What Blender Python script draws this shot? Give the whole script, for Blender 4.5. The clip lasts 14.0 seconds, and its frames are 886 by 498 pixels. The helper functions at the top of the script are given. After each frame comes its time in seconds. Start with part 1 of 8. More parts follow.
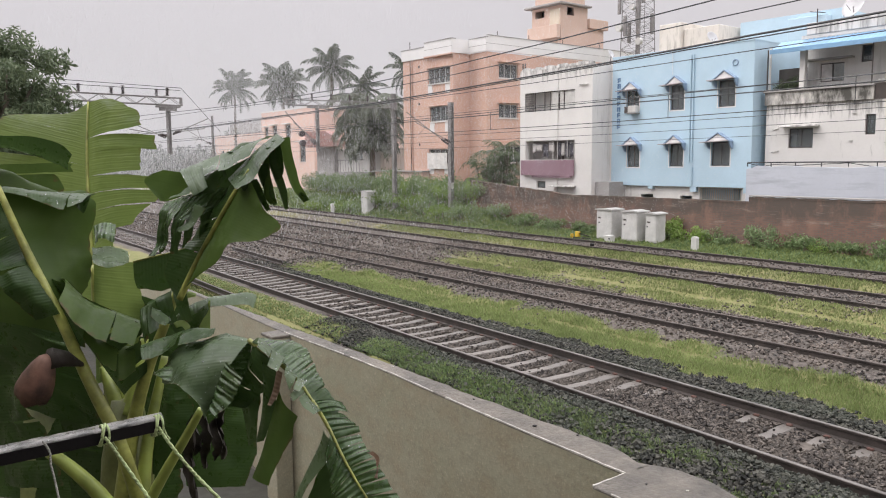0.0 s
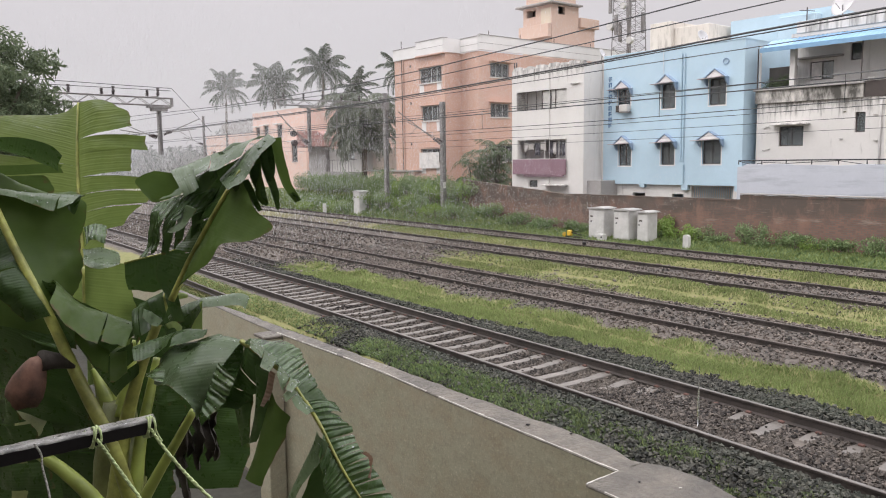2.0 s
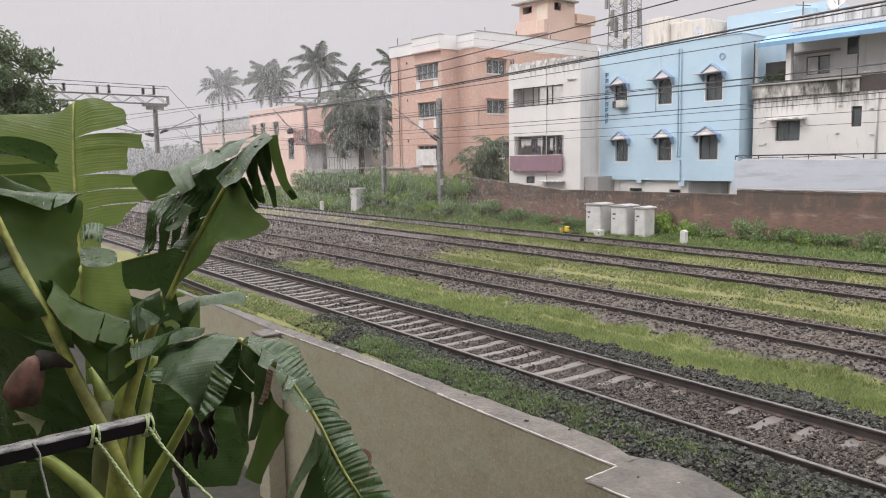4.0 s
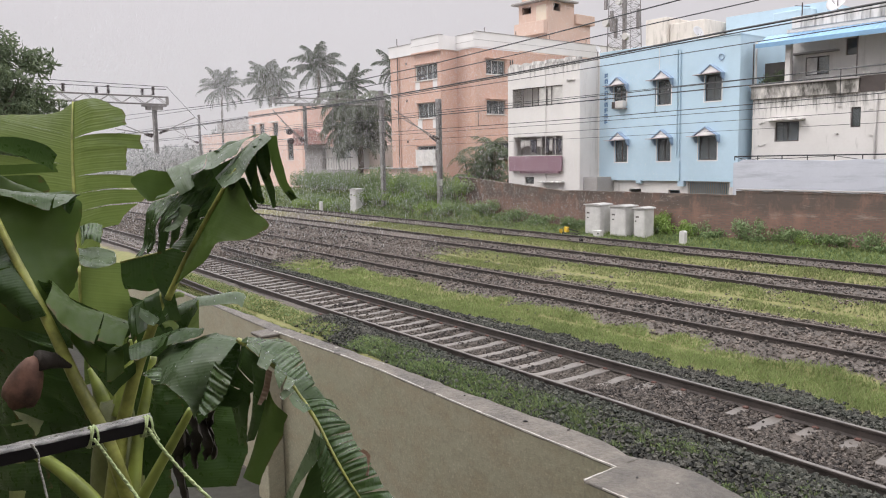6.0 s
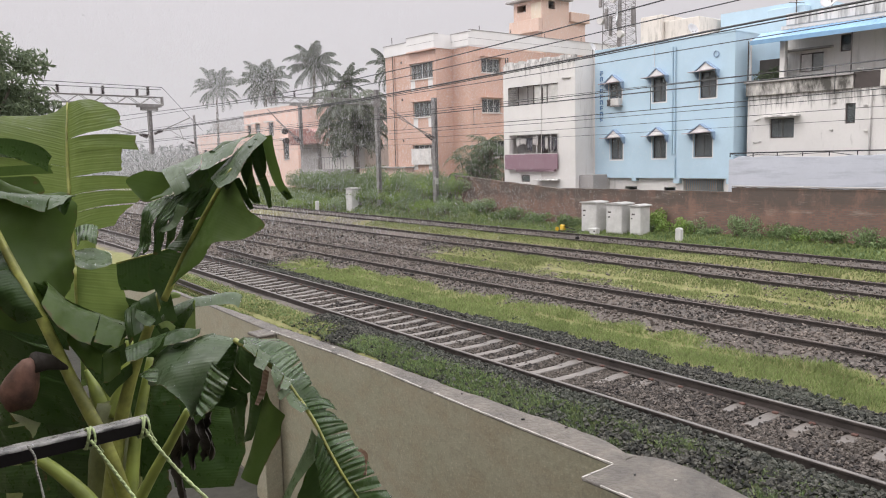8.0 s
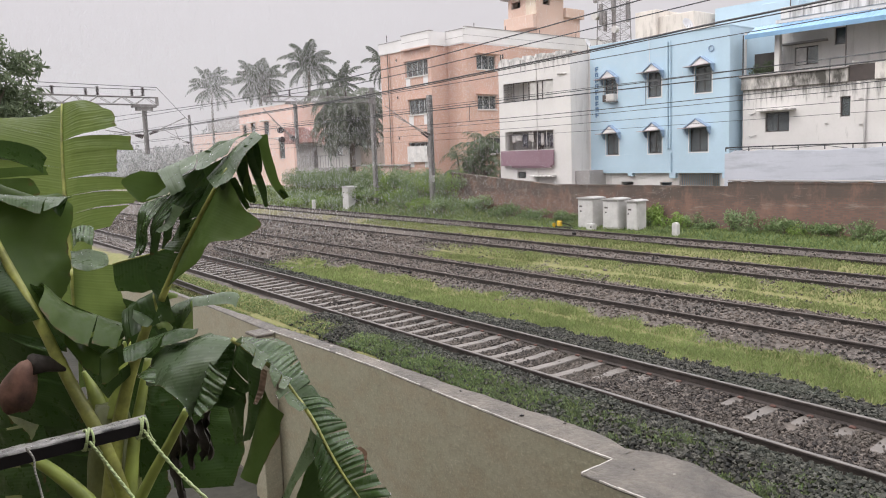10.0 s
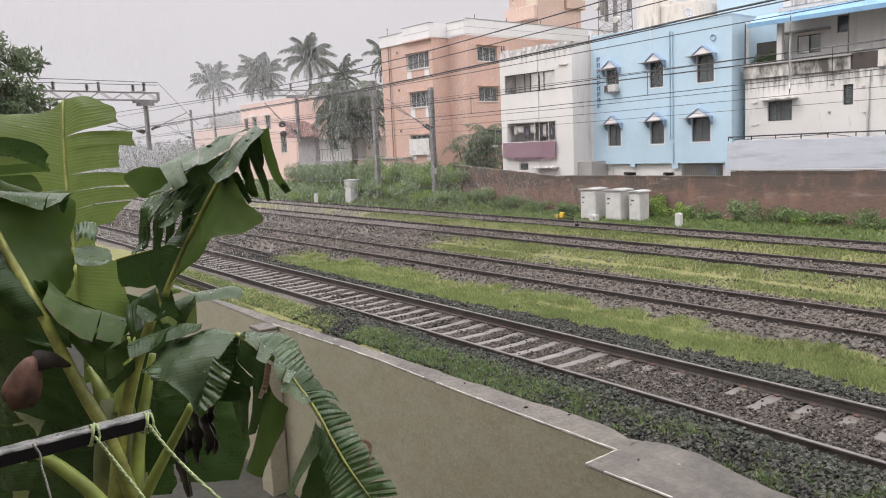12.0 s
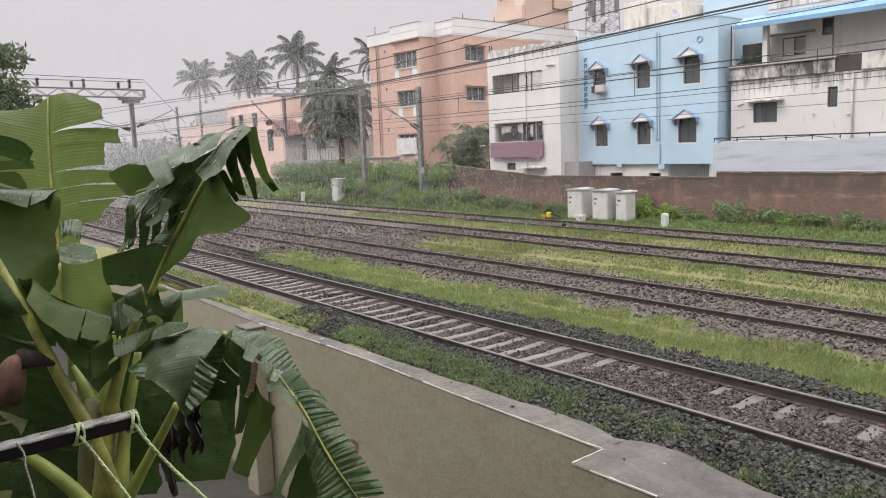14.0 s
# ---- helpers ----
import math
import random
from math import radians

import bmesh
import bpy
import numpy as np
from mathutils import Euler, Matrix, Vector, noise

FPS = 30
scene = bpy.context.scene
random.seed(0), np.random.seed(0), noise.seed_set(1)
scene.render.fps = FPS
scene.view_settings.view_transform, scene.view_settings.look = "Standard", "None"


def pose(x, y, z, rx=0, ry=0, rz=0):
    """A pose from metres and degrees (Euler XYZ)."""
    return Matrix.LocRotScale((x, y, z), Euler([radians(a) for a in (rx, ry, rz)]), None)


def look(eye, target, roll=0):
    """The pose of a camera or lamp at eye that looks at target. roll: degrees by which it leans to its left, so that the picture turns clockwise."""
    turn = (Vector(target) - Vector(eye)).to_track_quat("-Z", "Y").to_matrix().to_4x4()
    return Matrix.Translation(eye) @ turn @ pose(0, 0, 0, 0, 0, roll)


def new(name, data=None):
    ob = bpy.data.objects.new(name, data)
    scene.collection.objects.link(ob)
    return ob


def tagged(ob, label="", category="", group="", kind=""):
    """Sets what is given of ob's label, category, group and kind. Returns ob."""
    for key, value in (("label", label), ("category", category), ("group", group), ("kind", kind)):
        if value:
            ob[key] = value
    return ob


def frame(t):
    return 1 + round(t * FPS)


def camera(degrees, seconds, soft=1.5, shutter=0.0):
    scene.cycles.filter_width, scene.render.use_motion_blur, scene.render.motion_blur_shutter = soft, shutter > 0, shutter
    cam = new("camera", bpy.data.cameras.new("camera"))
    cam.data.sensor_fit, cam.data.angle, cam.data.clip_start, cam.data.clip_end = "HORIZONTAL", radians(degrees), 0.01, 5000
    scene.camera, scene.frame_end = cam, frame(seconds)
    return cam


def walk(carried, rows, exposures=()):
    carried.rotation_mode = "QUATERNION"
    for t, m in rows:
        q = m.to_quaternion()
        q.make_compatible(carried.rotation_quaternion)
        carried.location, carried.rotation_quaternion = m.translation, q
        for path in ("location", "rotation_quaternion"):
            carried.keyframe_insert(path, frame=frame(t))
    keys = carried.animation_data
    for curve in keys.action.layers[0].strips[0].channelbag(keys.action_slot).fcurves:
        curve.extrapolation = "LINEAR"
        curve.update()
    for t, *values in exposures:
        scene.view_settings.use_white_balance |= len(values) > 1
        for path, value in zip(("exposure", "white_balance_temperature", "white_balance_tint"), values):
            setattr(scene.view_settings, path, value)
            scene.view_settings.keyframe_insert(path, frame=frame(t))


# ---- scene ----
# World: x runs along the railway, y across it (away from the viewer), z = 0 at the rail heads.

cam = camera(59.28, 14.0, soft=1.05)


def aim(t, yaw, pitch, roll, back=0.0):
    """A camera pose on the balcony; it drifts a few millimetres to its right, and jolts back near the end."""
    a = 0.0003 * t - back
    m = pose(0.6 * a, 0.8 * a, 3.81, 0, 0, 53.13 + yaw)
    return t, m @ pose(0, 0, 0, 90 - pitch, 0, 0) @ pose(0, 0, 0, 0, 0, roll)


walk(cam, [aim(*r) for r in (
    (0.0, 0.000, 6.496, -0.477), (0.5, -0.184, 6.468, -0.571), (1.0, -0.219, 6.440, -0.533),
    (1.5, -0.357, 6.467, -0.626), (2.0, -0.553, 6.540, -0.724), (2.5, -0.678, 6.653, -0.858),
    (3.0, -0.702, 6.774, -1.039), (5.5, -0.752, 6.785, -1.056), (6.0, -0.782, 6.742, -1.035),
    (6.5, -0.882, 6.773, -1.232), (7.0, -0.963, 6.809, -1.325), (7.5, -1.002, 6.820, -1.392),
    (8.0, -1.040, 6.841, -1.404), (10.5, -1.267, 7.112, -2.168), (11.0, -1.232, 7.215, -2.300),
    (11.5, -1.120, 7.432, -2.468), (12.0, -1.018, 7.582, -2.583), (12.5, -1.040, 7.800, -2.638),
    (13.0, -1.286, 8.209, -2.659), (13.2, -1.520, 8.050, -2.480), (13.5, -1.998, 7.242, -1.860, 0.008),
    (14.0, -1.979, 7.667, -2.231, 0.003))], exposures=((0.0, 0.02), (7.0, 0.04), (11.0, 0.08), (13.0, 0.08), (14.0, 0.03)))

# ---- light: an overcast monsoon sky ----
world = bpy.data.worlds.new("overcast_sky")
scene.world = world
world.use_nodes = True
wn, wl = world.node_tree.nodes, world.node_tree.links
wn.clear()
w_out = wn.new("ShaderNodeOutputWorld")
w_bg = wn.new("ShaderNodeBackground")
w_sky = wn.new("ShaderNodeTexSky")
w_sky.sky_type = "NISHITA"
w_sky.sun_disc = False
w_sky.sun_elevation = radians(48)
w_sky.sun_rotation = radians(-146)
w_sky.dust_density = 4.0
w_hsv = wn.new("ShaderNodeHueSaturation")
w_hsv.inputs["Saturation"].default_value = 0.15
w_co = wn.new("ShaderNodeTexCoord")
w_sep = wn.new("ShaderNodeSeparateXYZ")
w_ramp = wn.new("ShaderNodeValToRGB")
w_ramp.color_ramp.elements[0].position = 0.0
w_ramp.color_ramp.elements[0].color = (0.585, 0.562, 0.582, 1)
w_ramp.color_ramp.elements[1].position = 1.0
w_ramp.color_ramp.elements[1].color = (3.1, 3.06, 3.16, 1)
for pos, c in ((0.10, (0.595, 0.57, 0.595)), (0.20, (0.63, 0.60, 0.63)), (0.30, (1.05, 1.02, 1.06)), (0.5, (2.06, 2.03, 2.1))):
    e = w_ramp.color_ramp.elements.new(pos)
    e.color = (*c, 1)
w_noise = wn.new("ShaderNodeTexNoise")
w_noise.inputs["Scale"].default_value = 1.6
w_noise.inputs["Detail"].default_value = 3.0
w_gain = wn.new("ShaderNodeMath")
w_gain.operation = "MULTIPLY_ADD"
w_gain.inputs[1].default_value = 1.2
w_gain.inputs[2].default_value = 10.4
w_mul = wn.new("ShaderNodeVectorMath")
w_mul.operation = "SCALE"
w_mix = wn.new("ShaderNodeMix")
w_mix.data_type = "RGBA"
w_mix.inputs["Factor"].default_value = 0.94
wl.new(w_co.outputs["Generated"], w_sep.inputs[0])
wl.new(w_co.outputs["Generated"], w_noise.inputs["Vector"])
wl.new(w_sep.outputs["Z"], w_ramp.inputs[0])
wl.new(w_noise.outputs["Fac"], w_gain.inputs[0])
wl.new(w_ramp.outputs[0], w_mul.inputs[0])
wl.new(w_gain.outputs[0], w_mul.inputs["Scale"])
wl.new(w_sky.outputs[0], w_hsv.inputs["Color"])
wl.new(w_hsv.outputs[0], w_mix.inputs["A"])
wl.new(w_mul.outputs[0], w_mix.inputs["B"])
wl.new(w_mix.outputs["Result"], w_bg.inputs["Color"])
w_bg.inputs["Strength"].default_value = 0.103
wl.new(w_bg.outputs[0], w_out.inputs[0])

sun_data = bpy.data.lights.new("sun", "SUN")
sun_data.energy = 1.1
sun_data.angle = radians(25)
sun_data.color = (1.0, 0.97, 0.93)
sun = new("sun", sun_data)
sun.matrix_world = look((-40, -60, 80), (0, 0, 0))

# ---- materials ----
def nodes_of(name):
    m = bpy.data.materials.new(name)
    m.use_nodes = True
    nt = m.node_tree
    return m, nt, nt.nodes["Principled BSDF"]


def noise_tex(nt, scale, detail=4.0, rough=0.6, stretch=None, kind="Object"):
    co = nt.nodes.new("ShaderNodeTexCoord")
    mp = nt.nodes.new("ShaderNodeMapping")
    if stretch:
        mp.inputs["Scale"].default_value = stretch
    n = nt.nodes.new("ShaderNodeTexNoise")
    n.inputs["Scale"].default_value = scale
    n.inputs["Detail"].default_value = detail
    n.inputs["Roughness"].default_value = rough
    nt.links.new(co.outputs[kind], mp.inputs[0])
    nt.links.new(mp.outputs[0], n.inputs["Vector"])
    return n


def ramp(nt, src, a, b, lo=0.0, hi=1.0):
    r = nt.nodes.new("ShaderNodeMapRange")
    r.inputs["From Min"].default_value = a
    r.inputs["From Max"].default_value = b
    r.inputs["To Min"].default_value = lo
    r.inputs["To Max"].default_value = hi
    nt.links.new(src, r.inputs["Value"])
    return r.outputs[0]


def blend(nt, fac, a, b):
    """Mix two colours; each is a tuple or a socket."""
    m = nt.nodes.new("ShaderNodeMix")
    m.data_type = "RGBA"
    for key, v in (("Factor", fac), ("A", a), ("B", b)):
        sock = m.inputs[key] if key == "Factor" else [s for s in m.inputs if s.name == key and s.type == "RGBA"][0]
        if isinstance(v, tuple):
            sock.default_value = (*v, 1) if len(v) == 3 else v
        elif isinstance(v, (int, float)):
            sock.default_value = v
        else:
            nt.links.new(v, sock)
    return [s for s in m.outputs if s.type == "RGBA"][0]


def bump(nt, bsdf, height, strength, dist):
    b = nt.nodes.new("ShaderNodeBump")
    b.inputs["Strength"].default_value = strength
    b.inputs["Distance"].default_value = dist
    nt.links.new(height, b.inputs["Height"])
    nt.links.new(b.outputs[0], bsdf.inputs["Normal"])


def surface(name, base, rough=0.7, var=0.18, big=0.6, fine=14.0, bumps=0.3, dist=0.01, metal=0.0, spec=0.5, rand=0.0):
    """A plain surface with broad and fine variation, and optional change from object to object."""
    m, nt, b = nodes_of(name)
    n1, n2 = noise_tex(nt, big, 5), noise_tex(nt, fine, 5)
    dark = tuple(c * (1 - var * 1.6) for c in base)
    lite = tuple(min(1, c * (1 + var)) for c in base)
    c = blend(nt, ramp(nt, n1.outputs["Fac"], 0.3, 0.7), dark, lite)
    c = blend(nt, ramp(nt, n2.outputs["Fac"], 0.35, 0.75, 0.0, 0.35), c, dark)
    if rand:
        oi = nt.nodes.new("ShaderNodeObjectInfo")
        c = blend(nt, ramp(nt, oi.outputs["Random"], 0, 1, 0, rand), c, tuple(x * 0.5 for x in base))
    nt.links.new(c, b.inputs["Base Color"])
    nt.links.new(ramp(nt, n2.outputs["Fac"], 0.3, 0.7, rough - 0.08, min(1, rough + 0.1)), b.inputs["Roughness"])
    b.inputs["Metallic"].default_value = metal
    b.inputs["Specular IOR Level"].default_value = spec
    bump(nt, b, n2.outputs["Fac"], bumps, dist)
    return m


def plaster(name, base, stain=(0.12, 0.11, 0.1), amount=0.35, rough=0.75, streak=0.62, run=(2.6, 2.6, 0.22), top=None):
    """Painted outdoor plaster: broad fading, rain streaks that run down, fine grain."""
    m, nt, b = nodes_of(name)
    n1, n2 = noise_tex(nt, 0.45, 5), noise_tex(nt, 9, 6)
    n3 = noise_tex(nt, 1.0, 6, 0.7, run)
    c = blend(nt, ramp(nt, n1.outputs["Fac"], 0.3, 0.72), tuple(x * 0.86 for x in base), base)
    c = blend(nt, ramp(nt, n2.outputs["Fac"], 0.45, 0.8, 0, 0.22), c, tuple(x * 0.7 for x in base))
    wet = n3.outputs["Fac"]
    if top:
        # black runs that start under the roof edge or ledge and thin out below it
        co, sep, add = nt.nodes.new("ShaderNodeTexCoord"), nt.nodes.new("ShaderNodeSeparateXYZ"), nt.nodes.new("ShaderNodeMath")
        nt.links.new(co.outputs["Object"], sep.inputs[0])
        nt.links.new(wet, add.inputs[0])
        nt.links.new(ramp(nt, sep.outputs["Z"], top - 1.1, top, 0, 0.26), add.inputs[1])
        wet = add.outputs[0]
    c = blend(nt, ramp(nt, wet, streak, streak + 0.22, 0, amount), c, stain)
    nt.links.new(c, b.inputs["Base Color"])
    b.inputs["Roughness"].default_value = rough
    bump(nt, b, n2.outputs["Fac"], 0.25, 0.01)
    return m


M = {}
M["blue"] = plaster("blue_plaster", (0.46, 0.60, 0.70), (0.25, 0.36, 0.42), 0.18)
M["blue_trim"] = plaster("blue_grey_trim", (0.28, 0.37, 0.50), (0.15, 0.18, 0.22), 0.25)
M["sign_blue"] = surface("sign_blue_paint", (0.10, 0.19, 0.33), 0.6, 0.15)
M["blue_sheet"] = surface("blue_sheet_metal", (0.21, 0.37, 0.55), 0.45, 0.15, 0.8, 6, 0.1)
M["white"] = plaster("white_plaster", (0.69, 0.66, 0.635), (0.22, 0.2, 0.18), 0.6, 0.75, 0.55)
M["white_stained"] = plaster("stained_white_plaster", (0.73, 0.70, 0.68), (0.08, 0.075, 0.065), 0.92, 0.75, 0.43)
M["white_runs"] = plaster("white_plaster_with_runs", (0.69, 0.66, 0.635), (0.10, 0.09, 0.08), 0.75, 0.75, 0.62, (4.5, 4.5, 0.5), 9.05)
M["white_ledge_runs"] = plaster("white_plaster_below_ledge", (0.66, 0.63, 0.605), (0.07, 0.065, 0.055), 0.85, 0.75, 0.60, (4.0, 4.0, 0.55), 6.3)
M["tin"] = surface("faded_tin_sheet", (0.44, 0.38, 0.385), 0.5, 0.25, 3, 20, 0.2)
M["mossy_parapet"] = plaster("mossy_stained_parapet", (0.66, 0.62, 0.58), (0.045, 0.042, 0.035), 0.95, 0.8, 0.40, (1.5, 1.5, 0.55))
M["white_band"] = plaster("white_parapet", (0.74, 0.72, 0.71), (0.3, 0.27, 0.25), 0.3)
M["orange"] = plaster("orange_plaster", (0.585, 0.385, 0.31), (0.40, 0.28, 0.2), 0.3)
M["tank"] = plaster("stained_cream_cement", (0.66, 0.61, 0.55), (0.2, 0.18, 0.15), 0.75, 0.8, 0.5, (3.0, 3.0, 0.5))
# paler than the house's orange: distance haze mixed into the paint
M["tower"] = plaster("haze_pale_orange_plaster", (0.62, 0.45, 0.37), (0.42, 0.3, 0.24), 0.4)
M["cream"] = plaster("cream_plaster", (0.66, 0.57, 0.46), (0.4, 0.34, 0.27), 0.3)
M["pink"] = plaster("pink_plaster", (0.74, 0.53, 0.46), (0.4, 0.3, 0.27), 0.3)
M["mauve"] = plaster("mauve_plaster", (0.27, 0.165, 0.20), (0.2, 0.1, 0.14), 0.2)
M["grey_wall"] = plaster("grey_plaster", (0.34, 0.32, 0.31), (0.12, 0.11, 0.1), 0.4)
M["whitewash"] = plaster("blue_whitewash", (0.52, 0.535, 0.585), (0.30, 0.31, 0.345), 0.8, 0.8, 0.5, (0.35, 0.35, 3.2))


def wet_render(name, base, brown, green):
    """Damp trowelled render: brown and green patches, fine sandy grain, shallow trowel marks."""
    m, nt, b = nodes_of(name)
    big, mid, fine = noise_tex(nt, 0.55, 5, 0.6), noise_tex(nt, 3.2, 7, 0.72, (1.0, 1.0, 1.6)), noise_tex(nt, 42, 5, 0.7)
    sand = noise_tex(nt, 16, 6, 0.75)
    c = blend(nt, ramp(nt, big.outputs["Fac"], 0.36, 0.64), base, green)
    c = blend(nt, ramp(nt, mid.outputs["Fac"], 0.44, 0.68, 0, 0.8), c, brown)
    c = blend(nt, ramp(nt, sand.outputs["Fac"], 0.46, 0.68, 0, 0.6), c, tuple(x * 0.6 for x in base))
    c = blend(nt, ramp(nt, fine.outputs["Fac"], 0.52, 0.72, 0, 0.6), c, tuple(x * 1.5 for x in base))
    nt.links.new(c, b.inputs["Base Color"])
    b.inputs["Roughness"].default_value = 0.62
    bump(nt, b, sand.outputs["Fac"], 0.45, 0.012)
    return m


M["olive_wall"] = wet_render("olive_grey_render", (0.272, 0.247, 0.182), (0.222, 0.178, 0.118), (0.225, 0.217, 0.150))
M["cap"] = surface("wet_cement", (0.104, 0.088, 0.071), 0.5, 0.45, 3.0, 26, 0.9, 0.02)
M["cement_line"] = surface("worn_cement_edge", (0.46, 0.43, 0.39), 0.5, 0.35, 4, 30, 0.3)
M["concrete"] = surface("concrete_sleeper", (0.150, 0.131, 0.117), 0.5, 0.25, 2.0, 25, 0.4, rand=0.35)
M["mast"] = surface("galvanised_steel", (0.25, 0.235, 0.23), 0.55, 0.2, 2, 12, 0.1, metal=0.35)
M["rail_side"] = surface("rusty_rail_web", (0.045, 0.035, 0.031), 0.6, 0.35, 3, 30, 0.5)
M["rail_head"] = surface("worn_rail_head", (0.14, 0.125, 0.115), 0.4, 0.25, 3, 30, 0.2, metal=0.5)
M["rail_head_rusty"] = surface("rusty_rail_head", (0.075, 0.058, 0.05), 0.55, 0.3, 3, 30, 0.2, spec=0.3)
M["rust"] = surface("rust_red_clip", (0.11, 0.052, 0.04), 0.7, 0.3, 4, 30, 0.4)
M["wire"] = surface("black_wire", (0.025, 0.025, 0.028), 0.5, 0.1, 3, 10, 0.0)
M["insulator"] = surface("brown_porcelain", (0.06, 0.045, 0.045), 0.3, 0.2, 3, 10, 0.0)
M["cabinet"] = surface("grey_white_enamel", (0.55, 0.535, 0.515), 0.4, 0.14, 1.5, 9, 0.1)
M["cab_roof"] = surface("grey_roof_sheet", (0.43, 0.415, 0.40), 0.45, 0.12, 1.5, 9, 0.1)
M["dark_metal"] = surface("dark_painted_steel", (0.010, 0.008, 0.009), 0.5, 0.2, 5, 40, 0.2, spec=0.25)
# dark paint that gives rooms and niches their dimness
M["dark_room"] = surface("painted_dimness", (0.10, 0.09, 0.085), 0.9, 0.2, 1, 8, 0.1)
M["frame"] = surface("dark_brown_window_frame", (0.07, 0.055, 0.05), 0.5, 0.2, 3, 12, 0.1)
M["frame_light"] = surface("pale_window_frame", (0.55, 0.53, 0.5), 0.5, 0.15, 3, 12, 0.1)
M["cloth"] = surface("pale_cloth", (0.66, 0.63, 0.61), 0.9, 0.15, 3, 20, 0.4)
M["cloth_dark"] = surface("dark_cloth", (0.09, 0.085, 0.10), 0.9, 0.3, 3, 20, 0.4)
M["tile_roof"] = surface("red_clay_tiles", (0.33, 0.18, 0.16), 0.75, 0.25, 1.5, 12, 0.4)
M["yellow"] = surface("yellow_paint", (0.62, 0.40, 0.03), 0.5, 0.15, 3, 20, 0.1)
M["earth"] = surface("dark_damp_earth", (0.03, 0.028, 0.02), 0.85, 0.35, 0.8, 8, 0.6)
M["dish"] = surface("grey_dish", (0.52, 0.51, 0.52), 0.5, 0.1, 2, 9, 0.1)
M["rope"] = surface("wet_nylon_rope", (0.42, 0.50, 0.24), 0.6, 0.25, 30, 220, 0.6, 0.002)
M["rope_grey"] = surface("grey_string", (0.30, 0.29, 0.26), 0.7, 0.25, 30, 220, 0.6, 0.002)
M["wet_top"] = surface("wet_dirty_steel", (0.27, 0.255, 0.24), 0.3, 0.6, 28, 110, 0.6, 0.004)


def glass(name, tint):
    m, nt, b = nodes_of(name)
    b.inputs["Base Color"].default_value = (*tint, 1)
    b.inputs["Transmission Weight"].default_value = 0.85
    b.inputs["Roughness"].default_value = 0.06
    return m


M["glass"] = glass("window_glass", (0.42, 0.46, 0.47))
M["droplet"] = glass("rain_water", (0.92, 0.94, 0.95))


def brick_wall_mat():
    m, nt, b = nodes_of("old_brick")
    co = nt.nodes.new("ShaderNodeTexCoord")
    mp = nt.nodes.new("ShaderNodeMapping")
    mp.inputs["Rotation"].default_value = (radians(90), 0, 0)
    br = nt.nodes.new("ShaderNodeTexBrick")
    br.inputs["Scale"].default_value = 1.0
    br.inputs["Brick Width"].default_value = 0.23
    br.inputs["Row Height"].default_value = 0.085
    br.inputs["Mortar Size"].default_value = 0.012
    br.inputs["Color1"].default_value = (0.195, 0.105, 0.078, 1)
    br.inputs["Color2"].default_value = (0.135, 0.083, 0.066, 1)
    br.inputs["Mortar"].default_value = (0.13, 0.105, 0.09, 1)
    nt.links.new(co.outputs["Object"], mp.inputs[0])
    nt.links.new(mp.outputs[0], br.inputs["Vector"])
    n1 = noise_tex(nt, 0.5, 6, 0.65, (0.6, 1, 1.8))
    n2 = noise_tex(nt, 1.2, 6, 0.7, (1, 1, 0.5))
    n3 = noise_tex(nt, 0.8, 5, 0.7, (0.5, 1, 3.0))
    sep = nt.nodes.new("ShaderNodeSeparateXYZ")
    nt.links.new(co.outputs["Object"], sep.inputs[0])
    mould = nt.nodes.new("ShaderNodeMath")
    mould.operation = "ADD"
    nt.links.new(n1.outputs["Fac"], mould.inputs[0])
    nt.links.new(ramp(nt, sep.outputs["Z"], 0.7, 1.75, -0.2, 0.2), mould.inputs[1])
    c = blend(nt, ramp(nt, mould.outputs[0], 0.40, 0.60, 0, 0.85), br.outputs["Color"], (0.082, 0.066, 0.056))
    c = blend(nt, ramp(nt, n2.outputs["Fac"], 0.50, 0.66, 0, 0.6), c, (0.24, 0.135, 0.10))
    c = blend(nt, ramp(nt, n3.outputs["Fac"], 0.57, 0.70, 0, 0.6), c, (0.36, 0.29, 0.25))
    nt.links.new(c, b.inputs["Base Color"])
    b.inputs["Roughness"].default_value = 0.8
    bump(nt, b, br.outputs["Fac"], -0.5, 0.012)
    return m


M["brick"] = brick_wall_mat()


def foliage(name, a, bcol, rough=0.5, trans=0.25, spec=0.4):
    """Leaf colour that changes from leaf to leaf (island) and in patches."""
    m, nt, b = nodes_of(name)
    geo = nt.nodes.new("ShaderNodeNewGeometry")
    n1 = noise_tex(nt, 0.9, 4)
    c = blend(nt, geo.outputs["Random Per Island"], a, bcol)
    c = blend(nt, ramp(nt, n1.outputs["Fac"], 0.35, 0.7, 0, 0.6), c, tuple(x * 0.55 for x in a))
    nt.links.new(c, b.inputs["Base Color"])
    b.inputs["Roughness"].default_value = rough
    b.inputs["Specular IOR Level"].default_value = spec
    tr = nt.nodes.new("ShaderNodeBsdfTranslucent")
    nt.links.new(c, tr.inputs["Color"])
    mx = nt.nodes.new("ShaderNodeMixShader")
    mx.inputs[0].default_value = trans
    nt.links.new(b.outputs[0], mx.inputs[1])
    nt.links.new(tr.outputs[0], mx.inputs[2])
    nt.links.new(mx.outputs[0], nt.nodes["Material Output"].inputs["Surface"])
    return m


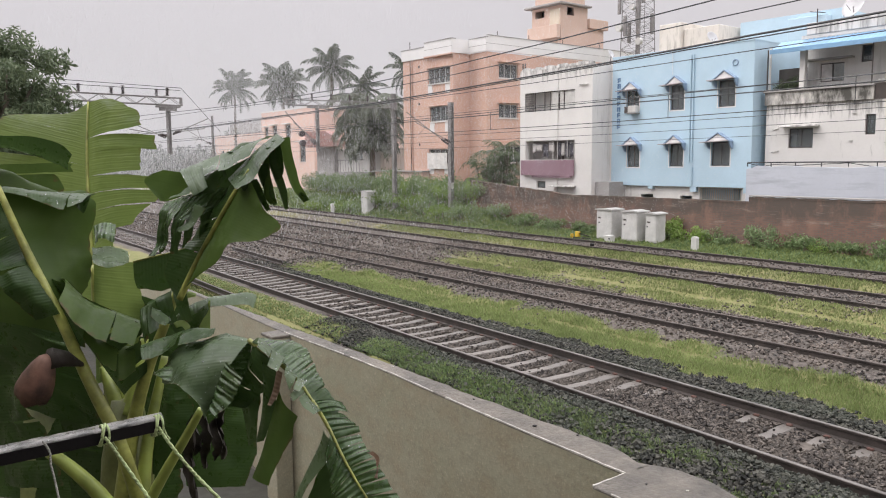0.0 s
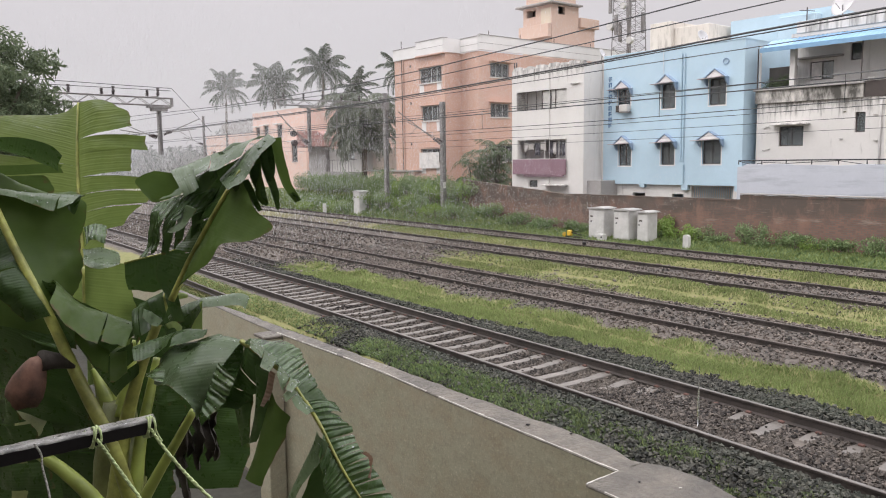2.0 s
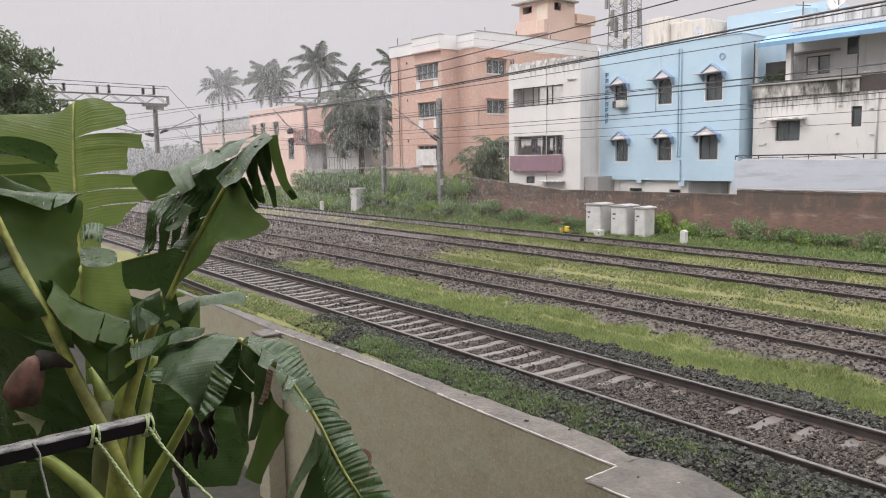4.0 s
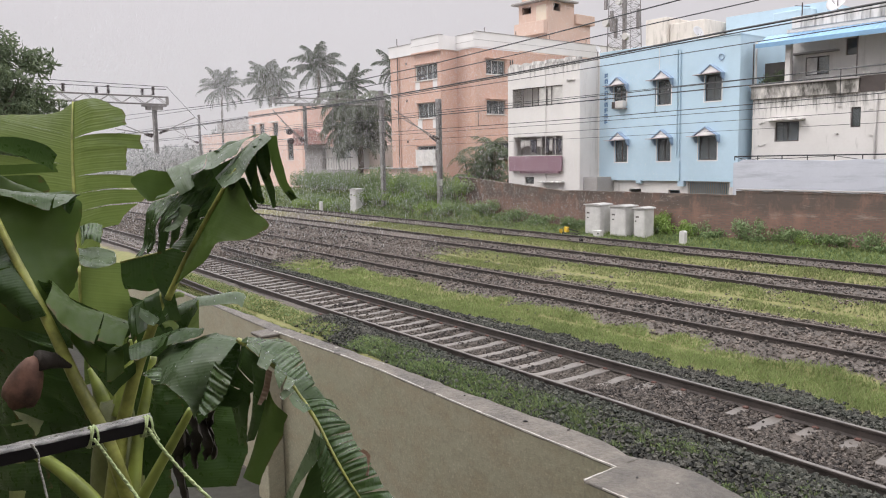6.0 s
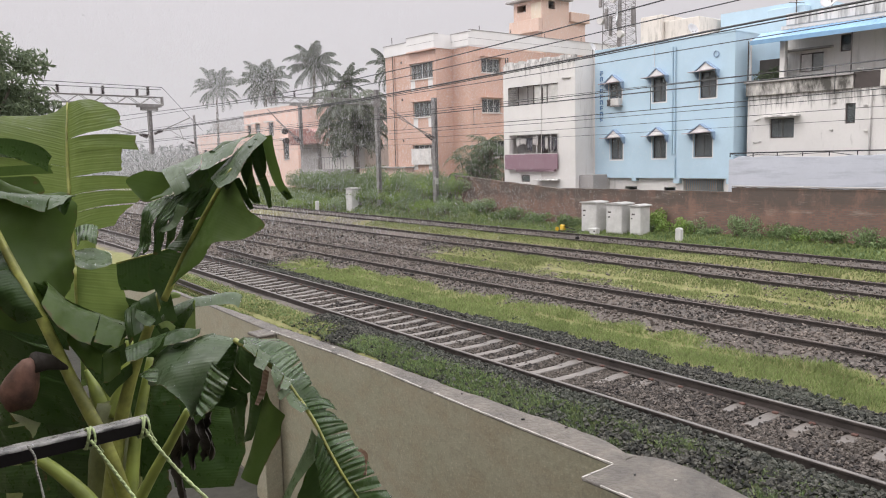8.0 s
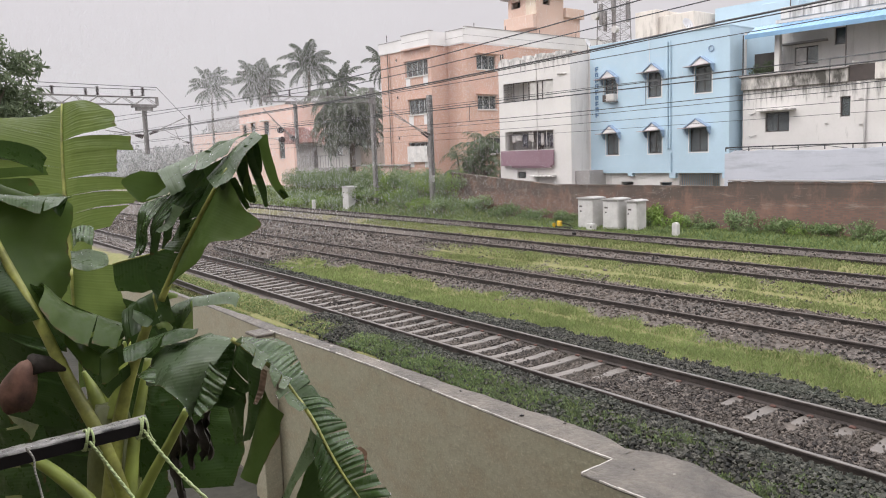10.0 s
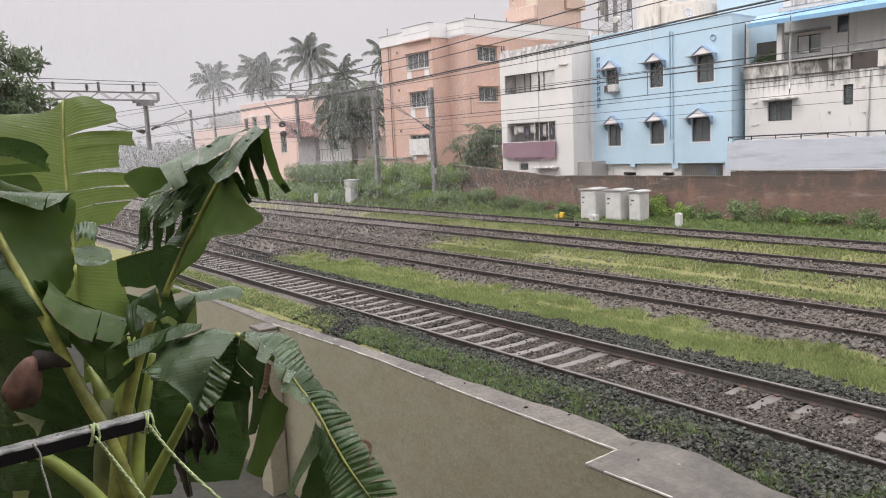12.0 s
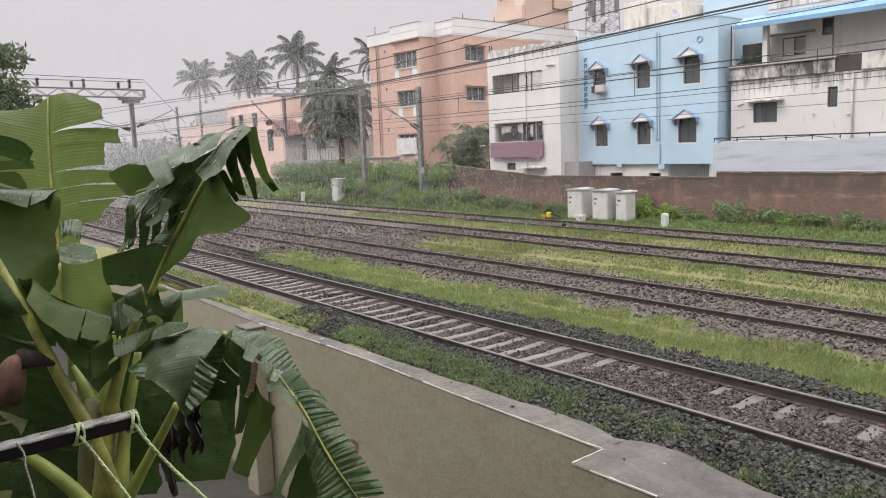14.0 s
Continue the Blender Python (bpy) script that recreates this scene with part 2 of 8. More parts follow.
M["grass"] = foliage("bright_wet_grass", (0.19, 0.246, 0.09), (0.28, 0.328, 0.135), 0.7, 0.4, 0.15)
M["grass_dry"] = foliage("yellow_green_grass", (0.172, 0.192, 0.085), (0.232, 0.248, 0.12), 0.75, 0.35, 0.12)
M["weed_low"] = foliage("low_dark_weeds", (0.11, 0.14, 0.078), (0.175, 0.205, 0.118), 0.65, 0.25, 0.2)
M["weed"] = foliage("dark_weed_leaves", (0.12, 0.185, 0.072), (0.205, 0.265, 0.115), 0.55, 0.25)
M["hedge"] = foliage("hedge_leaves", (0.17, 0.24, 0.115), (0.265, 0.335, 0.165), 0.6, 0.25)
M["bush_light"] = foliage("light_bush_leaves", (0.18, 0.28, 0.06), (0.27, 0.36, 0.10), 0.55, 0.3)
M["palm"] = foliage("palm_leaflets", (0.090, 0.108, 0.076), (0.126, 0.144, 0.108), 0.65, 0.4)
M["tree"] = foliage("tree_leaves", (0.095, 0.13, 0.072), (0.165, 0.20, 0.11), 0.5, 0.3)
M["drooping"] = foliage("grey_green_fronds", (0.17, 0.19, 0.145), (0.235, 0.255, 0.205), 0.75, 0.45, 0.2)
M["bark"] = surface("grey_bark", (0.15, 0.125, 0.10), 0.85, 0.3, 2, 18, 0.7, 0.03)
# pale grey instead of green: distance haze put into the leaf colour
M["far_green"] = foliage("hazed_leaves", (0.24, 0.25, 0.24), (0.27, 0.28, 0.27), 0.9, 0.5, 0.05)

# ---- building helpers ----
def part(name, bm, material, parent=None, label="", m=None, smooth=False):
    """Links a bmesh as one mesh object under a thing or a part."""
    me = bpy.data.meshes.new(name)
    bmesh.ops.recalc_face_normals(bm, faces=bm.faces)
    bm.to_mesh(me)
    bm.free()
    me.materials.append(material)
    if smooth:
        me.polygons.foreach_set("use_smooth", [True] * len(me.polygons))
    ob = new(name, me)
    ob.parent = parent
    if m is not None:
        ob.matrix_basis = m
    return tagged(ob, label)


def raw(name, verts, faces, material, parent=None, label="", smooth=False):
    """Links plain vertex and face arrays (all faces with the same corner count) as one mesh object."""
    me = bpy.data.meshes.new(name)
    v, f = np.asarray(verts, np.float32), np.asarray(faces, np.int32)
    k = f.shape[1]
    me.vertices.add(len(v))
    me.vertices.foreach_set("co", v.ravel())
    me.loops.add(f.size)
    me.loops.foreach_set("vertex_index", f.ravel())
    me.polygons.add(len(f))
    me.polygons.foreach_set("loop_start", np.arange(0, f.size, k, dtype=np.int32))
    me.polygons.foreach_set("use_smooth", np.full(len(f), smooth))
    me.update(calc_edges=True)
    me.validate()
    me.materials.append(material)
    ob = new(name, me)
    ob.parent = parent
    return tagged(ob, label)


def thing(name, label, category, m=None, group="", kind=""):
    ob = new(name)
    ob.empty_display_size = 0.2
    if m is not None:
        ob.matrix_basis = m
    return tagged(ob, label, category, group, kind)


def box(bm, x0, x1, y0, y1, z0, z1, bev=0.0, m=None):
    vs = [bm.verts.new((x, y, z)) for x in (x0, x1) for y in (y0, y1) for z in (z0, z1)]
    fs = [bm.faces.new([vs[i] for i in q]) for q in
          ((0, 1, 3, 2), (4, 6, 7, 5), (0, 4, 5, 1), (2, 3, 7, 6), (0, 2, 6, 4), (1, 5, 7, 3))]
    if m is not None:
        bmesh.ops.transform(bm, matrix=m, verts=vs)
    if bev:
        bmesh.ops.bevel(bm, geom=list({e for f in fs for e in f.edges}), offset=bev, segments=1, affect="EDGES")
    return bm


def boxes(*rows, bev=0.0):
    bm = bmesh.new()
    for r in rows:
        box(bm, *r, bev=bev)
    return bm


def prism(bm, outline, y0, y1):
    """An outline in x and z, pushed from y0 to y1."""
    a = [bm.verts.new((x, y0, z)) for x, z in outline]
    b = [bm.verts.new((x, y1, z)) for x, z in outline]
    bm.faces.new(a)
    bm.faces.new(b[::-1])
    n = len(a)
    for i in range(n):
        bm.faces.new((a[i], b[i], b[(i + 1) % n], a[(i + 1) % n]))
    return bm


def tube(bm, pts, radii, n=8, caps=True):
    """A round tube along points; radii is a number or one for each point."""
    pts = [Vector(p) for p in pts]
    if not hasattr(radii, "__len__"):
        radii = [radii] * len(pts)
    rings, side = [], None
    for i, p in enumerate(pts):
        d = (pts[min(i + 1, len(pts) - 1)] - pts[max(i - 1, 0)]).normalized()
        if side is None:
            side = d.orthogonal().normalized()
        side = (side - d * side.dot(d)).normalized()
        up = d.cross(side)
        rings.append([bm.verts.new(p + (side * math.cos(a) + up * math.sin(a)) * radii[i])
                      for a in (2 * math.pi * j / n for j in range(n))])
    for a, b in zip(rings, rings[1:]):
        for j in range(n):
            bm.faces.new((a[j], a[(j + 1) % n], b[(j + 1) % n], b[j]))
    if caps:
        bm.faces.new(rings[0][::-1])
        bm.faces.new(rings[-1])
    return bm


def tubes(*runs, n=8):
    bm = bmesh.new()
    for pts, r in runs:
        tube(bm, pts, r, n)
    return bm


def panel(x0, x1, z0, z1, holes, thick=0.23, y0=0.0, bm=None):
    """A wall in x and z whose outer face lies at y0, with rectangular holes (x0, x1, z0, z1) right through."""
    bm = bm or bmesh.new()
    xs = sorted({x0, x1, *[h[0] for h in holes], *[h[1] for h in holes]})
    zs = sorted({z0, z1, *[h[2] for h in holes], *[h[3] for h in holes]})
    xs, zs = [x for x in xs if x0 <= x <= x1], [z for z in zs if z0 <= z <= z1]
    solid = {}
    for i in range(len(xs) - 1):
        for j in range(len(zs) - 1):
            cx, cz = (xs[i] + xs[i + 1]) / 2, (zs[j] + zs[j + 1]) / 2
            solid[i, j] = not any(h[0] < cx < h[1] and h[2] < cz < h[3] for h in holes)
    cache = {}

    def v(i, j, k):
        if (i, j, k) not in cache:
            cache[i, j, k] = bm.verts.new((xs[i], y0 + thick * k, zs[j]))
        return cache[i, j, k]

    for (i, j), s in solid.items():
        if not s:
            continue
        bm.faces.new((v(i, j, 0), v(i + 1, j, 0), v(i + 1, j + 1, 0), v(i, j + 1, 0)))
        bm.faces.new((v(i, j, 1), v(i, j + 1, 1), v(i + 1, j + 1, 1), v(i + 1, j, 1)))
        for (di, dj), (a, b) in {(-1, 0): ((0, 0), (0, 1)), (1, 0): ((1, 1), (1, 0)),
                                 (0, -1): ((1, 0), (0, 0)), (0, 1): ((0, 1), (1, 1))}.items():
            if not solid.get((i + di, j + dj), False):
                a0, b0 = (i + a[0], j + a[1]), (i + b[0], j + b[1])
                bm.faces.new((v(*a0, 0), v(*a0, 1), v(*b0, 1), v(*b0, 0)))
    return bm


# ---- the railway's plan ----
TRACKS = ((9.83, 0.0400, -0.00012), (15.66, 0.0192, 0.00007), (21.55, 0.0190, 0.00017), (25.83, 0.0267, 0.00013))


def track_y(k, x):
    """Where the centre line of track k lies across, at x along."""
    a, b, c = TRACKS[k]
    return a - b * x + c * x * x


def fbm(x, y, s, seed=0.0):
    return noise.noise((x * s + seed, y * s - seed, seed)) + 0.5 * noise.noise((x * s * 2.3 + seed, y * s * 2.3, seed + 7))


def bank(x, y):
    """The overgrown bank beyond the last track, higher where the brick wall ends."""
    e = y - track_y(3, x) - 1.7
    h = max(0.0, min(1.0, e / 2.6))
    g = max(0.0, min(1.0, (-33.0 - x) / 6.0))
    return h * h * (3 - 2 * h) * (0.15 + 1.15 * g)


def ground_z(x, y):
    if y < 4.1:
        return -0.35
    z = -0.33 + bank(x, y)
    for k in range(4):
        d = abs(y - track_y(k, x))
        if d < 2.0:
            bed = (-0.115, -0.125, -0.115, -0.105)[k]
            if k == 0:
                near = max(0.0, min(1.0, (x + 9.5) / 2.0))
                bed = (-0.085 if y < track_y(0, x) else -0.12) if d > 0.95 else -0.235 + (0.06 if y < track_y(0, x) else 0.035) * near + 0.02 * noise.noise((x * 1.1, y * 1.3, 4.0))
            z = max(z, bed - max(0.0, d - 1.5) * 0.3)
    return z + 0.035 * fbm(x, y, 0.7, 3.0)


def grass_amount(x, y):
    """How thickly grass stands, 0 to 1, in the strips between the tracks."""
    n = 0.5 + 0.6 * fbm(x, y, 0.45, 11.0)
    t = [track_y(k, x) for k in range(4)]
    if y < 4.3:
        return 0.0
    if y < t[0] - 1.05:
        e = min(1.0, (t[0] - 1.05 - y) / 0.55)
        if x < -15.1:
            return e * (1.1 if y < t[0] - 1.2 else 0.5) * min(1.0, (-15.1 - x) / 0.5)
        # weeds, closed beyond x = -8 and in tufts nearer, with bare stones at both ends
        tuft = 0.42 + 0.62 * max(0.0, min(1.0, (-7.0 - x) / 1.5)) + 1.0 * fbm(x, y, 1.9, 23.0) - 0.3 * max(0.0, (x + 5.2) / 3.0)
        return e * max(0.0, min(0.85, tuft)) * min(1.0, max(0.1, (x + 14.75) / 0.5))
    if t[0] + 1.6 < y < t[1] - 1.0:
        g = max(0.0, min(1.0, (x + 30.0) / 4.0)) * (1.0 if x > -21 else 0.25 + 0.9 * max(0.0, min(1.0, (y - t[0] - 2.0) / 0.6)))
        near = 2.55 if x > -12 else 2.55 - 0.09 * (-12 - x)
        far = 1.25 + 0.55 * max(0.0, fbm(x, y, 0.8, 41.0) + 0.35)
        e = min(1.0, (y - t[0] - near + 0.4 * n + 0.3 * fbm(x, y, 2.2, 5.0)) / 0.4, (t[1] - far - y) / 0.45)
        return max(0.0, g * e * (0.6 + 0.55 * n + 0.35 * fbm(x, y, 1.7, 17.0)))
    if t[1] + 2.2 < y < t[2] - 0.8:
        g = max(0.0, min(1.0, (x + 28.0) / 4.0))
        e = min(1.0, (y - t[1] - 2.3) / 0.6, (t[2] - 0.8 - y) / 0.3)
        return g * e * (0.42 + 0.75 * n + 0.4 * fbm(x, y, 1.5, 31.0))
    if t[2] + 1.5 < y < t[3] - 0.85:
        return min(1.0, (y - t[2] - 1.5) / 0.5) * (0.4 + 0.8 * n)
    if y > t[3] + 1.6:
        return min(1.0, (y - t[3] - 1.6) / 0.5)
    return 0.12 * max(0.0, n - 0.45)


def ground_material():
    """Brown-grey ballast and mud, with turf where the grass attribute says so."""
    m, nt, b = nodes_of("ballast_and_turf")
    at = nt.nodes.new("ShaderNodeAttribute")
    at.attribute_name = "turf"
    vor = nt.nodes.new("ShaderNodeTexVoronoi")
    vor.inputs["Scale"].default_value = 17.0
    co = nt.nodes.new("ShaderNodeTexCoord")
    nt.links.new(co.outputs["Object"], vor.inputs["Vector"])
    hs = nt.nodes.new("ShaderNodeSeparateColor")
    nt.links.new(vor.outputs["Color"], hs.inputs[0])
    n1, n2 = noise_tex(nt, 0.35, 5), noise_tex(nt, 5.0, 6)
    stone = blend(nt, hs.outputs[0], (0.025, 0.022, 0.020), (0.115, 0.10, 0.09))
    stone = blend(nt, ramp(nt, n1.outputs["Fac"], 0.38, 0.66, 0, 0.55), stone, (0.15, 0.125, 0.108))
    turf = blend(nt, ramp(nt, n2.outputs["Fac"], 0.3, 0.7), (0.125, 0.138, 0.048), (0.185, 0.165, 0.08))
    edge = nt.nodes.new("ShaderNodeMath")
    edge.operation = "ADD"
    nt.links.new(at.outputs["Fac"], edge.inputs[0])
    nt.links.new(ramp(nt, n2.outputs["Fac"], 0.2, 0.8, -0.35, 0.35), edge.inputs[1])
    c = blend(nt, ramp(nt, edge.outputs[0], 0.35, 0.6), stone, turf)
    nt.links.new(c, b.inputs["Base Color"])
    b.inputs["Roughness"].default_value = 0.8
    b.inputs["Specular IOR Level"].default_value = 0.15
    bump(nt, b, vor.outputs["Distance"], -0.8, 0.03)
    return m


def build_ground():
    xs = np.concatenate([[-2500, -900, -420, -260, -180, -140], np.arange(-120, 6, 0.5), [10, 30, 90, 300, 900, 2500]])
    ys = np.concatenate([[-2500, -900, -300, -90, -30, -12, -5, 0, 3.0, 4.05], np.arange(4.15, 18, 0.2), np.arange(18, 40, 0.4), [44, 60, 100, 200, 500, 1200, 2500]])
    verts, turf = [], []
    for x in xs:
        for y in ys:
            near = -122 < x < 7 and -13 < y < 62
            verts.append((x, y, ground_z(x, y) if near else (-0.35 if y < 5 else 0.2)))
            turf.append(grass_amount(x, y) * (1.0 if x > -36 else 0.55) if near else 0.25)
    ny = len(ys)
    i, j = np.meshgrid(np.arange(len(xs) - 1), np.arange(ny - 1), indexing="ij")
    a = (i * ny + j).ravel()
    ob = raw("ground", verts, np.stack([a, a + ny, a + ny + 1, a + 1], 1), ground_material(), smooth=True)
    at = ob.data.attributes.new("turf", "FLOAT", "POINT")
    at.data.foreach_set("value", np.array(turf, np.float32))
    tagged(ob, "railway yard ground of dark ballast and wet turf", "ground", kind="structure")


build_ground()


# ---- boundary wall of the yard the viewer looks from ----
def inner_face(x):
    """Where the wall's uneven inner face runs, at x along it; it steps in for a broad slab at its near end."""
    if x > -3.22:
        return 3.585
    return float(np.interp(x, (-30, -10.8, -9.8, -8.72, -7.1, -6.2, -5.0, -4.2, -3.22), (4.35, 4.12, 4.075, 4.025, 4.05, 4.035, 3.965, 3.935, 3.907)))


def outer_face(x):
    """The ragged outer edge of the wall's top."""
    y = 4.235 + 0.03 * noise.noise((x * 1.7, 0.3, 1.0)) + 0.018 * noise.noise((x * 6.0, 0.7, 2.0)) + 0.014 * noise.noise((x * 19.0, 0.2, 5.0))
    if x > -3.6:
        y -= 0.09 * math.exp(-((x + 3.32) / 0.16) ** 2) - 0.04 * math.exp(-((x + 2.95) / 0.25) ** 2) + 0.12 * max(0.0, min(1.0, (x + 2.75) / 0.5))
    return y


def build_boundary_wall():
    w = thing("wall_front", "olive-grey plastered boundary wall with wet cement top", "wall", kind="structure")
    z = 1.752
    for x0, x1 in ((-30.0, -8.72), (-8.72, -3.2205), (-3.2195, 6.0)):
        n = max(2, int((x1 - x0) / 0.09))
        body, top = bmesh.new(), bmesh.new()
        pa = pb = None
        for i in range(n + 1):
            x = x0 + (x1 - x0) * i / n
            ya, yb = inner_face(min(x, x1 - 0.001) if x1 < 0 else x), outer_face(x)
            j = 0.004 * noise.noise((x * 9, 1.0, 4.0)) + 0.003 * noise.noise((x * 31, 2.0, 4.0))
            ra = [body.verts.new(c) for c in ((x, ya, -0.4), (x, ya, z - 0.012), (x, min(4.2, yb - 0.012), z - 0.02), (x, min(4.2, yb - 0.012), -0.4))]
            rb = [top.verts.new(c) for c in ((x, ya - 0.003, z - 0.016 + j), (x, ya - 0.001 + j, z - 0.003), (x, ya + 0.012, z + j), (x, (ya + yb) / 2, z + 0.008 + 2 * j), (x, yb - 0.03, z + j), (x, yb, z - 0.018), (x, yb - 0.01, z - 0.10))]
            if pa:
                for a in range(4):
                    body.faces.new((pa[a], pa[(a + 1) % 4], ra[(a + 1) % 4], ra[a]))
                for a in range(6):
                    top.faces.new((pb[a], pb[a + 1], rb[a + 1], rb[a]))
            else:
                body.faces.new(ra[::-1])
            pa, pb = ra, rb
        body.faces.new(pa)
        part("plaster", body, M["olive_wall"], w)
        part("coping", top, M["cap"], w, "wet cement coping", smooth=True)
    # pale, broken arris along the inner edge and round the step
    bm = bmesh.new()
    rng = random.Random(5)
    for x0, x1 in ((-8.6, -3.24), (-3.21, -1.5)):
        n = int((x1 - x0) / 0.07)
        for i in range(n):
            x = x0 + (x1 - x0) * i / n
            if noise.noise((x * 2.3, 0.0, 9.0)) < (-0.33 if x < -3.22 else -0.1):
                continue
            y, h = inner_face(x + 0.03), rng.uniform(0.005, 0.011)
            box(bm, x, x + 0.072, y - 0.0055, y + rng.uniform(0.001, 0.006), z - 0.004 - h * 0.5, z + h * 0.5)
    for k in range(4):
        box(bm, -3.228, -3.2155, 3.59 + 0.08 * k, 3.665 + 0.08 * k, z - 0.006, z + 0.005 + 0.002 * (k % 2))
    part("worn_edge", bm, M["cement_line"], w, "pale worn cement arris")
    # broad pier where the wall steps, and crumbs of old mortar on the top
    part("pier", boxes((-8.75, -8.45, 3.80, 4.02, -0.4, 1.715), bev=0.01), M["olive_wall"], w)
    part("pier_top", boxes((-8.76, -8.44, 3.79, 4.02, 1.7155, 1.752), bev=0.01), M["cap"], w, "cement pier top")
    for k, (x, y, r) in enumerate(((-5.07, 4.12, 0.011), (-4.25, 4.06, 0.016), (-3.9, 4.17, 0.012), (-3.02, 3.86, 0.011), (-6.4, 4.16, 0.014), (-7.3, 4.14, 0.018), (-2.8, 3.98, 0.010))):
        bm = bmesh.new()
        bmesh.ops.create_icosphere(bm, subdivisions=1, radius=r, matrix=pose(x, y, 1.762, 0, 0, 40 * k) @ Matrix.Diagonal((1.3, 0.8, 0.5, 1)))
        part("mortar_crumb", bm, M["dark_metal" if k < 4 else "cement_line"], w, "dark crumb of mortar" if k < 4 else "pale crumb of mortar")


build_boundary_wall()


# ---- tracks ----
def rail_profile(scale=1.0):
    """Half outline of a flat-bottom rail: (across, height) with the head's top at 0."""
    return ((0.068, -0.172), (0.068, -0.160), (0.010, -0.140), (0.009, -0.045), (0.034, -0.034), (0.036, -0.006), (0.028, 0.0))


def build_track(k, x0, x1, sleepers, label):
    t = thing("railway_track", label, "railway track", group="railway tracks")
    prof = rail_profile()
    full = [(y, z) for y, z in prof] + [(-y, z) for y, z in reversed(prof)]
    xs = np.arange(x0, x1 + 0.01, 1.5)
    for side in (-0.874, 0.874):
        web, head = bmesh.new(), bmesh.new()
        prev = None
        for x in xs:
            y = track_y(k, x) + side
            row = [web.verts.new((x, y + a, b)) for a, b in full]
            if prev:
                for i in range(len(row)):
                    j = (i + 1) % len(row)
                    web.faces.new((prev[i], prev[j], row[j], row[i]))
            prev = row
        r = part("rail", web, M["rail_side"], t, "rust-brown steel rail")
        prev = None
        for x in xs:
            y = track_y(k, x) + side
            row = [head.verts.new((x, y + a, b)) for a, b in ((-0.031, -0.001), (-0.026, 0.003), (0.026, 0.003), (0.031, -0.001))]
            if prev:
                for i in range(3):
                    head.faces.new((prev[i], prev[i + 1], row[i + 1], row[i]))
            prev = row
        part("running_surface", head, M["rail_head" if k == 0 else "rail_head_rusty"], r, "worn shiny rail head")
    # concrete sleepers: higher under the rails, hollowed in the middle
    proto, clip = None, None
    rng = random.Random(40 + k)
    for x in sleepers:
        if proto is None:
            bm = bmesh.new()
            secs = ((-1.37, 0.125, -0.195), (-1.2, 0.13, -0.168), (-0.62, 0.13, -0.168), (-0.3, 0.11, -0.192), (0.3, 0.11, -0.192),
                    (0.62, 0.13, -0.168), (1.2, 0.13, -0.168), (1.37, 0.125, -0.195))
            prev = None
            for y, w, z in secs:
                row = [bm.verts.new(c) for c in ((-w, y, -0.38), (-w * 0.85, y, z - 0.012), (-w * 0.76, y, z), (w * 0.76, y, z), (w * 0.85, y, z - 0.012), (w, y, -0.38))]
                if prev:
                    for i in range(6):
                        j = (i + 1) % 6
                        bm.faces.new((prev[i], prev[j], row[j], row[i]))
                else:
                    bm.faces.new(row)
                prev = row
            bm.faces.new(prev[::-1])
            proto = part("sleeper", bm, M["concrete"], t)
            clip = bpy.data.meshes.new("rail_clip")
            cb = boxes((-0.045, 0.045, -0.03, 0.03, -0.17, -0.135), bev=0.01)
            cb.to_mesh(clip)
            cb.free()
            clip.materials.append(M["rust"])
            ob = proto
        else:
            ob = new("sleeper", proto.data)
            ob.parent = t
        if k == 0 and x > -36:
            for c in (-0.874, 0.874):
                for s in (-1, 1):
                    o = new("rail_clip", clip)
                    o.parent = ob
                    o.location = (0, c + s * 0.075, 0)
        slope = -TRACKS[k][1] + 2 * TRACKS[k][2] * x
        ob.matrix_basis = pose(x + rng.uniform(-0.03, 0.03), track_y(k, x), rng.uniform(-0.012, 0.004), 0, 0, math.degrees(math.atan(slope)) + rng.uniform(-0.8, 0.8))
    return t


build_track(0, -75.0, 9.0, [-50 + 0.58 * i for i in range(96)], "railway track with pale concrete sleepers in dark ballast")
build_track(1, -120.0, 9.0, [-45 + 0.6 * i for i in range(80)], "railway track with sleepers sunk in grey ballast")
build_track(2, -120.0, 9.0, [-45 + 0.6 * i for i in range(75)], "railway track half sunk in ballast and grass")
build_track(3, -120.0, 9.0, [-45 + 0.6 * i for i in range(65)], "railway track beside the brick wall and cabinets")


def build_stub_rail(x0, y0, x1, y1, label):
    t = thing("stub_rail", label, "rail")
    bm = bmesh.new()
    a, b = Vector((x0, y0, 0)), Vector((x1, y1, 0))
    n = (b - a).cross(Vector((0, 0, 1))).normalized()
    prof = rail_profile()
    full = [(y, z) for y, z in prof] + [(-y, z) for y, z in reversed(prof)]
    rows = [[bm.verts.new(p + n * y + Vector((0, 0, z - 0.01))) for y, z in full] for p in (a, b)]
    for i in range(len(full)):
        j = (i + 1) % len(full)
        bm.faces.new((rows[0][i], rows[0][j], rows[1][j], rows[1][i]))
    bm.faces.new(rows[0])
    bm.faces.new(rows[1][::-1])
    part("rail", bm, M["rail_side"], t)


build_stub_rail(-34.0, 13.5, -27.8, 13.05, "loose spare rail lying on dark ballast")
build_stub_rail(-29.0, 8.9, -21.2, 8.55, "short rail beside the track, half in grass")

# ---- the brick wall and the houses behind it ----
ROW = pose(-19.54, 34.39, 0, 0, 0, 1.86)      # local x along the fronts, y back from them


def multi(name, rows, material, parent, label="", bev=0.0, m=None):
    """One part for each box."""
    for r in rows:
        part(name, boxes(r, bev=bev), material, parent, label, m)


def at_row(x, y=0.0, z=0.0):
    return ROW @ pose(x, y, z)


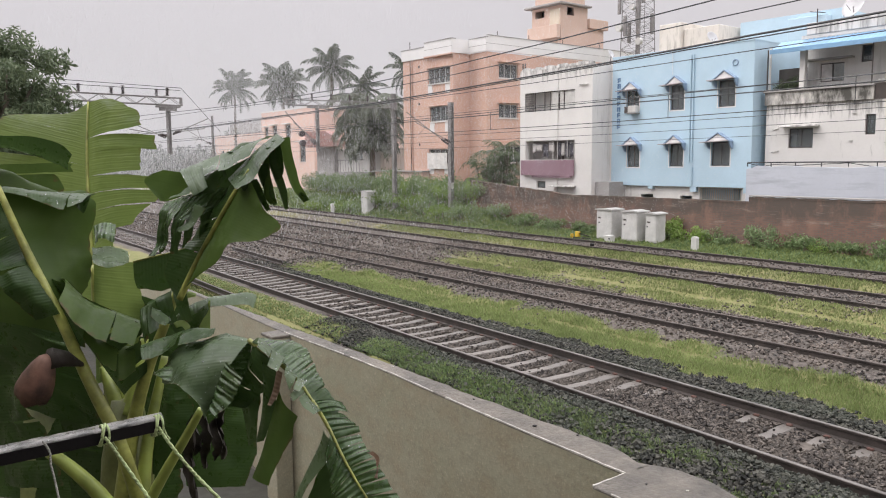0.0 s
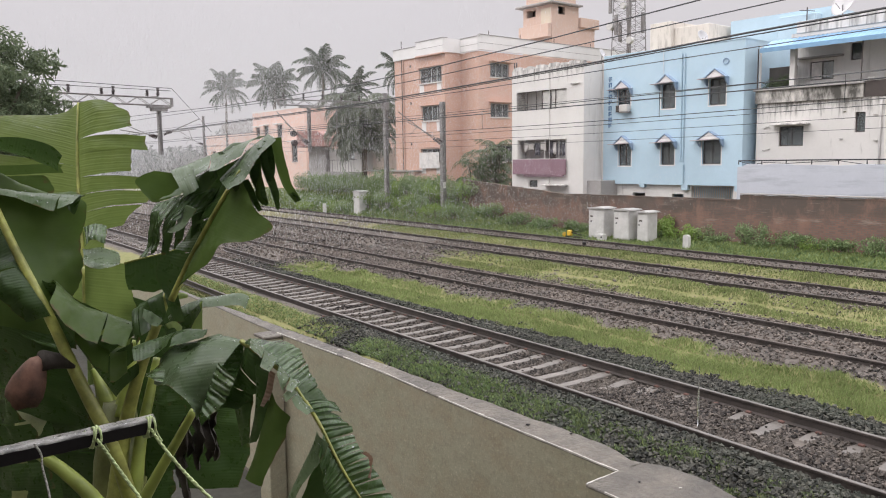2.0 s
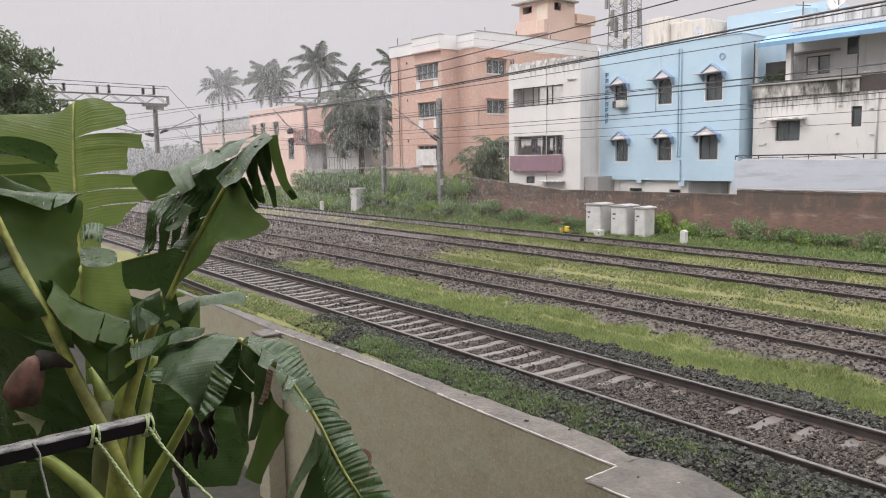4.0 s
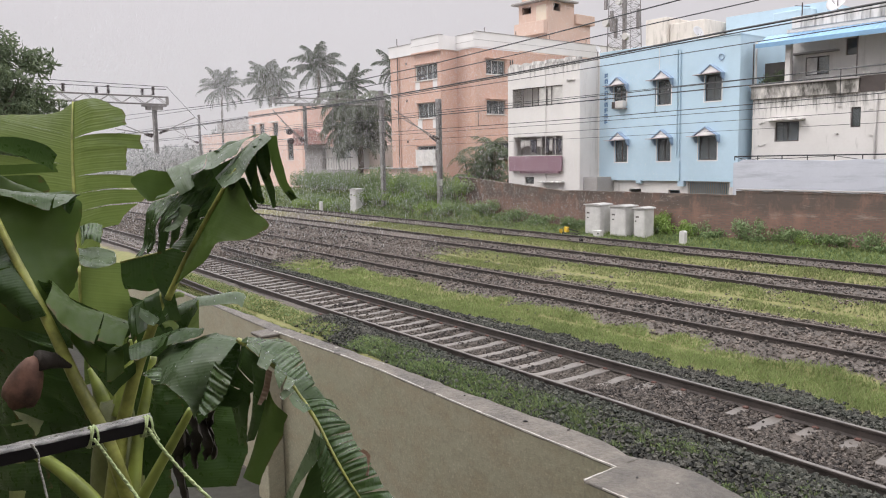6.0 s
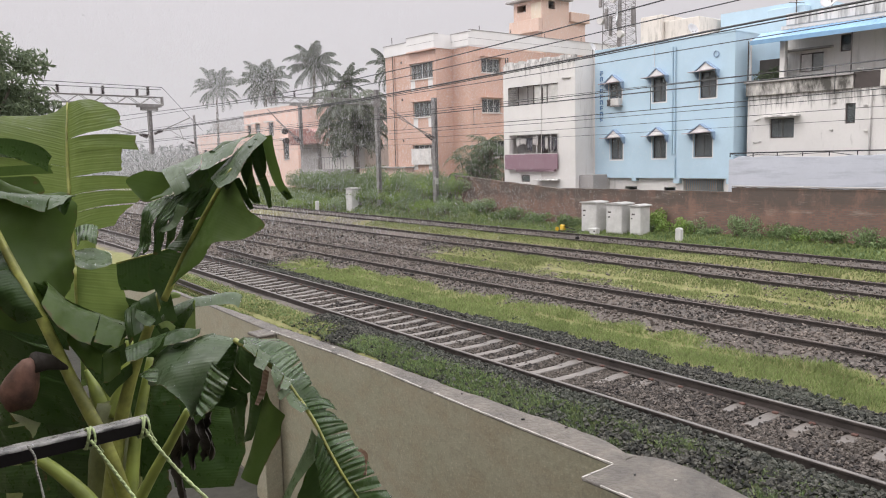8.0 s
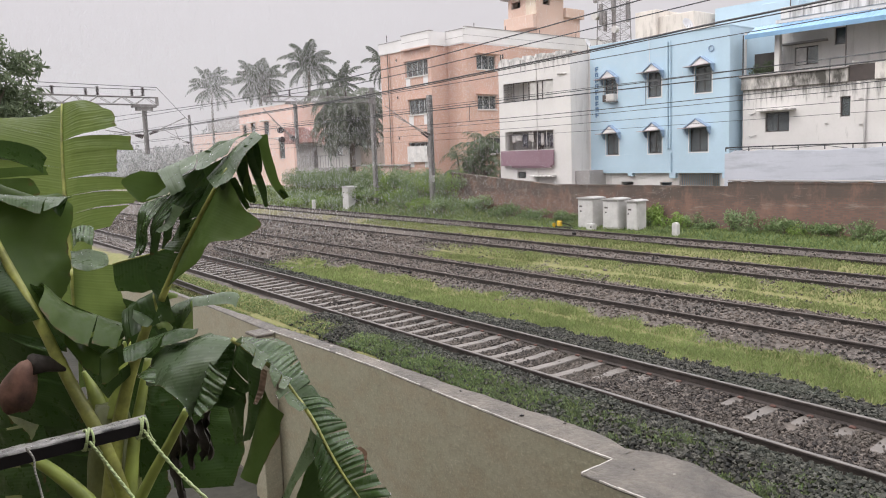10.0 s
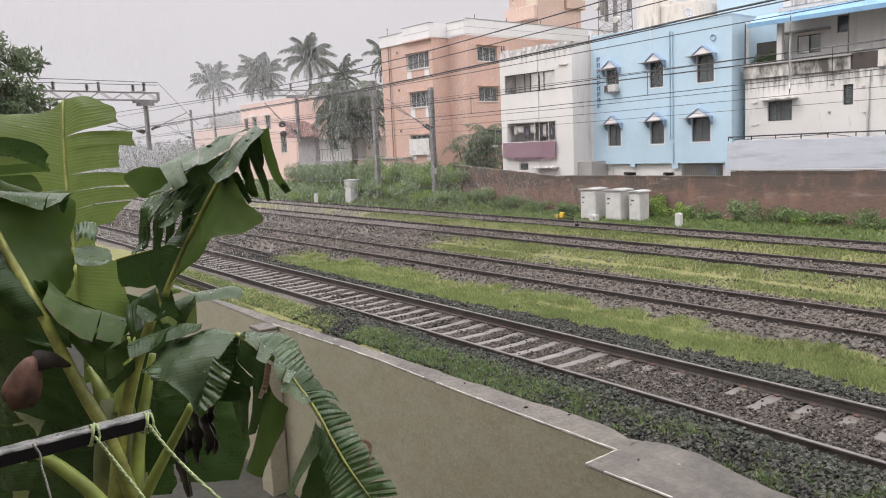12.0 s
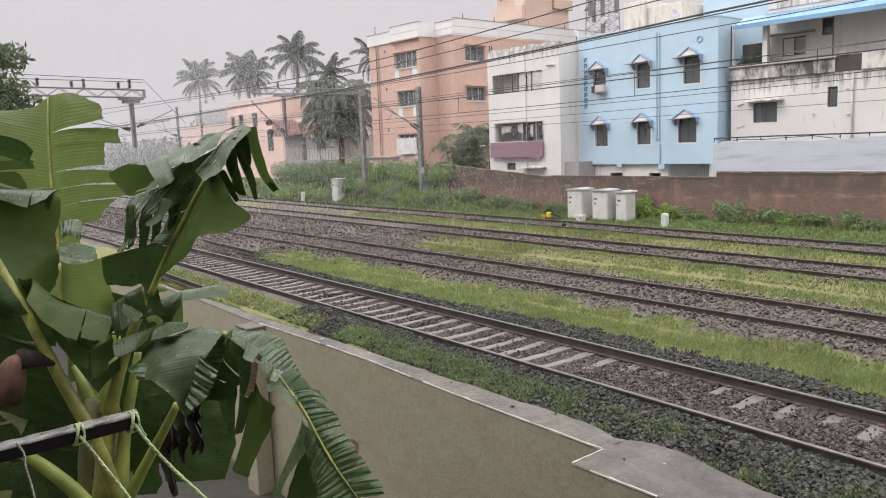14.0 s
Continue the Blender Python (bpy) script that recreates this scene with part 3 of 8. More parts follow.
def build_brick_wall():
    w = thing("wall_brick", "old red brick railway wall, blackened and overgrown", "wall", at_row(0, -2.5), kind="structure")
    rng = random.Random(8)

    def run(x0, x1, z, jit):
        bm = bmesh.new()
        n = int((x1 - x0) / 0.3)
        prev = None
        for i in range(n + 1):
            x = x0 + (x1 - x0) * i / n
            zz = (z(x) if callable(z) else z) + rng.uniform(-jit, jit)
            o = 0.02 * math.sin(x * 1.7)
            row = [bm.verts.new(c) for c in ((x, o, -0.5), (x, o, zz - 0.08), (x, o - 0.02, zz - 0.075), (x, o - 0.02, zz), (x, o + 0.27, zz), (x, o + 0.25, -0.5))]
            if prev:
                for a in range(5):
                    bm.faces.new((prev[a], prev[a + 1], row[a + 1], row[a]))
            else:
                bm.faces.new(row)
            prev = row
        bm.faces.new(prev[::-1])
        return bm

    part("stretch", run(-0.2, 30.0, 2.07, 0.02), M["brick"], w)
    part("stretch", run(-10.4, -0.2, 1.87, 0.015), M["brick"], w)
    part("stretch", run(-19.3, -10.4, lambda x: 1.82 + 0.083 * (-10.4 - x), 0.02), M["brick"], w)
    part("coping", boxes((-0.2, 30.0, -0.03, 0.28, 2.09, 2.15), bev=0.01), M["grey_wall"], w, "blackened cement coping")


build_brick_wall()


def window(parent, x, z, w, h, y=0.0, cols=2, rows=1, frame="frame", sill=True, bars=False, depth=0.1, label=""):
    """A window set in its opening: frame, panes of glass, a sill."""
    f = 0.045
    lights = []
    for i in range(cols):
        a, b = x + w * i / cols + (f if i == 0 else 0.02), x + w * (i + 1) / cols - (f if i == cols - 1 else 0.02)
        lights.append((a, b, z + f, z + h - f))
    win = part("window", panel(x, x + w, z, z + h, lights, 0.05, y + depth), M[frame], parent, label)
    for i in range(cols):
        a, b = x + f + (w - 2 * f) * i / cols, x + f + (w - 2 * f) * (i + 1) / cols
        pane = part("pane", boxes((a + 0.006, b - 0.006, y + depth + 0.02, y + depth + 0.026, z + f, z + h - f)), M["glass"], win)
        pane.visible_shadow = False
    if sill:
        part("sill", boxes((x - 0.06, x + w + 0.06, y - 0.07, y + depth - 0.002, z - 0.07, z - 0.005), bev=0.008), M["white"], win)
    if bars:
        bm = bmesh.new()
        for i in range(1, 7):
            c = x + w * i / 7
            tube(bm, [(c, y + 0.03, z), (c, y + 0.03, z + h)], 0.009, 5)
        part("grille", bm, M["frame"], win)
    return win


def slab(parent, name, mat, *rows, bev=0.01, label=""):
    return part(name, boxes(*rows, bev=bev), M[mat], parent, label)


def shell(parent, x0, x1, y0, y1, z0, z1, mat, front=(), right=(), thick=0.23):
    """Four walls with holes in the front and the right-hand wall, a roof slab and inner floors."""
    part("wall", panel(x0, x1, z0, z1, front, thick, y0), M[mat], parent)
    side = panel(y0 + thick, y1, z0, z1, right, thick)
    part("wall", side, M[mat], parent, m=Matrix(((0, -1, 0, x1), (1, 0, 0, 0), (0, 0, 1, 0), (0, 0, 0, 1))))
    part("wall", panel(y0 + thick, y1, z0, z1, (), thick), M[mat], parent, m=Matrix(((0, -1, 0, x0 + thick), (1, 0, 0, 0), (0, 0, 1, 0), (0, 0, 0, 1))))
    part("wall", panel(x0 + thick, x1 - thick, z0, z1, (), thick, y1 - thick), M[mat], parent)
    part("roof", boxes((x0 + thick, x1 - thick, y0 + thick, y1 - thick, z1 - 0.45, z1 - 0.3)), M["grey_wall"], parent)
    # added dark sheet, so the windows look into painted dimness
    part("room", boxes((x0 + thick + 0.01, x1 - thick - 0.01, y0 + 2.6, y0 + 2.7, z0, z1 - 0.46)), M["dark_room"], parent, "added dark sheet painting the dim interior")


def gable_hood(parent, x, z, w):
    """A small gabled hood over a window: two sloping slabs, a white gable, hanging side cheeks."""
    hw, rise, out = w / 2 + 0.15, 0.42, 0.34
    c = x + w / 2
    bm = bmesh.new()
    t = 0.055
    prism(bm, ((c - hw, z), (c, z + rise), (c + hw, z), (c + hw, z + t), (c, z + rise + t), (c - hw, z + t)), -out, -0.001)
    hood = part("window_hood", bm, M["blue_trim"], parent, "gabled grey-blue hood with white gable")
    bm = bmesh.new()
    prism(bm, ((c - hw + 0.1, z + 0.03), (c, z + rise - 0.02), (c + hw - 0.1, z + 0.03)), -out + 0.06, -out + 0.12)
    part("gable", bm, M["white_band"], hood, "white triangular gable")
    for s in (-1, 1):
        xx = c + s * (hw - 0.05)
        bm = bmesh.new()
        a = [(-out + 0.02, z + 0.05), (-out + 0.06, z - 0.08), (-0.14, z - 0.26), (-0.002, z - 0.34), (-0.002, z + 0.05)]
        va = [bm.verts.new((xx - 0.035, y, q)) for y, q in a]
        vb = [bm.verts.new((xx + 0.035, y, q)) for y, q in a]
        bm.faces.new(va)
        bm.faces.new(vb[::-1])
        for i in range(5):
            bm.faces.new((va[i], vb[i], vb[(i + 1) % 5], va[(i + 1) % 5]))
        part("cheek", bm, M["blue_trim"], hood)
    bm = bmesh.new()
    prism(bm, ((c - hw - 0.25, z - 0.02), (c + hw - 0.05, z + 0.035), (c + hw - 0.05, z + 0.07), (c - hw - 0.25, z + 0.015)), -out - 0.14, -0.002)
    part("rain_sheet", bm, M["tin"], hood, "faded pinkish tin rain sheet")
    return hood


def build_blue_house():
    h = thing("house", "pale blue two-storey house with gabled window hoods over a white base", "house", at_row(-10.02, 0), group="houses behind the wall")
    W = 8.42
    wins = [(0.97, 6.42, 0.86, 1.06), (3.79, 6.30, 0.84, 1.26), (6.56, 6.31, 0.92, 1.28),
            (1.07, 3.36, 0.84, 1.17), (3.81, 3.39, 0.84, 1.16), (6.26, 3.42, 1.04, 1.18)]
    shell(h, 0, W, 0, 9.0, 2.53, 9.32, "blue", [(x, x + w, z, z + hh) for x, z, w, hh in wins])
    part("floor", boxes((0.0, W, 0.02, 9.0, 2.38, 2.53)), M["blue"], h)
    for i, (x, z, w, hh) in enumerate(wins):
        window(h, x, z, w, hh, cols=2, sill=False, depth=0.12, label="dark brown casement window")
        multi("surround", ((x - 0.05, x - 0.001, -0.012, 0.05, z - 0.05, z + hh), (x + w + 0.001, x + w + 0.05, -0.012, 0.05, z - 0.05, z + hh),
                               (x - 0.05, x + w + 0.05, -0.012, 0.05, z - 0.06, z - 0.002)), M["white_band"], h)
        gable_hood(h, x, z + hh, w)
    # recessed white base with corbels and a grille
    base = panel(0.35, W - 0.25, 0.0, 2.38, [(1.9, 2.7, 1.0, 1.9), (4.4, 5.1, 1.0, 1.88), (5.55, 7.85, 1.3, 2.3)], 0.2, 0.22)
    part("base_wall", base, M["white"], h, "white ground-floor wall")
    part("base_wall", boxes((W - 0.45, W - 0.25, 0.425, 9.0, 0, 2.38)), M["white"], h)
    part("base_wall", boxes((0.35, 0.55, 0.425, 9.0, 0, 2.38)), M["white"], h)
    multi("beam", ((0.0, W, 0.0, 0.25, 2.36, 2.529), (0.0, 0.35, 0, 0.3, 2.2, 2.36), (2.5, 2.8, 0, 0.3, 2.2, 2.36), (5.1, 5.45, 0, 0.3, 2.1, 2.36), (W - 0.35, W, 0, 0.3, 2.1, 2.36)), M["blue"], h)
    bm = bmesh.new()
    for i in range(20):
        tube(bm, [(5.58 + i * 0.118, 0.19, 1.3), (5.58 + i * 0.118, 0.19, 2.31)], 0.02, 5)
    box(bm, 5.5, 7.9, 0.17, 0.21, 2.3, 2.345)
    part("grille", bm, M["frame_light"], h, "pale metal window grille")
    # pipes, vent ring, cornice
    for x, z0, z1 in ((5.02, 3.6, 9.0), (5.17, 3.6, 9.0), (5.2, 2.4, 3.4)):
        part("pipe", tubes(([(x, -0.06, z0), (x, -0.06, z1)], 0.045)), M["blue"], h, "thin wall pipe")
    ring = bmesh.new()
    pts = [(7.45 + 0.14 * math.cos(a), -0.03, 8.38 + 0.14 * math.sin(a)) for a in np.linspace(0, 2 * math.pi, 15)]
    tube(ring, pts, 0.025, 6, False)
    part("vent_ring", ring, M["blue_trim"], h)
    multi("parapet", ((-0.02, W + 0.02, -0.025, 0.235, 9.32, 9.39), (W - 0.23, W + 0.02, 0.235, 9.0, 9.32, 9.39)), M["blue"], h, bev=0.008)
    # sign of nine upright characters as plain bars
    bm = bmesh.new()
    for i in range(9):
        z = 8.22 - i * 0.315
        box(bm, 0.36, 0.43, -0.03, 0.005, z - 0.24, z)
        box(bm, 0.43, 0.56, -0.03, 0.005, z - 0.07, z)
        if i % 2:
            box(bm, 0.50, 0.56, -0.03, 0.005, z - 0.24, z - 0.07)
        else:
            box(bm, 0.43, 0.56, -0.03, 0.005, z - 0.17, z - 0.115)
    part("sign", bm, M["sign_blue"], h, "upright sign in dark blue bars")
    # air conditioner under the first window
    ac = part("air_conditioner", boxes((1.32, 1.85, -0.34, -0.02, 6.28, 6.66), bev=0.02), M["cabinet"], h, "white air conditioner unit")
    part("fan_grille", boxes((1.36, 1.6, -0.35, -0.339, 6.32, 6.62)), M["frame_light"], ac)
    part("bracket", boxes((1.3, 1.9, -0.36, 0.0, 6.22, 6.275)), M["mast"], ac)
    part("shutter_box", boxes((0.92, 1.3, -0.12, 0.0, 6.28, 6.64), bev=0.01), M["frame"], h)
    part("cable", tubes(([(3.9, -0.03, 9.4), (3.92, -0.05, 8.9), (3.95, -0.05, 8.1)], 0.014), n=5), M["white_band"], h)


def build_white_house():
    h = thing("house", "white apartment house with recessed balconies and a mauve parapet", "house", at_row(-15.74, -1.5), group="houses behind the wall")
    W = 5.56
    up, lo = (0.40, 4.3, 6.62, 7.72), (0.45, 4.32, 3.77, 4.92)
    small = (1.40, 2.12, 2.14, 2.54)
    part("wall", panel(0, W, 0, 9.0, [up, lo, small], 0.23), M["white_runs"], h)
    # bay: a shallow step forward over the left part
    part("bay_wall", panel(0, 3.05, 0, 9.0, [(0.40, 3.049, 6.62, 7.72), (0.45, 3.049, 3.77, 4.92), small], 0.05, -0.055), M["white_runs"], h)
    for x0, x1, y0, y1 in ((0, 0.23, 0.235, 10), (W - 0.23, W, 0.235, 1.55), (W - 0.05, W + 0.18, 1.55, 10), (0.23, W - 0.25, 9.8, 10)):
        part("wall", boxes((x0, x1, y0, y1, 0, 9.0)), M["white"], h)
    part("roof", boxes((0.23, W - 0.23, 0.235, 9.8, 8.5, 8.65)), M["grey_wall"], h)
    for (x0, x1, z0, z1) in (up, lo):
        # lower back wall greyer than the upper: recess shade put in its colour
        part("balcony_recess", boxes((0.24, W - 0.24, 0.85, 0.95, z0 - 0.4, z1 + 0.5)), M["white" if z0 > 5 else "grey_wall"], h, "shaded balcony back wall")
        part("balcony_floor", boxes((0.24, W - 0.24, 0.24, 0.84, z0 - 0.4, z0 - 0.3)), M["white"], h)
        part("balcony_ceiling", boxes((0.24, W - 0.24, 0.24, 0.84, z1 + 0.1, z1 + 0.2)), M["white"], h)
        part("doorway", boxes((2.2, 2.75, 0.82, 0.85, z0 - 0.3, z1 - 0.1)), M["frame"], h, "dark balcony door and window")
    # upper opening: frame and slim grille
    bm = bmesh.new()
    x0, x1, z0, z1 = up
    for i in range(23):
        if i < 8:
            tube(bm, [(x0 + i * 0.1, -0.02, z0), (x0 + i * 0.1, -0.02, z1 - 0.06)], 0.008, 5)
    for z in np.linspace(z0 + 0.12, z1 - 0.1, 8):
        tube(bm, [(x0, -0.025, z), (x0 + 0.75, -0.025, z)], 0.007, 5)
    for c in (x0 + 0.78, x0 + 1.55, x0 + 2.0, x0 + 2.65, x0 + 3.05):
        box(bm, c, c + 0.035, 0.0, 0.04, z0, z1)
    box(bm, x0, x1, 0.0, 0.05, z1 - 0.05, z1 - 0.005)
    part("balcony_grille", bm, M["frame"], h)
    multi("roller_blind", ((x0 + 2.08, x0 + 2.62, 0.06, 0.09, z0 + 0.02, z1 - 0.06), (x0 + 2.72, x1 - 0.02, 0.06, 0.09, z0 + 0.02, z1 - 0.06)), M["frame_light"], h, "grey roller blinds")
    # lower opening: mauve parapet, washing, rails
    bm = bmesh.new()
    ends = [[bm.verts.new((x, y, z)) for x, y in ((0.33, -0.06), (0.33, -0.34), (3.5, -0.34), (4.36, -0.2), (4.36, -0.06))] for z in (2.88, 3.768)]
    bm.faces.new(ends[0])
    bm.faces.new(ends[1][::-1])
    for i in range(5):
        bm.faces.new((ends[0][i], ends[0][(i + 1) % 5], ends[1][(i + 1) % 5], ends[1][i]))
    bmesh.ops.bevel(bm, geom=bm.edges[:], offset=0.012, segments=1, affect="EDGES")
    part("balcony_parapet", bm, M["mauve"], h, "mauve painted balcony front")
    part("balcony_slab", boxes((1.2, 4.2, -0.28, -0.06, 2.76, 2.875)), M["mauve"], h)
    bm = bmesh.new()
    x0, x1, z0, z1 = lo
    for c in (x0 + 0.03, x0 + 2.2, x0 + 3.3, x1 - 0.05):
        box(bm, c, c + 0.03, -0.03, 0.0, z0, z1)
    box(bm, x0, x1, -0.035, 0.005, z1 - 0.035, z1 - 0.003)
    box(bm, x0, x1, -0.035, 0.005, z0 + 0.001, z0 + 0.03)
    part("balcony_frame", bm, M["frame_light"], h)
    rng = random.Random(12)
    for i, (x, w, hh, mat) in enumerate(((0.75, 0.28, 0.5, "cloth"), (1.05, 0.5, 0.38, "cloth"), (1.62, 0.42, 0.75, "cloth_dark"), (2.1, 0.4, 0.5, "cloth"),
                                         (2.75, 0.3, 0.8, "cloth_dark"), (3.1, 0.22, 0.7, "cloth"), (3.4, 0.3, 0.85, "cloth_dark"), (3.75, 0.3, 0.75, "cloth_dark"))):
        bm = bmesh.new()
        top = lo[3] - 0.12 - rng.uniform(0, 0.12)
        prev = None
        for j in range(7):
            xx = x + w * j / 6
            row = [bm.verts.new((xx, 0.25 + 0.04 * math.sin(j * 1.9 + i) * k, top - hh * k * (1 + 0.06 * math.sin(j + i)))) for k in (0, 0.35, 0.7, 1.0)]
            if prev:
                for a in range(3):
                    bm.faces.new((prev[a], prev[a + 1], row[a + 1], row[a]))
            prev = row
        c = part("washing", bm, M[mat], h, "washing hung on the balcony", smooth=True)
        so = c.modifiers.new("thick", "SOLIDIFY")
        so.thickness = 0.01
    window(h, small[0], small[2], 0.72, 0.4, y=-0.05, cols=1, sill=False)
    part("sunshade", boxes((2.75, 4.45, -0.45, -0.002, 2.24, 2.32), bev=0.01), M["white_stained"], h, "thin cement sunshade")
    # weathered parapet with an uneven top
    bm = bmesh.new()
    rng = random.Random(4)
    top = []
    x = W
    while x > 0.3:
        w = rng.uniform(0.15, 0.45)
        z = 9.16 + rng.uniform(-0.05, 0.06)
        top += [(x, z), (max(0.0, x - w * 0.96), z)]
        x -= w
    prism(bm, [(0.0, 9.0), (W, 9.0)] + top, -0.02, 0.2)
    part("parapet", bm, M["white_stained"], h, "rain-stained parapet")
    for a in (0.12, 0.3):
        part("iron_stub", boxes((a, a + 0.06, 0.0, 0.06, 9.1, 9.5)), M["frame"], h)
    part("ledge", boxes((W - 0.9, W - 0.3, -0.1, 0.0, 7.9, 7.95)), M["white_stained"], h)
    part("lean_to", boxes((W - 0.05, W + 1.0, 0.3, 3.0, 0, 2.55)), M["grey_wall"], h, "grey lean-to between the houses")


def build_orange_house():
    h = thing("house", "three-storey orange apartment house with a white parapet band", "house", at_row(-30.53, 0.5), group="houses behind the wall")
    B = 6.0                                     # bay width
    W = 7.83                                    # main front ends here
    bay_w = [(3.06, 5.62, 9.32, 10.42), (3.28, 5.55, 6.61, 7.69), (3.16, 5.46, 3.57, 4.61)]
    part("bay_wall", panel(0, B, 1.0, 11.3, bay_w, 0.23, 0), M["orange"], h)
    part("bay_wall", boxes((0, 0.23, 0.235, 18, 1.0, 11.3)), M["orange"], h)
    part("bay_wall", panel(0.235, 1.5, 1.0, 11.3, (), 0.23), M["orange"], h, m=Matrix(((0, -1, 0, B), (1, 0, 0, 0), (0, 0, 1, 0), (0, 0, 0, 1))))
    part("main_wall", panel(B, W, 1.0, 11.3, (), 0.23, 1.5), M["orange"], h)
    side = [(2.65, 4.5, 9.58, 10.58), (2.65, 4.5, 6.78, 7.76), (2.65, 5.0, 3.6, 4.8)]
    part("side_wall", panel(1.735, 18, 1.0, 11.3, side, 0.23), M["orange"], h, m=Matrix(((0, -1, 0, W), (1, 0, 0, 0), (0, 0, 1, 0), (0, 0, 0, 1))))
    part("back_wall", boxes((0.235, W - 0.235, 17.8, 18, 1, 11.3)), M["orange"], h)
    part("room", boxes((0.24, W - 0.24, 5.5, 5.6, 1, 11.2)), M["dark_room"], h, "added dark sheet painting the dim interior")
    part("roof", boxes((0.24, W - 0.24, 1.74, 17.7, 11.1, 11.29)), M["grey_wall"], h)
    for z in (5.4, 8.4):
        multi("floor", ((0.24, W - 0.24, 1.75, 13.7, z, z + 0.15), (0.24, B - 0.24, 0.24, 1.75, z, z + 0.15)), M["grey_wall"], h)
    # white parapet band, stepping with the fronts, and its thin dark cap
    t = 0.18
    multi("parapet", ((-0.05, 2.95, -0.1, t, 11.25, 12.02), (2.95, B + 0.08, -0.22, t, 11.3, 12.26), (B - 0.1, B + 0.08, t, 1.35, 11.3, 12.26),
                          (B + 0.08, W + 0.1, 1.36, 1.36 + t, 11.35, 12.26), (W - 0.08, W + 0.1, 1.36 + t, 18, 11.4, 12.4), (-0.05, t, t, 14, 11.25, 12.02)), M["white_band"], h, "white parapet band")
    multi("parapet_cap", ((-0.08, 2.92, -0.13, t, 12.02, 12.07), (2.92, B + 0.11, -0.25, t, 12.262, 12.31), (B + 0.08, W + 0.13, 1.33, 1.36 + t, 12.262, 12.31),
                              (W - 0.1, W + 0.13, 1.36 + t, 18, 12.402, 12.45)), M["grey_wall"], h, "grey parapet cap")
    multi("parapet_groove", ((2.94, B + 0.09, -0.226, -0.2, 11.74, 11.77), (B + 0.08, W + 0.106, 1.352, 1.37, 11.74, 11.77), (W + 0.08, W + 0.107, 1.37, 18, 11.85, 11.88)), M["grey_wall"], h)
    part("cornice", boxes((2.9, B + 0.1, -0.26, 0.0, 11.2, 11.298), bev=0.01), M["orange"], h)
    for (x0, x1, z0, z1) in bay_w:
        window(h, x0, z0, x1 - x0, z1 - z0, cols=4, rows=1, frame="frame_light", sill=True, bars=True, label="wide barred window")
        part("sunshade", boxes((x0 - 0.12, x1 + 0.08, -0.16, -0.002, z1 + 0.02, z1 + 0.08), bev=0.01), M["orange"], h)
        for xx in (x0 + 0.02, x1 - 0.52):
            part("white_panel", boxes((xx, xx + 0.5, -0.02, 0.0, z0 - 0.75, z0 - 0.09)), M["white_band"], h, "white panel under the window")
    part("rain_curtain", boxes((bay_w[2][0], bay_w[2][1], -0.2, -0.17, 3.2, 4.35)), M["cloth"], h, "pale plastic rain curtain")
    rot = Matrix(((0, -1, 0, W), (1, 0, 0, 0), (0, 0, 1, 0), (0, 0, 0, 1)))
    for (y0, y1, z0, z1) in side:
        w = window(h, y0, z0, y1 - y0, z1 - z0, y=0.0, cols=3, frame="frame_light", label="window with open pale shutters")
        w.matrix_basis = rot
        s = part("sunshade", boxes((y0 - 0.15, y1 + 0.15, -0.5, -0.002, z1 + 0.03, z1 + 0.12), bev=0.01), M["orange"], h)
        s.matrix_basis = rot
    part("pipe", tubes(([(1.15, -0.07, 1.2), (1.15, -0.07, 11.2)], 0.05)), M["orange"], h)
    part("pipe", tubes(([(1.0, -0.07, 1.2), (1.0, -0.07, 12.6)], 0.03)), M["frame"], h)
    for z in (10.6, 7.9, 4.9):
        part("vent", boxes((1.9, 2.08, -0.01, 0.0, z, z + 0.18)), M["frame"], h)
    # stair tower on the roof
    x0, x1, y0, y1 = 3.4, 6.5, 10.4, 13.5
    part("stair_tower", panel(x0, x1, 11.3, 15.7, [(x0 + 0.35, x0 + 1.35, 14.95, 15.5)], 0.2, y0), M["tower"], h)
    part("stair_tower", panel(y0 + 0.2, y1, 11.3, 15.7, [(y0 + 0.7, y0 + 1.5, 15.0, 15.6)], 0.2), M["tower"], h, m=Matrix(((0, -1, 0, x1), (1, 0, 0, 0), (0, 0, 1, 0), (0, 0, 0, 1))))
    multi("stair_tower", ((x0, x0 + 0.2, y0 + 0.2, y1, 11.3, 15.7), (x0 + 0.2, x1 - 0.2, y1 - 0.2, y1, 11.3, 15.7)), M["tower"], h)
    part("tower_panel", boxes((x0 + 1.95, x0 + 3.0, y0 - 0.04, y0 - 0.002, 14.25, 15.45), bev=0.01), M["cream"], h, "cream recessed panel")
    part("tower_block", boxes((x0 - 0.1, x1 + 0.02, y0 - 0.45, y0 - 0.05, 13.2, 14.2), bev=0.02), M["tower"], h, "jutting box below the tower's windows")
    part("tower_eave", boxes((x0 - 0.45, x1 + 0.4, y0 - 0.5, y1 + 0.1, 15.72, 15.86), bev=0.02), M["grey_wall"], h, "grey stained eave slab")
    part("water_tank", boxes((x0 + 0.2, x1 - 0.1, y0 + 0.1, y1 - 0.2, 15.87, 17.6), bev=0.04), M["tower"], h)
    part("stair_room", boxes((x0 + 0.3, x1 - 0.1, y1 + 0.005, y1 + 2.1, 11.3, 14.2)), M["tower"], h)
    part("balcony", boxes((x0 + 0.3, x1 + 0.15, y1 + 0.12, y1 + 2.4, 14.21, 14.95), bev=0.02), M["tower"], h, "orange roof balcony slab")
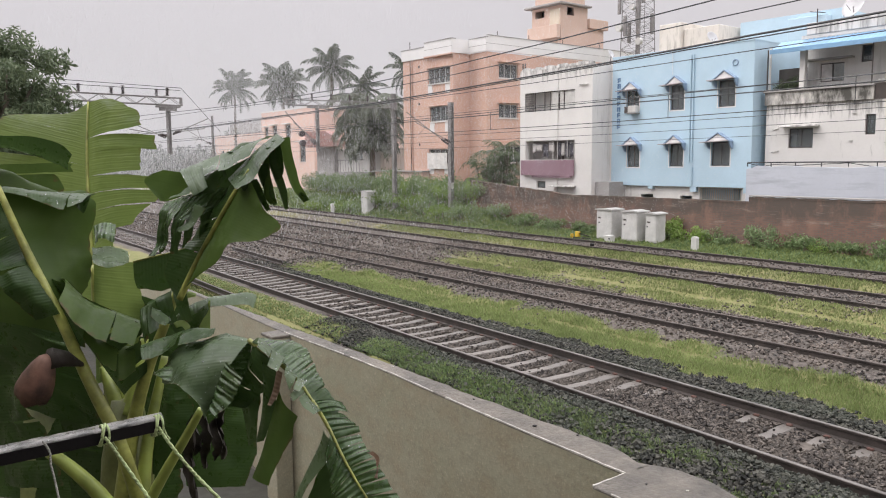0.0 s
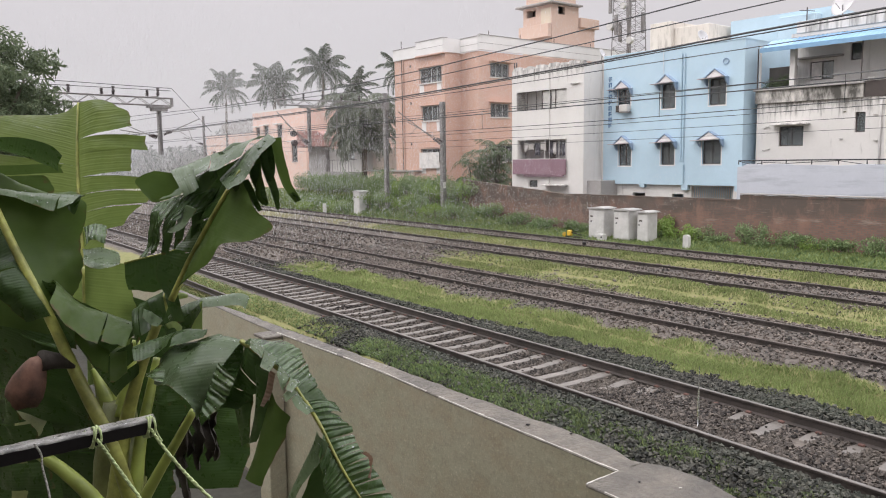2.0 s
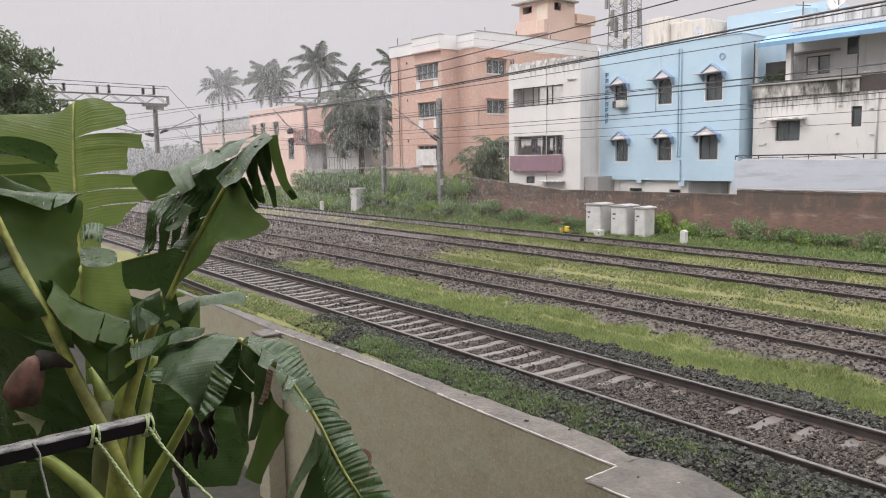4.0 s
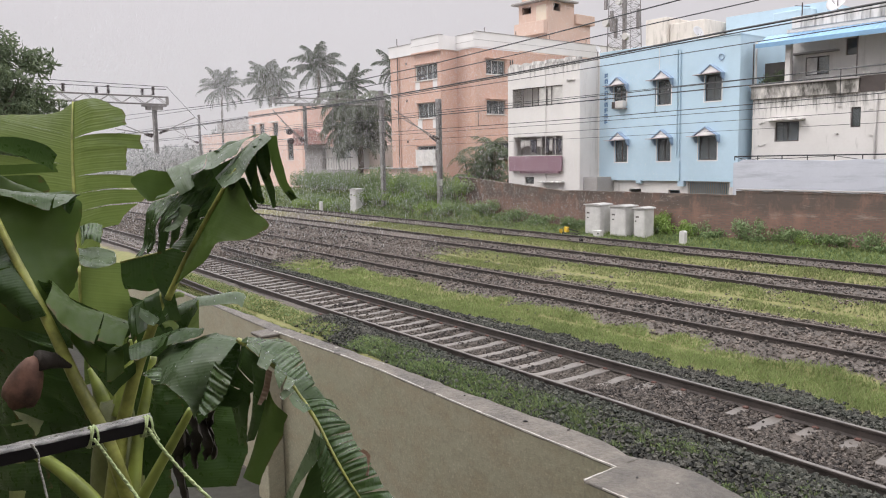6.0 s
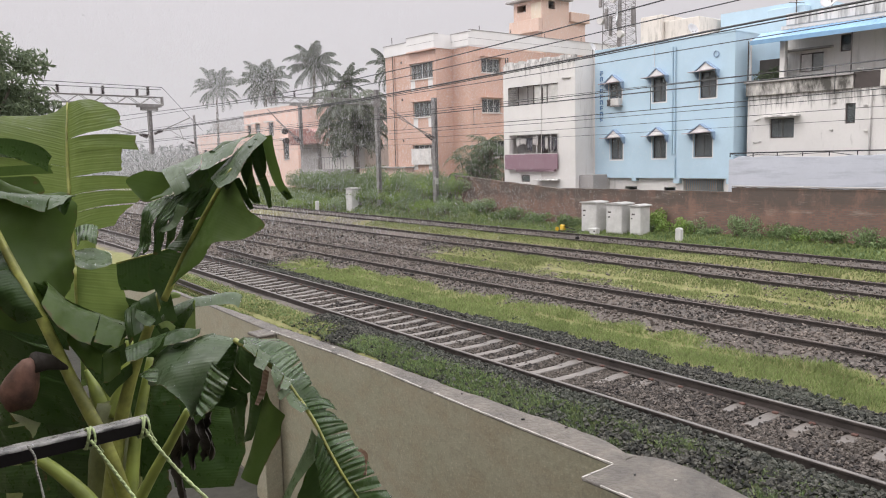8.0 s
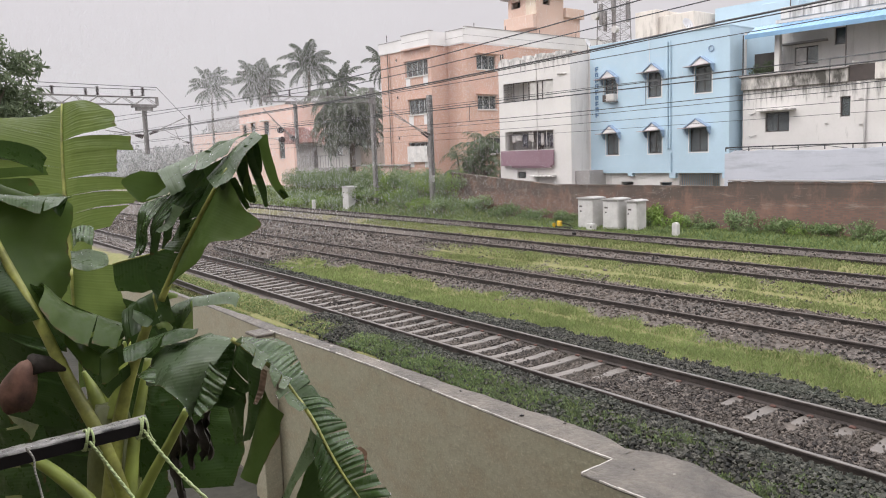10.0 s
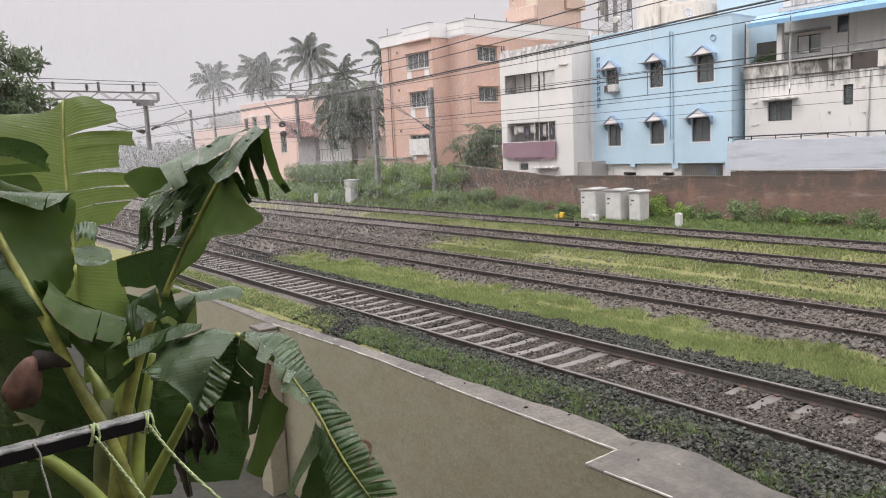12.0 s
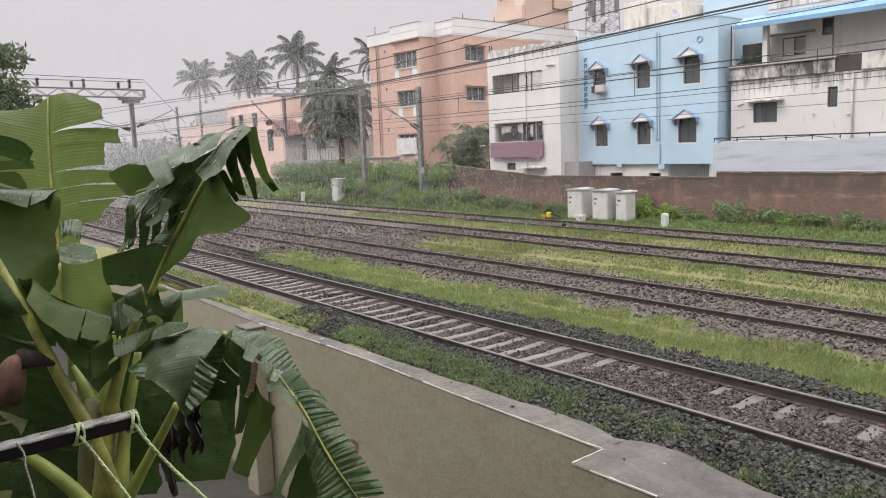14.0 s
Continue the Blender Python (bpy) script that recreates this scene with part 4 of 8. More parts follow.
    part("room", boxes((x0 + 0.22, x1 - 0.22, y0 + 0.9, y0 + 1.0, 11.4, 15.6)), M["dark_room"], h, "added dark sheet painting the dim interior")
    for yy in (2.5, 5.6, 9.2, 13.4):
        part("roof_post", tubes(([(W + 0.0, yy, 12.4), (W + 0.0, yy, 12.75)], 0.03), n=5), M["frame"], h)


def build_stained_house():
    h = thing("house", "white house with black rain stains and a blue balcony canopy", "house", at_row(-1.24, 0.6), group="houses behind the wall")
    W = 9.0
    holes = [(1.13, 2.28, 4.24, 5.15), (4.53, 4.96, 4.77, 5.64), (5.0, 6.2, 6.2, 6.98)]
    part("wall", panel(0, W, 0, 6.25, holes[:2], 0.23), M["white_ledge_runs"], h)
    # no hole here: a flat dark panel paints the open window's dark
    part("shutter", boxes((4.87, 5.93, -0.03, 0.05, 6.26, 6.95), bev=0.01), M["frame"], h, "dark panel standing in for an open window")
    multi("wall", ((0, 0.23, 0.235, 9, 0, 6.25), (W - 0.23, W, 0.235, 9, 0, 6.25), (0.23, W - 0.23, 8.8, 9, 0, 6.25)), M["white"], h)
    window(h, 1.13, 4.24, 1.15, 0.91, cols=2, sill=False, depth=0.1, label="dark two-leaf window")
    window(h, 4.53, 4.77, 0.43, 0.87, cols=1, sill=False, depth=0.1)
    part("sunshade", boxes((0.85, 2.58, -0.45, -0.002, 5.2, 5.28), bev=0.01), M["white_stained"], h, "stained cement sunshade")
    part("room", boxes((0.3, W - 0.3, 2.4, 2.5, 0, 6.2)), M["dark_room"], h, "added dark sheet painting the dim interior")
    # balcony parapet, heavily stained, with a mossy ledge
    multi("balcony_parapet", ((-0.06, 4.85, -0.1, 0.1, 6.26, 6.84), (5.95, W, -0.1, 0.1, 6.26, 6.95)), M["mossy_parapet"], h, "black-streaked balcony parapet", bev=0.012)
    part("balcony_parapet", boxes((-0.06, 0.1, 0.11, 3.0, 6.26, 6.84), bev=0.012), M["mossy_parapet"], h)
    part("parapet_top", boxes((-0.12, 4.9, -0.2, 0.16, 6.845, 6.92), bev=0.015), M["grey_wall"], h, "mossy parapet top")
    part("balcony_floor", boxes((0.0, W, 0.1, 8.8, 6.1, 6.24)), M["grey_wall"], h)
    # upper storey set back behind the balcony
    up = [(1.75, 2.85, 7.3, 8.15), (3.57, 4.1, 8.05, 8.8)]
    part("upper_wall", panel(0.76, W, 6.26, 9.24, up, 0.2, 1.5), M["white"], h)
    part("upper_wall", boxes((0.76, 0.96, 1.71, 8.8, 6.26, 9.24)), M["white"], h)
    part("pillar", boxes((1.42, 1.66, 0.2, 0.45, 6.26, 9.0)), M["white"], h)
    window(h, 1.75, 7.3, 1.1, 0.85, y=1.5, cols=2, sill=False, label="open window with a pale curtain")
    part("curtain", boxes((1.8, 2.28, 1.55, 1.57, 7.34, 8.1)), M["cloth"], h, "pale sheet in the open window")
    window(h, 3.57, 8.05, 0.53, 0.75, y=1.5, cols=1, sill=False)
    part("window_shade", boxes((1.2, 3.3, 1.1, 1.49, 8.28, 8.36)), M["grey_wall"], h, "grey cement shade")
    part("room", boxes((1.8, W - 0.3, 4.0, 4.1, 6.3, 9.2)), M["dark_room"], h, "added dark sheet painting the dim interior")
    part("roof_slab", boxes((1.2, W, 0.7, 8.8, 9.25, 9.42)), M["white"], h)
    multi("roof_parapet", ((1.45, W, 0.66, 0.85, 9.425, 9.95), (1.45, 1.63, 0.86, 8.8, 9.425, 9.95)), M["white_stained"], h, "stained roof parapet", bev=0.01)
    # blue corrugated canopy
    bm = bmesh.new()
    n = 90
    prev = None
    for i in range(n + 1):
        x = 0.25 + (W - 0.3) * i / n
        o = 0.022 * math.sin(i * math.pi * 0.9)
        row = [bm.verts.new(c) for c in ((x, -0.35, 8.72 + o), (x, 0.68, 9.22 + o), (x, 0.68, 9.235 + o), (x, -0.35, 8.735 + o))]
        if prev:
            for a in range(4):
                bm.faces.new((prev[a], prev[(a + 1) % 4], row[(a + 1) % 4], row[a]))
        prev = row
    part("canopy", bm, M["blue_sheet"], h, "blue corrugated canopy sheet")
    part("canopy_fascia", boxes((0.25, W, -0.375, -0.355, 8.6, 8.8)), M["blue_sheet"], h)
    for x, y, z in ((-0.02, 0.0, 8.85), (4.75, -0.1, 8.75)):
        part("canopy_post", tubes(([(x, y, 6.9), (x, y, z)], 0.03)), M["frame"], h)
    part("pipe", tubes(([(-0.12, 0.4, 2.0), (-0.12, 0.4, 9.0)], 0.06)), M["white_band"], h, "white drain pipe")
    part("pipe", tubes(([(5.6, -0.06, 3.4), (5.6, -0.06, 6.2)], 0.05)), M["white_stained"], h)
    for x, z in ((0.35, 5.1), (0.5, 5.15), (0.35, 4.05), (0.55, 4.1), (5.3, 5.5), (5.35, 4.4), (3.9, 4.5), (4.0, 5.7)):
        part("old_bracket", boxes((x, x + 0.14, -0.07, 0.0, z, z + 0.035)), M["white_stained"], h)
    part("bowl", tubes(([(5.2, -0.2, 6.96), (5.2, -0.2, 7.02), (5.2, -0.2, 7.08)], (0.05, 0.12, 0.13)), n=10), M["cabinet"], h)
    # potted plants on the balcony corner
    # dark panel added behind the plants: the niche's shade in its colour
    part("screen", boxes((0.05, 1.4, 0.95, 1.0, 6.26, 8.0)), M["dark_room"], h, "dark panel standing in for a shaded niche")
    v, f = leaf_cloud([(0.4, 0.6, 7.15, 0.4, 0.25, 0.3), (0.95, 0.6, 7.2, 0.35, 0.25, 0.4)], 520, 0.07, 5)
    tagged(raw("balcony_plants", v, f, M["tree"], h, "dark balcony plants"), kind="stuff")
    part("planter", boxes((0.1, 1.35, 0.45, 0.8, 6.26, 6.98)), M["grey_wall"], h)


def build_compound_wall():
    w = thing("wall_compound", "blue-white limewashed compound wall with a wire on top", "wall", at_row(-1.3, -0.9), kind="structure")
    bm = bmesh.new()
    rng = random.Random(3)
    prev = None
    for i in range(60):
        x = 0.25 * i
        z = 3.40 + 0.035 * math.sin(x * 1.1) + 0.02 * math.sin(x * 3.7) + rng.uniform(-0.012, 0.012) - (0.1 if x < 0.4 else 0)
        row = [bm.verts.new(c) for c in ((x, 0, 0), (x, 0, z - 0.012), (x, 0.012, z), (x, 0.2, z - 0.02), (x, 0.23, z - 0.05), (x, 0.23, 0))]
        if prev:
            for a in range(5):
                bm.faces.new((prev[a], prev[a + 1], row[a + 1], row[a]))
        else:
            bm.faces.new(row)
        prev = row
    bm.faces.new(prev[::-1])
    part("plaster", bm, M["whitewash"], w)
    f = thing("wire_fence", "low wire fence on the compound wall", "fence", at_row(-1.3, -0.8))
    for i in range(9):
        part("post", tubes(([(0.0 + i * 1.15, 0, 3.4), (0.0 + i * 1.15, 0, 3.6)], 0.025), n=6), M["wire"], f)
    part("wire", tubes(([(0.0, 0, 3.58), (3, 0, 3.60), (9.2, 0, 3.6)], 0.03), n=6), M["wire"], f)
    part("wire", tubes(([(0.0, 0, 3.56), (0.7, -0.03, 3.4), (1.3, 0, 3.5), (2.4, 0, 3.46), (4.6, 0, 3.56), (5.8, -0.02, 3.38), (9.2, 0, 3.5)], 0.016), n=6), M["wire"], f)


def build_back_houses():
    h = thing("house", "light blue building behind, with a stained roof room", "house", at_row(-5.5, 4.0), group="houses behind the wall")
    shell(h, -0.45, 5.1, 2.0, 11, 0, 11.3, "blue")
    part("roof_box", boxes((2.6, 4.6, 1.4, 1.99, 9.2, 11.0), bev=0.02), M["blue"], h)
    part("antenna", tubes(([(4.2, 1.3, 9.4), (4.2, 1.3, 11.3)], 0.03), ([(3.8, 1.3, 11.2), (4.6, 1.3, 11.05)], 0.02), n=6), M["frame"], h)
    t = thing("roof_tank", "stained cream concrete roof tank", "water tank", at_row(-9.9, 4.0, 9.0))
    multi("tank_wall", ((0, 1.45, 0.0, 3, 0.0, 2.5), (1.46, 3.7, 0.25, 3, 0.0, 2.1)), M["tank"], t, bev=0.02)
    part("tank_wall", boxes((3.7, 5.0, 0.9, 3, 0.0, 1.1), bev=0.02), M["white_stained"], t)
    part("tank_wall", boxes((0.05, 4.9, 0.3, 3, -9.0, 0.0)), M["blue"], t, "blue wall below the tank")


def build_dish(x, y, z, r, yaw, label):
    d = thing("satellite_dish", label, "satellite dish", at_row(x, y, z) @ pose(0, 0, 0, 0, 0, yaw))
    bm = bmesh.new()
    prev = None
    for i in range(5):
        a = r * i / 4
        ring = [bm.verts.new((a * math.cos(t), -0.35 * (a * a) / r, r + a * math.sin(t))) for t in np.linspace(0, 2 * math.pi, 17)[:-1]] if i else [bm.verts.new((0, 0, r))]
        if prev:
            for j in range(16):
                if len(prev) == 1:
                    bm.faces.new((prev[0], ring[j], ring[(j + 1) % 16]))
                else:
                    bm.faces.new((prev[j], prev[(j + 1) % 16], ring[(j + 1) % 16], ring[j]))
        prev = ring
    o = part("reflector", bm, M["dish"], d, m=pose(0, 0, 0.12, -25, 0, 0), smooth=True)
    o.modifiers.new("thick", "SOLIDIFY").thickness = 0.015
    part("stand", tubes(([(0, 0.1, -0.2), (0, 0.05, r * 1.1)], 0.03), ([(0, -0.1, r * 0.8), (0, -0.6 * r, r * 1.2)], 0.012), n=6), M["mast"], d)


# ---- plants: shared shapes ----
def leaf_cloud(lobes, count, size, seed, flat=0.5):
    """Small bent leaves in a set of ellipsoids (x, y, z, rx, ry, rz), denser at the outside. Returns vertices and triangles."""
    rng = np.random.default_rng(seed)
    vol = np.array([l[3] * l[4] + l[4] * l[5] + l[3] * l[5] for l in lobes])
    which = rng.choice(len(lobes), count, p=vol / vol.sum())
    L = np.array(lobes)[which]
    d = rng.normal(size=(count, 3))
    d /= np.linalg.norm(d, axis=1)[:, None]
    r = rng.uniform(0.25, 1.0, count) ** 0.45 * (1 + 0.16 * rng.normal(size=count))
    c = L[:, :3] + d * r[:, None] * L[:, 3:6]
    a = rng.normal(size=(count, 3))
    a[:, 2] -= 0.3
    a /= np.linalg.norm(a, axis=1)[:, None]
    b = np.cross(a, rng.normal(size=(count, 3)))
    b /= np.linalg.norm(b, axis=1)[:, None]
    s = size * rng.uniform(0.6, 1.35, count)[:, None]
    n = np.cross(a, b)
    v = np.stack([c - a * s, c + b * s * flat * 0.6 + n * s * 0.12, c + a * s, c - b * s * flat * 0.6 + n * s * 0.12], 1).reshape(-1, 3)
    i = np.arange(count) * 4
    f = np.concatenate([np.stack([i, i + 1, i + 2], 1), np.stack([i, i + 2, i + 3], 1)])
    return v, f


build_blue_house()
build_white_house()
build_orange_house()
build_stained_house()
build_compound_wall()
build_back_houses()
build_dish(-10.6, 0.6, 9.3, 0.26, 100, "grey satellite dish on the roof edge")
build_dish(-4.6 + 0.5, 0.4, 9.35, 0.32, 75, "small grey satellite dish on the roof edge")
build_dish(1.8, 2.2, 9.9, 0.62, -20, "large pale satellite dish on the roof")


# ---- lineside things ----
def build_cabinet(x, y, w, d, h, label):
    c = thing("relay_cabinet", label, "cabinet", pose(x, y, 0, 0, 0, 2), group="lineside cabinets")
    part("plinth", boxes((-0.05, w + 0.05, 0.0, d, -0.4, -0.12), bev=0.02), M["rail_side"], c)
    part("body", boxes((0, w, 0, d, -0.12, h), bev=0.015), M["cabinet"], c)
    door = part("door", boxes((0.04, w - 0.04, -0.022, -0.002, -0.05, h - 0.1), bev=0.006), M["cabinet"], c)
    part("handle", boxes((w * 0.16, w * 0.26, -0.04, -0.02, h * 0.5, h * 0.5 + 0.06)), M["dark_metal"], door, "dark lock plate")
    bm = bmesh.new()
    prism(bm, ((-0.07, h), (w + 0.07, h), (w + 0.05, h + 0.05), (w / 2, h + 0.1), (-0.05, h + 0.05)), -0.08, d + 0.08)
    part("roof", bm, M["cab_roof"], c, "sloping grey roof sheet")
    part("number_bar", boxes((0.12, 0.3, -0.026, -0.0225, h - 0.42, h - 0.34)), M["frame"], c, "small dark number bar")
    part("vent", boxes((w - 0.2, w - 0.06, -0.012, 0.0, h - 0.3, h - 0.1)), M["mast"], c)


build_cabinet(-26.45, 29.45, 0.95, 0.85, 1.30, "grey-white lineside relay cabinet beside the track")
build_cabinet(-24.85, 29.45, 0.92, 0.85, 1.28, "grey-white lineside relay cabinet beside the track")
build_cabinet(-23.55, 29.6, 0.62, 0.72, 1.22, "narrow grey-white lineside cabinet beside the track")
build_cabinet(-49.6, 29.7, 0.8, 0.7, 1.55, "tall white lineside cabinet at the foot of the bank")

jb = thing("junction_box", "small pale cable box on a stake by the cabinets", "junction box", pose(-25.45, 28.9, 0))
part("body", boxes((0, 0.42, 0, 0.3, -0.2, 0.13), bev=0.02), M["cabinet"], jb)
part("lock", boxes((0.28, 0.35, -0.02, 0.0, -0.05, 0.02)), M["dark_metal"], jb)
ys = thing("point_lever", "yellow point lever stand on a timber", "lever stand", pose(-27.4, 29.0, 0))
part("base", boxes((-0.1, 0.9, -0.15, 0.15, -0.35, -0.1), bev=0.02), M["dark_metal"], ys)
part("stand", boxes((-0.02, 0.22, -0.1, 0.1, -0.1, 0.18), bev=0.03), M["yellow"], ys, "yellow painted stand")
part("side_plate", boxes((-0.32, -0.26, -0.1, 0.1, -0.35, 0.05), bev=0.01), M["yellow"], ys)
part("lever", tubes(([(0.1, 0, 0.1), (0.85, 0.05, -0.02)], 0.025)), M["dark_metal"], ys)


def marker_post(x, y, z, h, w, label):
    p = thing("marker_post", label, "marker post", pose(x, y, z))
    bm = bmesh.new()
    prism(bm, ((-w / 2, -0.3), (w / 2, -0.3), (w / 2 * 0.9, h - 0.06), (w / 4, h), (-w / 4, h), (-w / 2 * 0.9, h - 0.06)), -w * 0.35, w * 0.35)
    bmesh.ops.bevel(bm, geom=bm.edges[:], offset=0.012, segments=1, affect="EDGES")
    part("stone", bm, M["cabinet"], p)


marker_post(-20.45, 29.1, -0.25, 0.66, 0.3, "short white painted marker post in the grass")
marker_post(-52.0, 28.6, -0.1, 0.75, 0.28, "short white painted marker post by the track")
marker_post(-70.0, 30.4, 0.2, 0.8, 0.9, "low white block beside the distant track")

st = thing("stump", "dark rotten post stump in the grass", "post", pose(-20.93, 14.85, -0.33))
part("post", tubes(([(0.2, 0, -0.1), (0.21, 0, 0.16), (0.2, 0.01, 0.29)], (0.06, 0.055, 0.05)), n=7), M["dark_metal"], st)
part("board", boxes((-0.35, 0.16, -0.02, 0.02, 0.2, 0.27), bev=0.008), M["dark_metal"], st)
sg = thing("ground_disc", "small black disc on a short stake by the track", "marker", pose(-23.5, 25.9, -0.2))
part("disc", boxes((-0.12, 0.12, -0.03, 0.03, 0.06, 0.3), bev=0.03), M["dark_metal"], sg)
part("stake", tubes(([(0, 0, -0.2), (0, 0, 0.1)], 0.02), n=6), M["dark_metal"], sg)


# ---- masts, portals and wires of the electrified line ----
def insulator(bm, p, q, r=0.06, n=5):
    """A stick of porcelain sheds from p to q."""
    p, q = Vector(p), Vector(q)
    pts, rad = [], []
    for i in range(n):
        for f, s in ((0.05, 0.45), (0.3, 1.0), (0.6, 1.0), (0.9, 0.45)):
            pts.append(p.lerp(q, (i + f) / n))
            rad.append(r * s)
    return tube(bm, pts, rad, 7)


def lattice_beam(parent, x, y0, y1, z, h=0.42, w=0.35, slope=0.0):
    """A square lattice beam across the tracks, of chords and zigzag braces."""
    n = max(4, int(abs(y1 - y0) / 0.62))
    chord = bmesh.new()
    for dx in (-w / 2, w / 2):
        for dz in (0, h):
            a, b = (x + dx, y0, z + dz), (x + dx, y1, z + dz + slope)
            tube(chord, [a, b], 0.035, 5)
    beam = part("beam", chord, M["mast"], parent, "grey steel lattice beam")
    for dx in (-w / 2, w / 2):
        for i in range(n):
            ya, yb = y0 + (y1 - y0) * i / n, y0 + (y1 - y0) * (i + 1) / n
            za, zb = z + slope * i / n, z + slope * (i + 1) / n
            part("brace", tubes(([(x + dx, ya, za + (h if i % 2 else 0)), (x + dx, yb, zb + (0 if i % 2 else h))], 0.02), n=4), M["mast"], beam)
    for y, zz in ((y0, z), (y1, z + slope)):
        part("end_plate", boxes((x - w / 2, x + w / 2, y - 0.03, y + 0.03, zz - 0.03, zz + h + 0.03)), M["mast"], beam)
    return beam


def mast_section(parent, x, y, z0, z1, w=0.24, d=0.2):
    """A rolled steel mast of H section."""
    bm = boxes((x - w / 2, x + w / 2, y - d / 2, y - d / 2 + 0.02, z0, z1), (x - w / 2, x + w / 2, y + d / 2 - 0.02, y + d / 2, z0, z1), (x - 0.012, x + 0.012, y - d / 2 + 0.02, y + d / 2 - 0.02, z0, z1))
    return part("mast", bm, M["mast"], parent, "grey steel H-section mast")


def cantilever(parent, x, y, z_low, y_tip, z_tip, gap=0.55):
    """Stay and bracket tubes from a mast to the wire, with insulators at the mast."""
    s = -1 if y_tip < y else 1
    bm = bmesh.new()
    lo, tip = Vector((x, y + s * 0.15, z_low)), Vector((x, y_tip, z_tip))
    mid = lo.lerp(tip, 0.2)
    tube(bm, [mid, tip + (tip - lo) * 0.06], 0.028, 6)
    lo2, tip2 = Vector((x + 0.35, y + s * 0.2, z_low + 0.12)), Vector((x + 0.35, y_tip - s * 0.25, z_tip - gap))
    mid2 = lo2.lerp(tip2, 0.2)
    tube(bm, [mid2, tip2], 0.028, 6)
    tube(bm, [lo2.lerp(tip2, 0.75), tip2 + Vector((0, -s * 0.2, -0.75))], 0.015, 5)
    arm = part("cantilever_arm", bm, M["mast"], parent, "slanting wire bracket")
    bm = bmesh.new()
    insulator(bm, lo.lerp(tip, 0.02), mid, 0.085)
    part("insulator", bm, M["insulator"], arm, "brown porcelain insulator")
    bm = bmesh.new()
    insulator(bm, lo2.lerp(tip2, 0.02), mid2, 0.085)
    part("insulator", bm, M["insulator"], arm, "brown porcelain insulator")


def build_portal_near():
    p = thing("overhead_portal", "grey steel portal with lattice beam over the tracks", "railway gantry")
    x = -45.0
    lattice_beam(p, x, 15.15, -3.0, 7.03, 0.42, slope=0.28)
    mast_section(p, x, 14.4, 4.3, 6.9)
    mast_section(p, x, -2.9, -0.35, 7.3)
    multi("bracket_plate", ((x - 0.2, x + 0.2, 13.75, 15.05, 6.9, 7.0), (x - 0.15, x + 0.15, 13.95, 14.85, 6.72, 6.9)), M["mast"], p)
    for y in (14.4, 12.0, 9.75, 7.4):
        for dy, base, top in ((0.0, 7.55, 8.02), (-0.6, 7.5, 7.9)):
            bm = bmesh.new()
            insulator(bm, (x, y + dy, base), (x, y + dy, top), 0.1, 7)
            part("insulator", bm, M["insulator"], p, "upright porcelain insulator")
        part("strut", tubes(([(x, y, 7.55), (x, y - 0.6, 7.5)], 0.025), n=5), M["mast"], p)
    for dx, z0, z1 in ((0.0, 8.04, 8.55), (-0.2, 7.92, 8.2)):
        part("feeder_wire", tubes(([(x + dx, 15.2, z0 - 0.02), (x + dx, 6.0, (z0 + z1) / 2 - 0.05), (x + dx, -3.0, z1)], 0.018), n=5), M["wire"], p)
    part("stay_wire", tubes(([(x, 15.2, 8.0), (x, 17.4, 5.6)], 0.014), n=5), M["wire"], p)
    cantilever(p, x, 14.4, 5.4, 16.6, 6.3)
    cantilever(p, x, 14.4, 5.2, 11.9, 6.2)


def build_portal_far():
    p = thing("overhead_portal", "grey steel portal carrying wires over two tracks", "railway gantry")
    x = -46.0
    lattice_beam(p, x, 22.2, 30.3, 7.4, 0.34, 0.3, slope=0.05)
    mast_section(p, x, 24.35, 4.45, 7.35, 0.2, 0.18)
    mast_section(p, x, 30.3, 0.0, 8.45, 0.28, 0.26)
    multi("bracket_plate", ((x - 0.18, x + 0.18, 23.7, 25.0, 7.25, 7.39), (x - 0.15, x + 0.15, 30.1, 30.5, 7.3, 7.9)), M["mast"], p)
    for y in (22.6, 24.0, 25.4, 26.8, 28.2, 29.9):
        bm = bmesh.new()
        insulator(bm, (x, y, 7.75), (x, y, 8.2), 0.085, 4)
        part("insulator", bm, M["insulator"], p, "upright porcelain insulator")
    cantilever(p, x, 24.35, 4.85, 22.2, 6.85)
    part("signal_disc", tubes(([(x - 0.1, 23.2, 5.6), (x + 0.1, 23.2, 5.6)], 0.2), n=12), M["insulator"], p)
    part("signal_disc", tubes(([(x - 0.1, 23.25, 5.0), (x + 0.1, 23.25, 5.0)], 0.2), n=12), M["insulator"], p)
    part("dropper_arm", tubes(([(x, 26.4, 7.5), (x, 26.4, 5.4)], 0.03), n=5), M["mast"], p)


def build_single_mast():
    m = thing("overhead_mast", "single grey steel wire mast on the overgrown bank", "railway mast")
    mast_section(m, -39.6, 30.4, 0.0, 7.45, 0.3, 0.26)
    cantilever(m, -39.6, 30.4, 4.78, 27.2, 6.62, 0.5)
    part("number_plate", boxes((-39.46, -39.44, 30.25, 30.5, 2.0, 2.4)), M["cabinet"], m)


build_portal_near()
build_portal_far()
build_single_mast()
fm = thing("overhead_mast", "distant grey steel wire mast", "railway mast")
mast_section(fm, -80.0, 30.1, 0.0, 8.6, 0.2, 0.2)
cantilever(fm, -80.0, 30.1, 5.6, 27.6, 7.0)


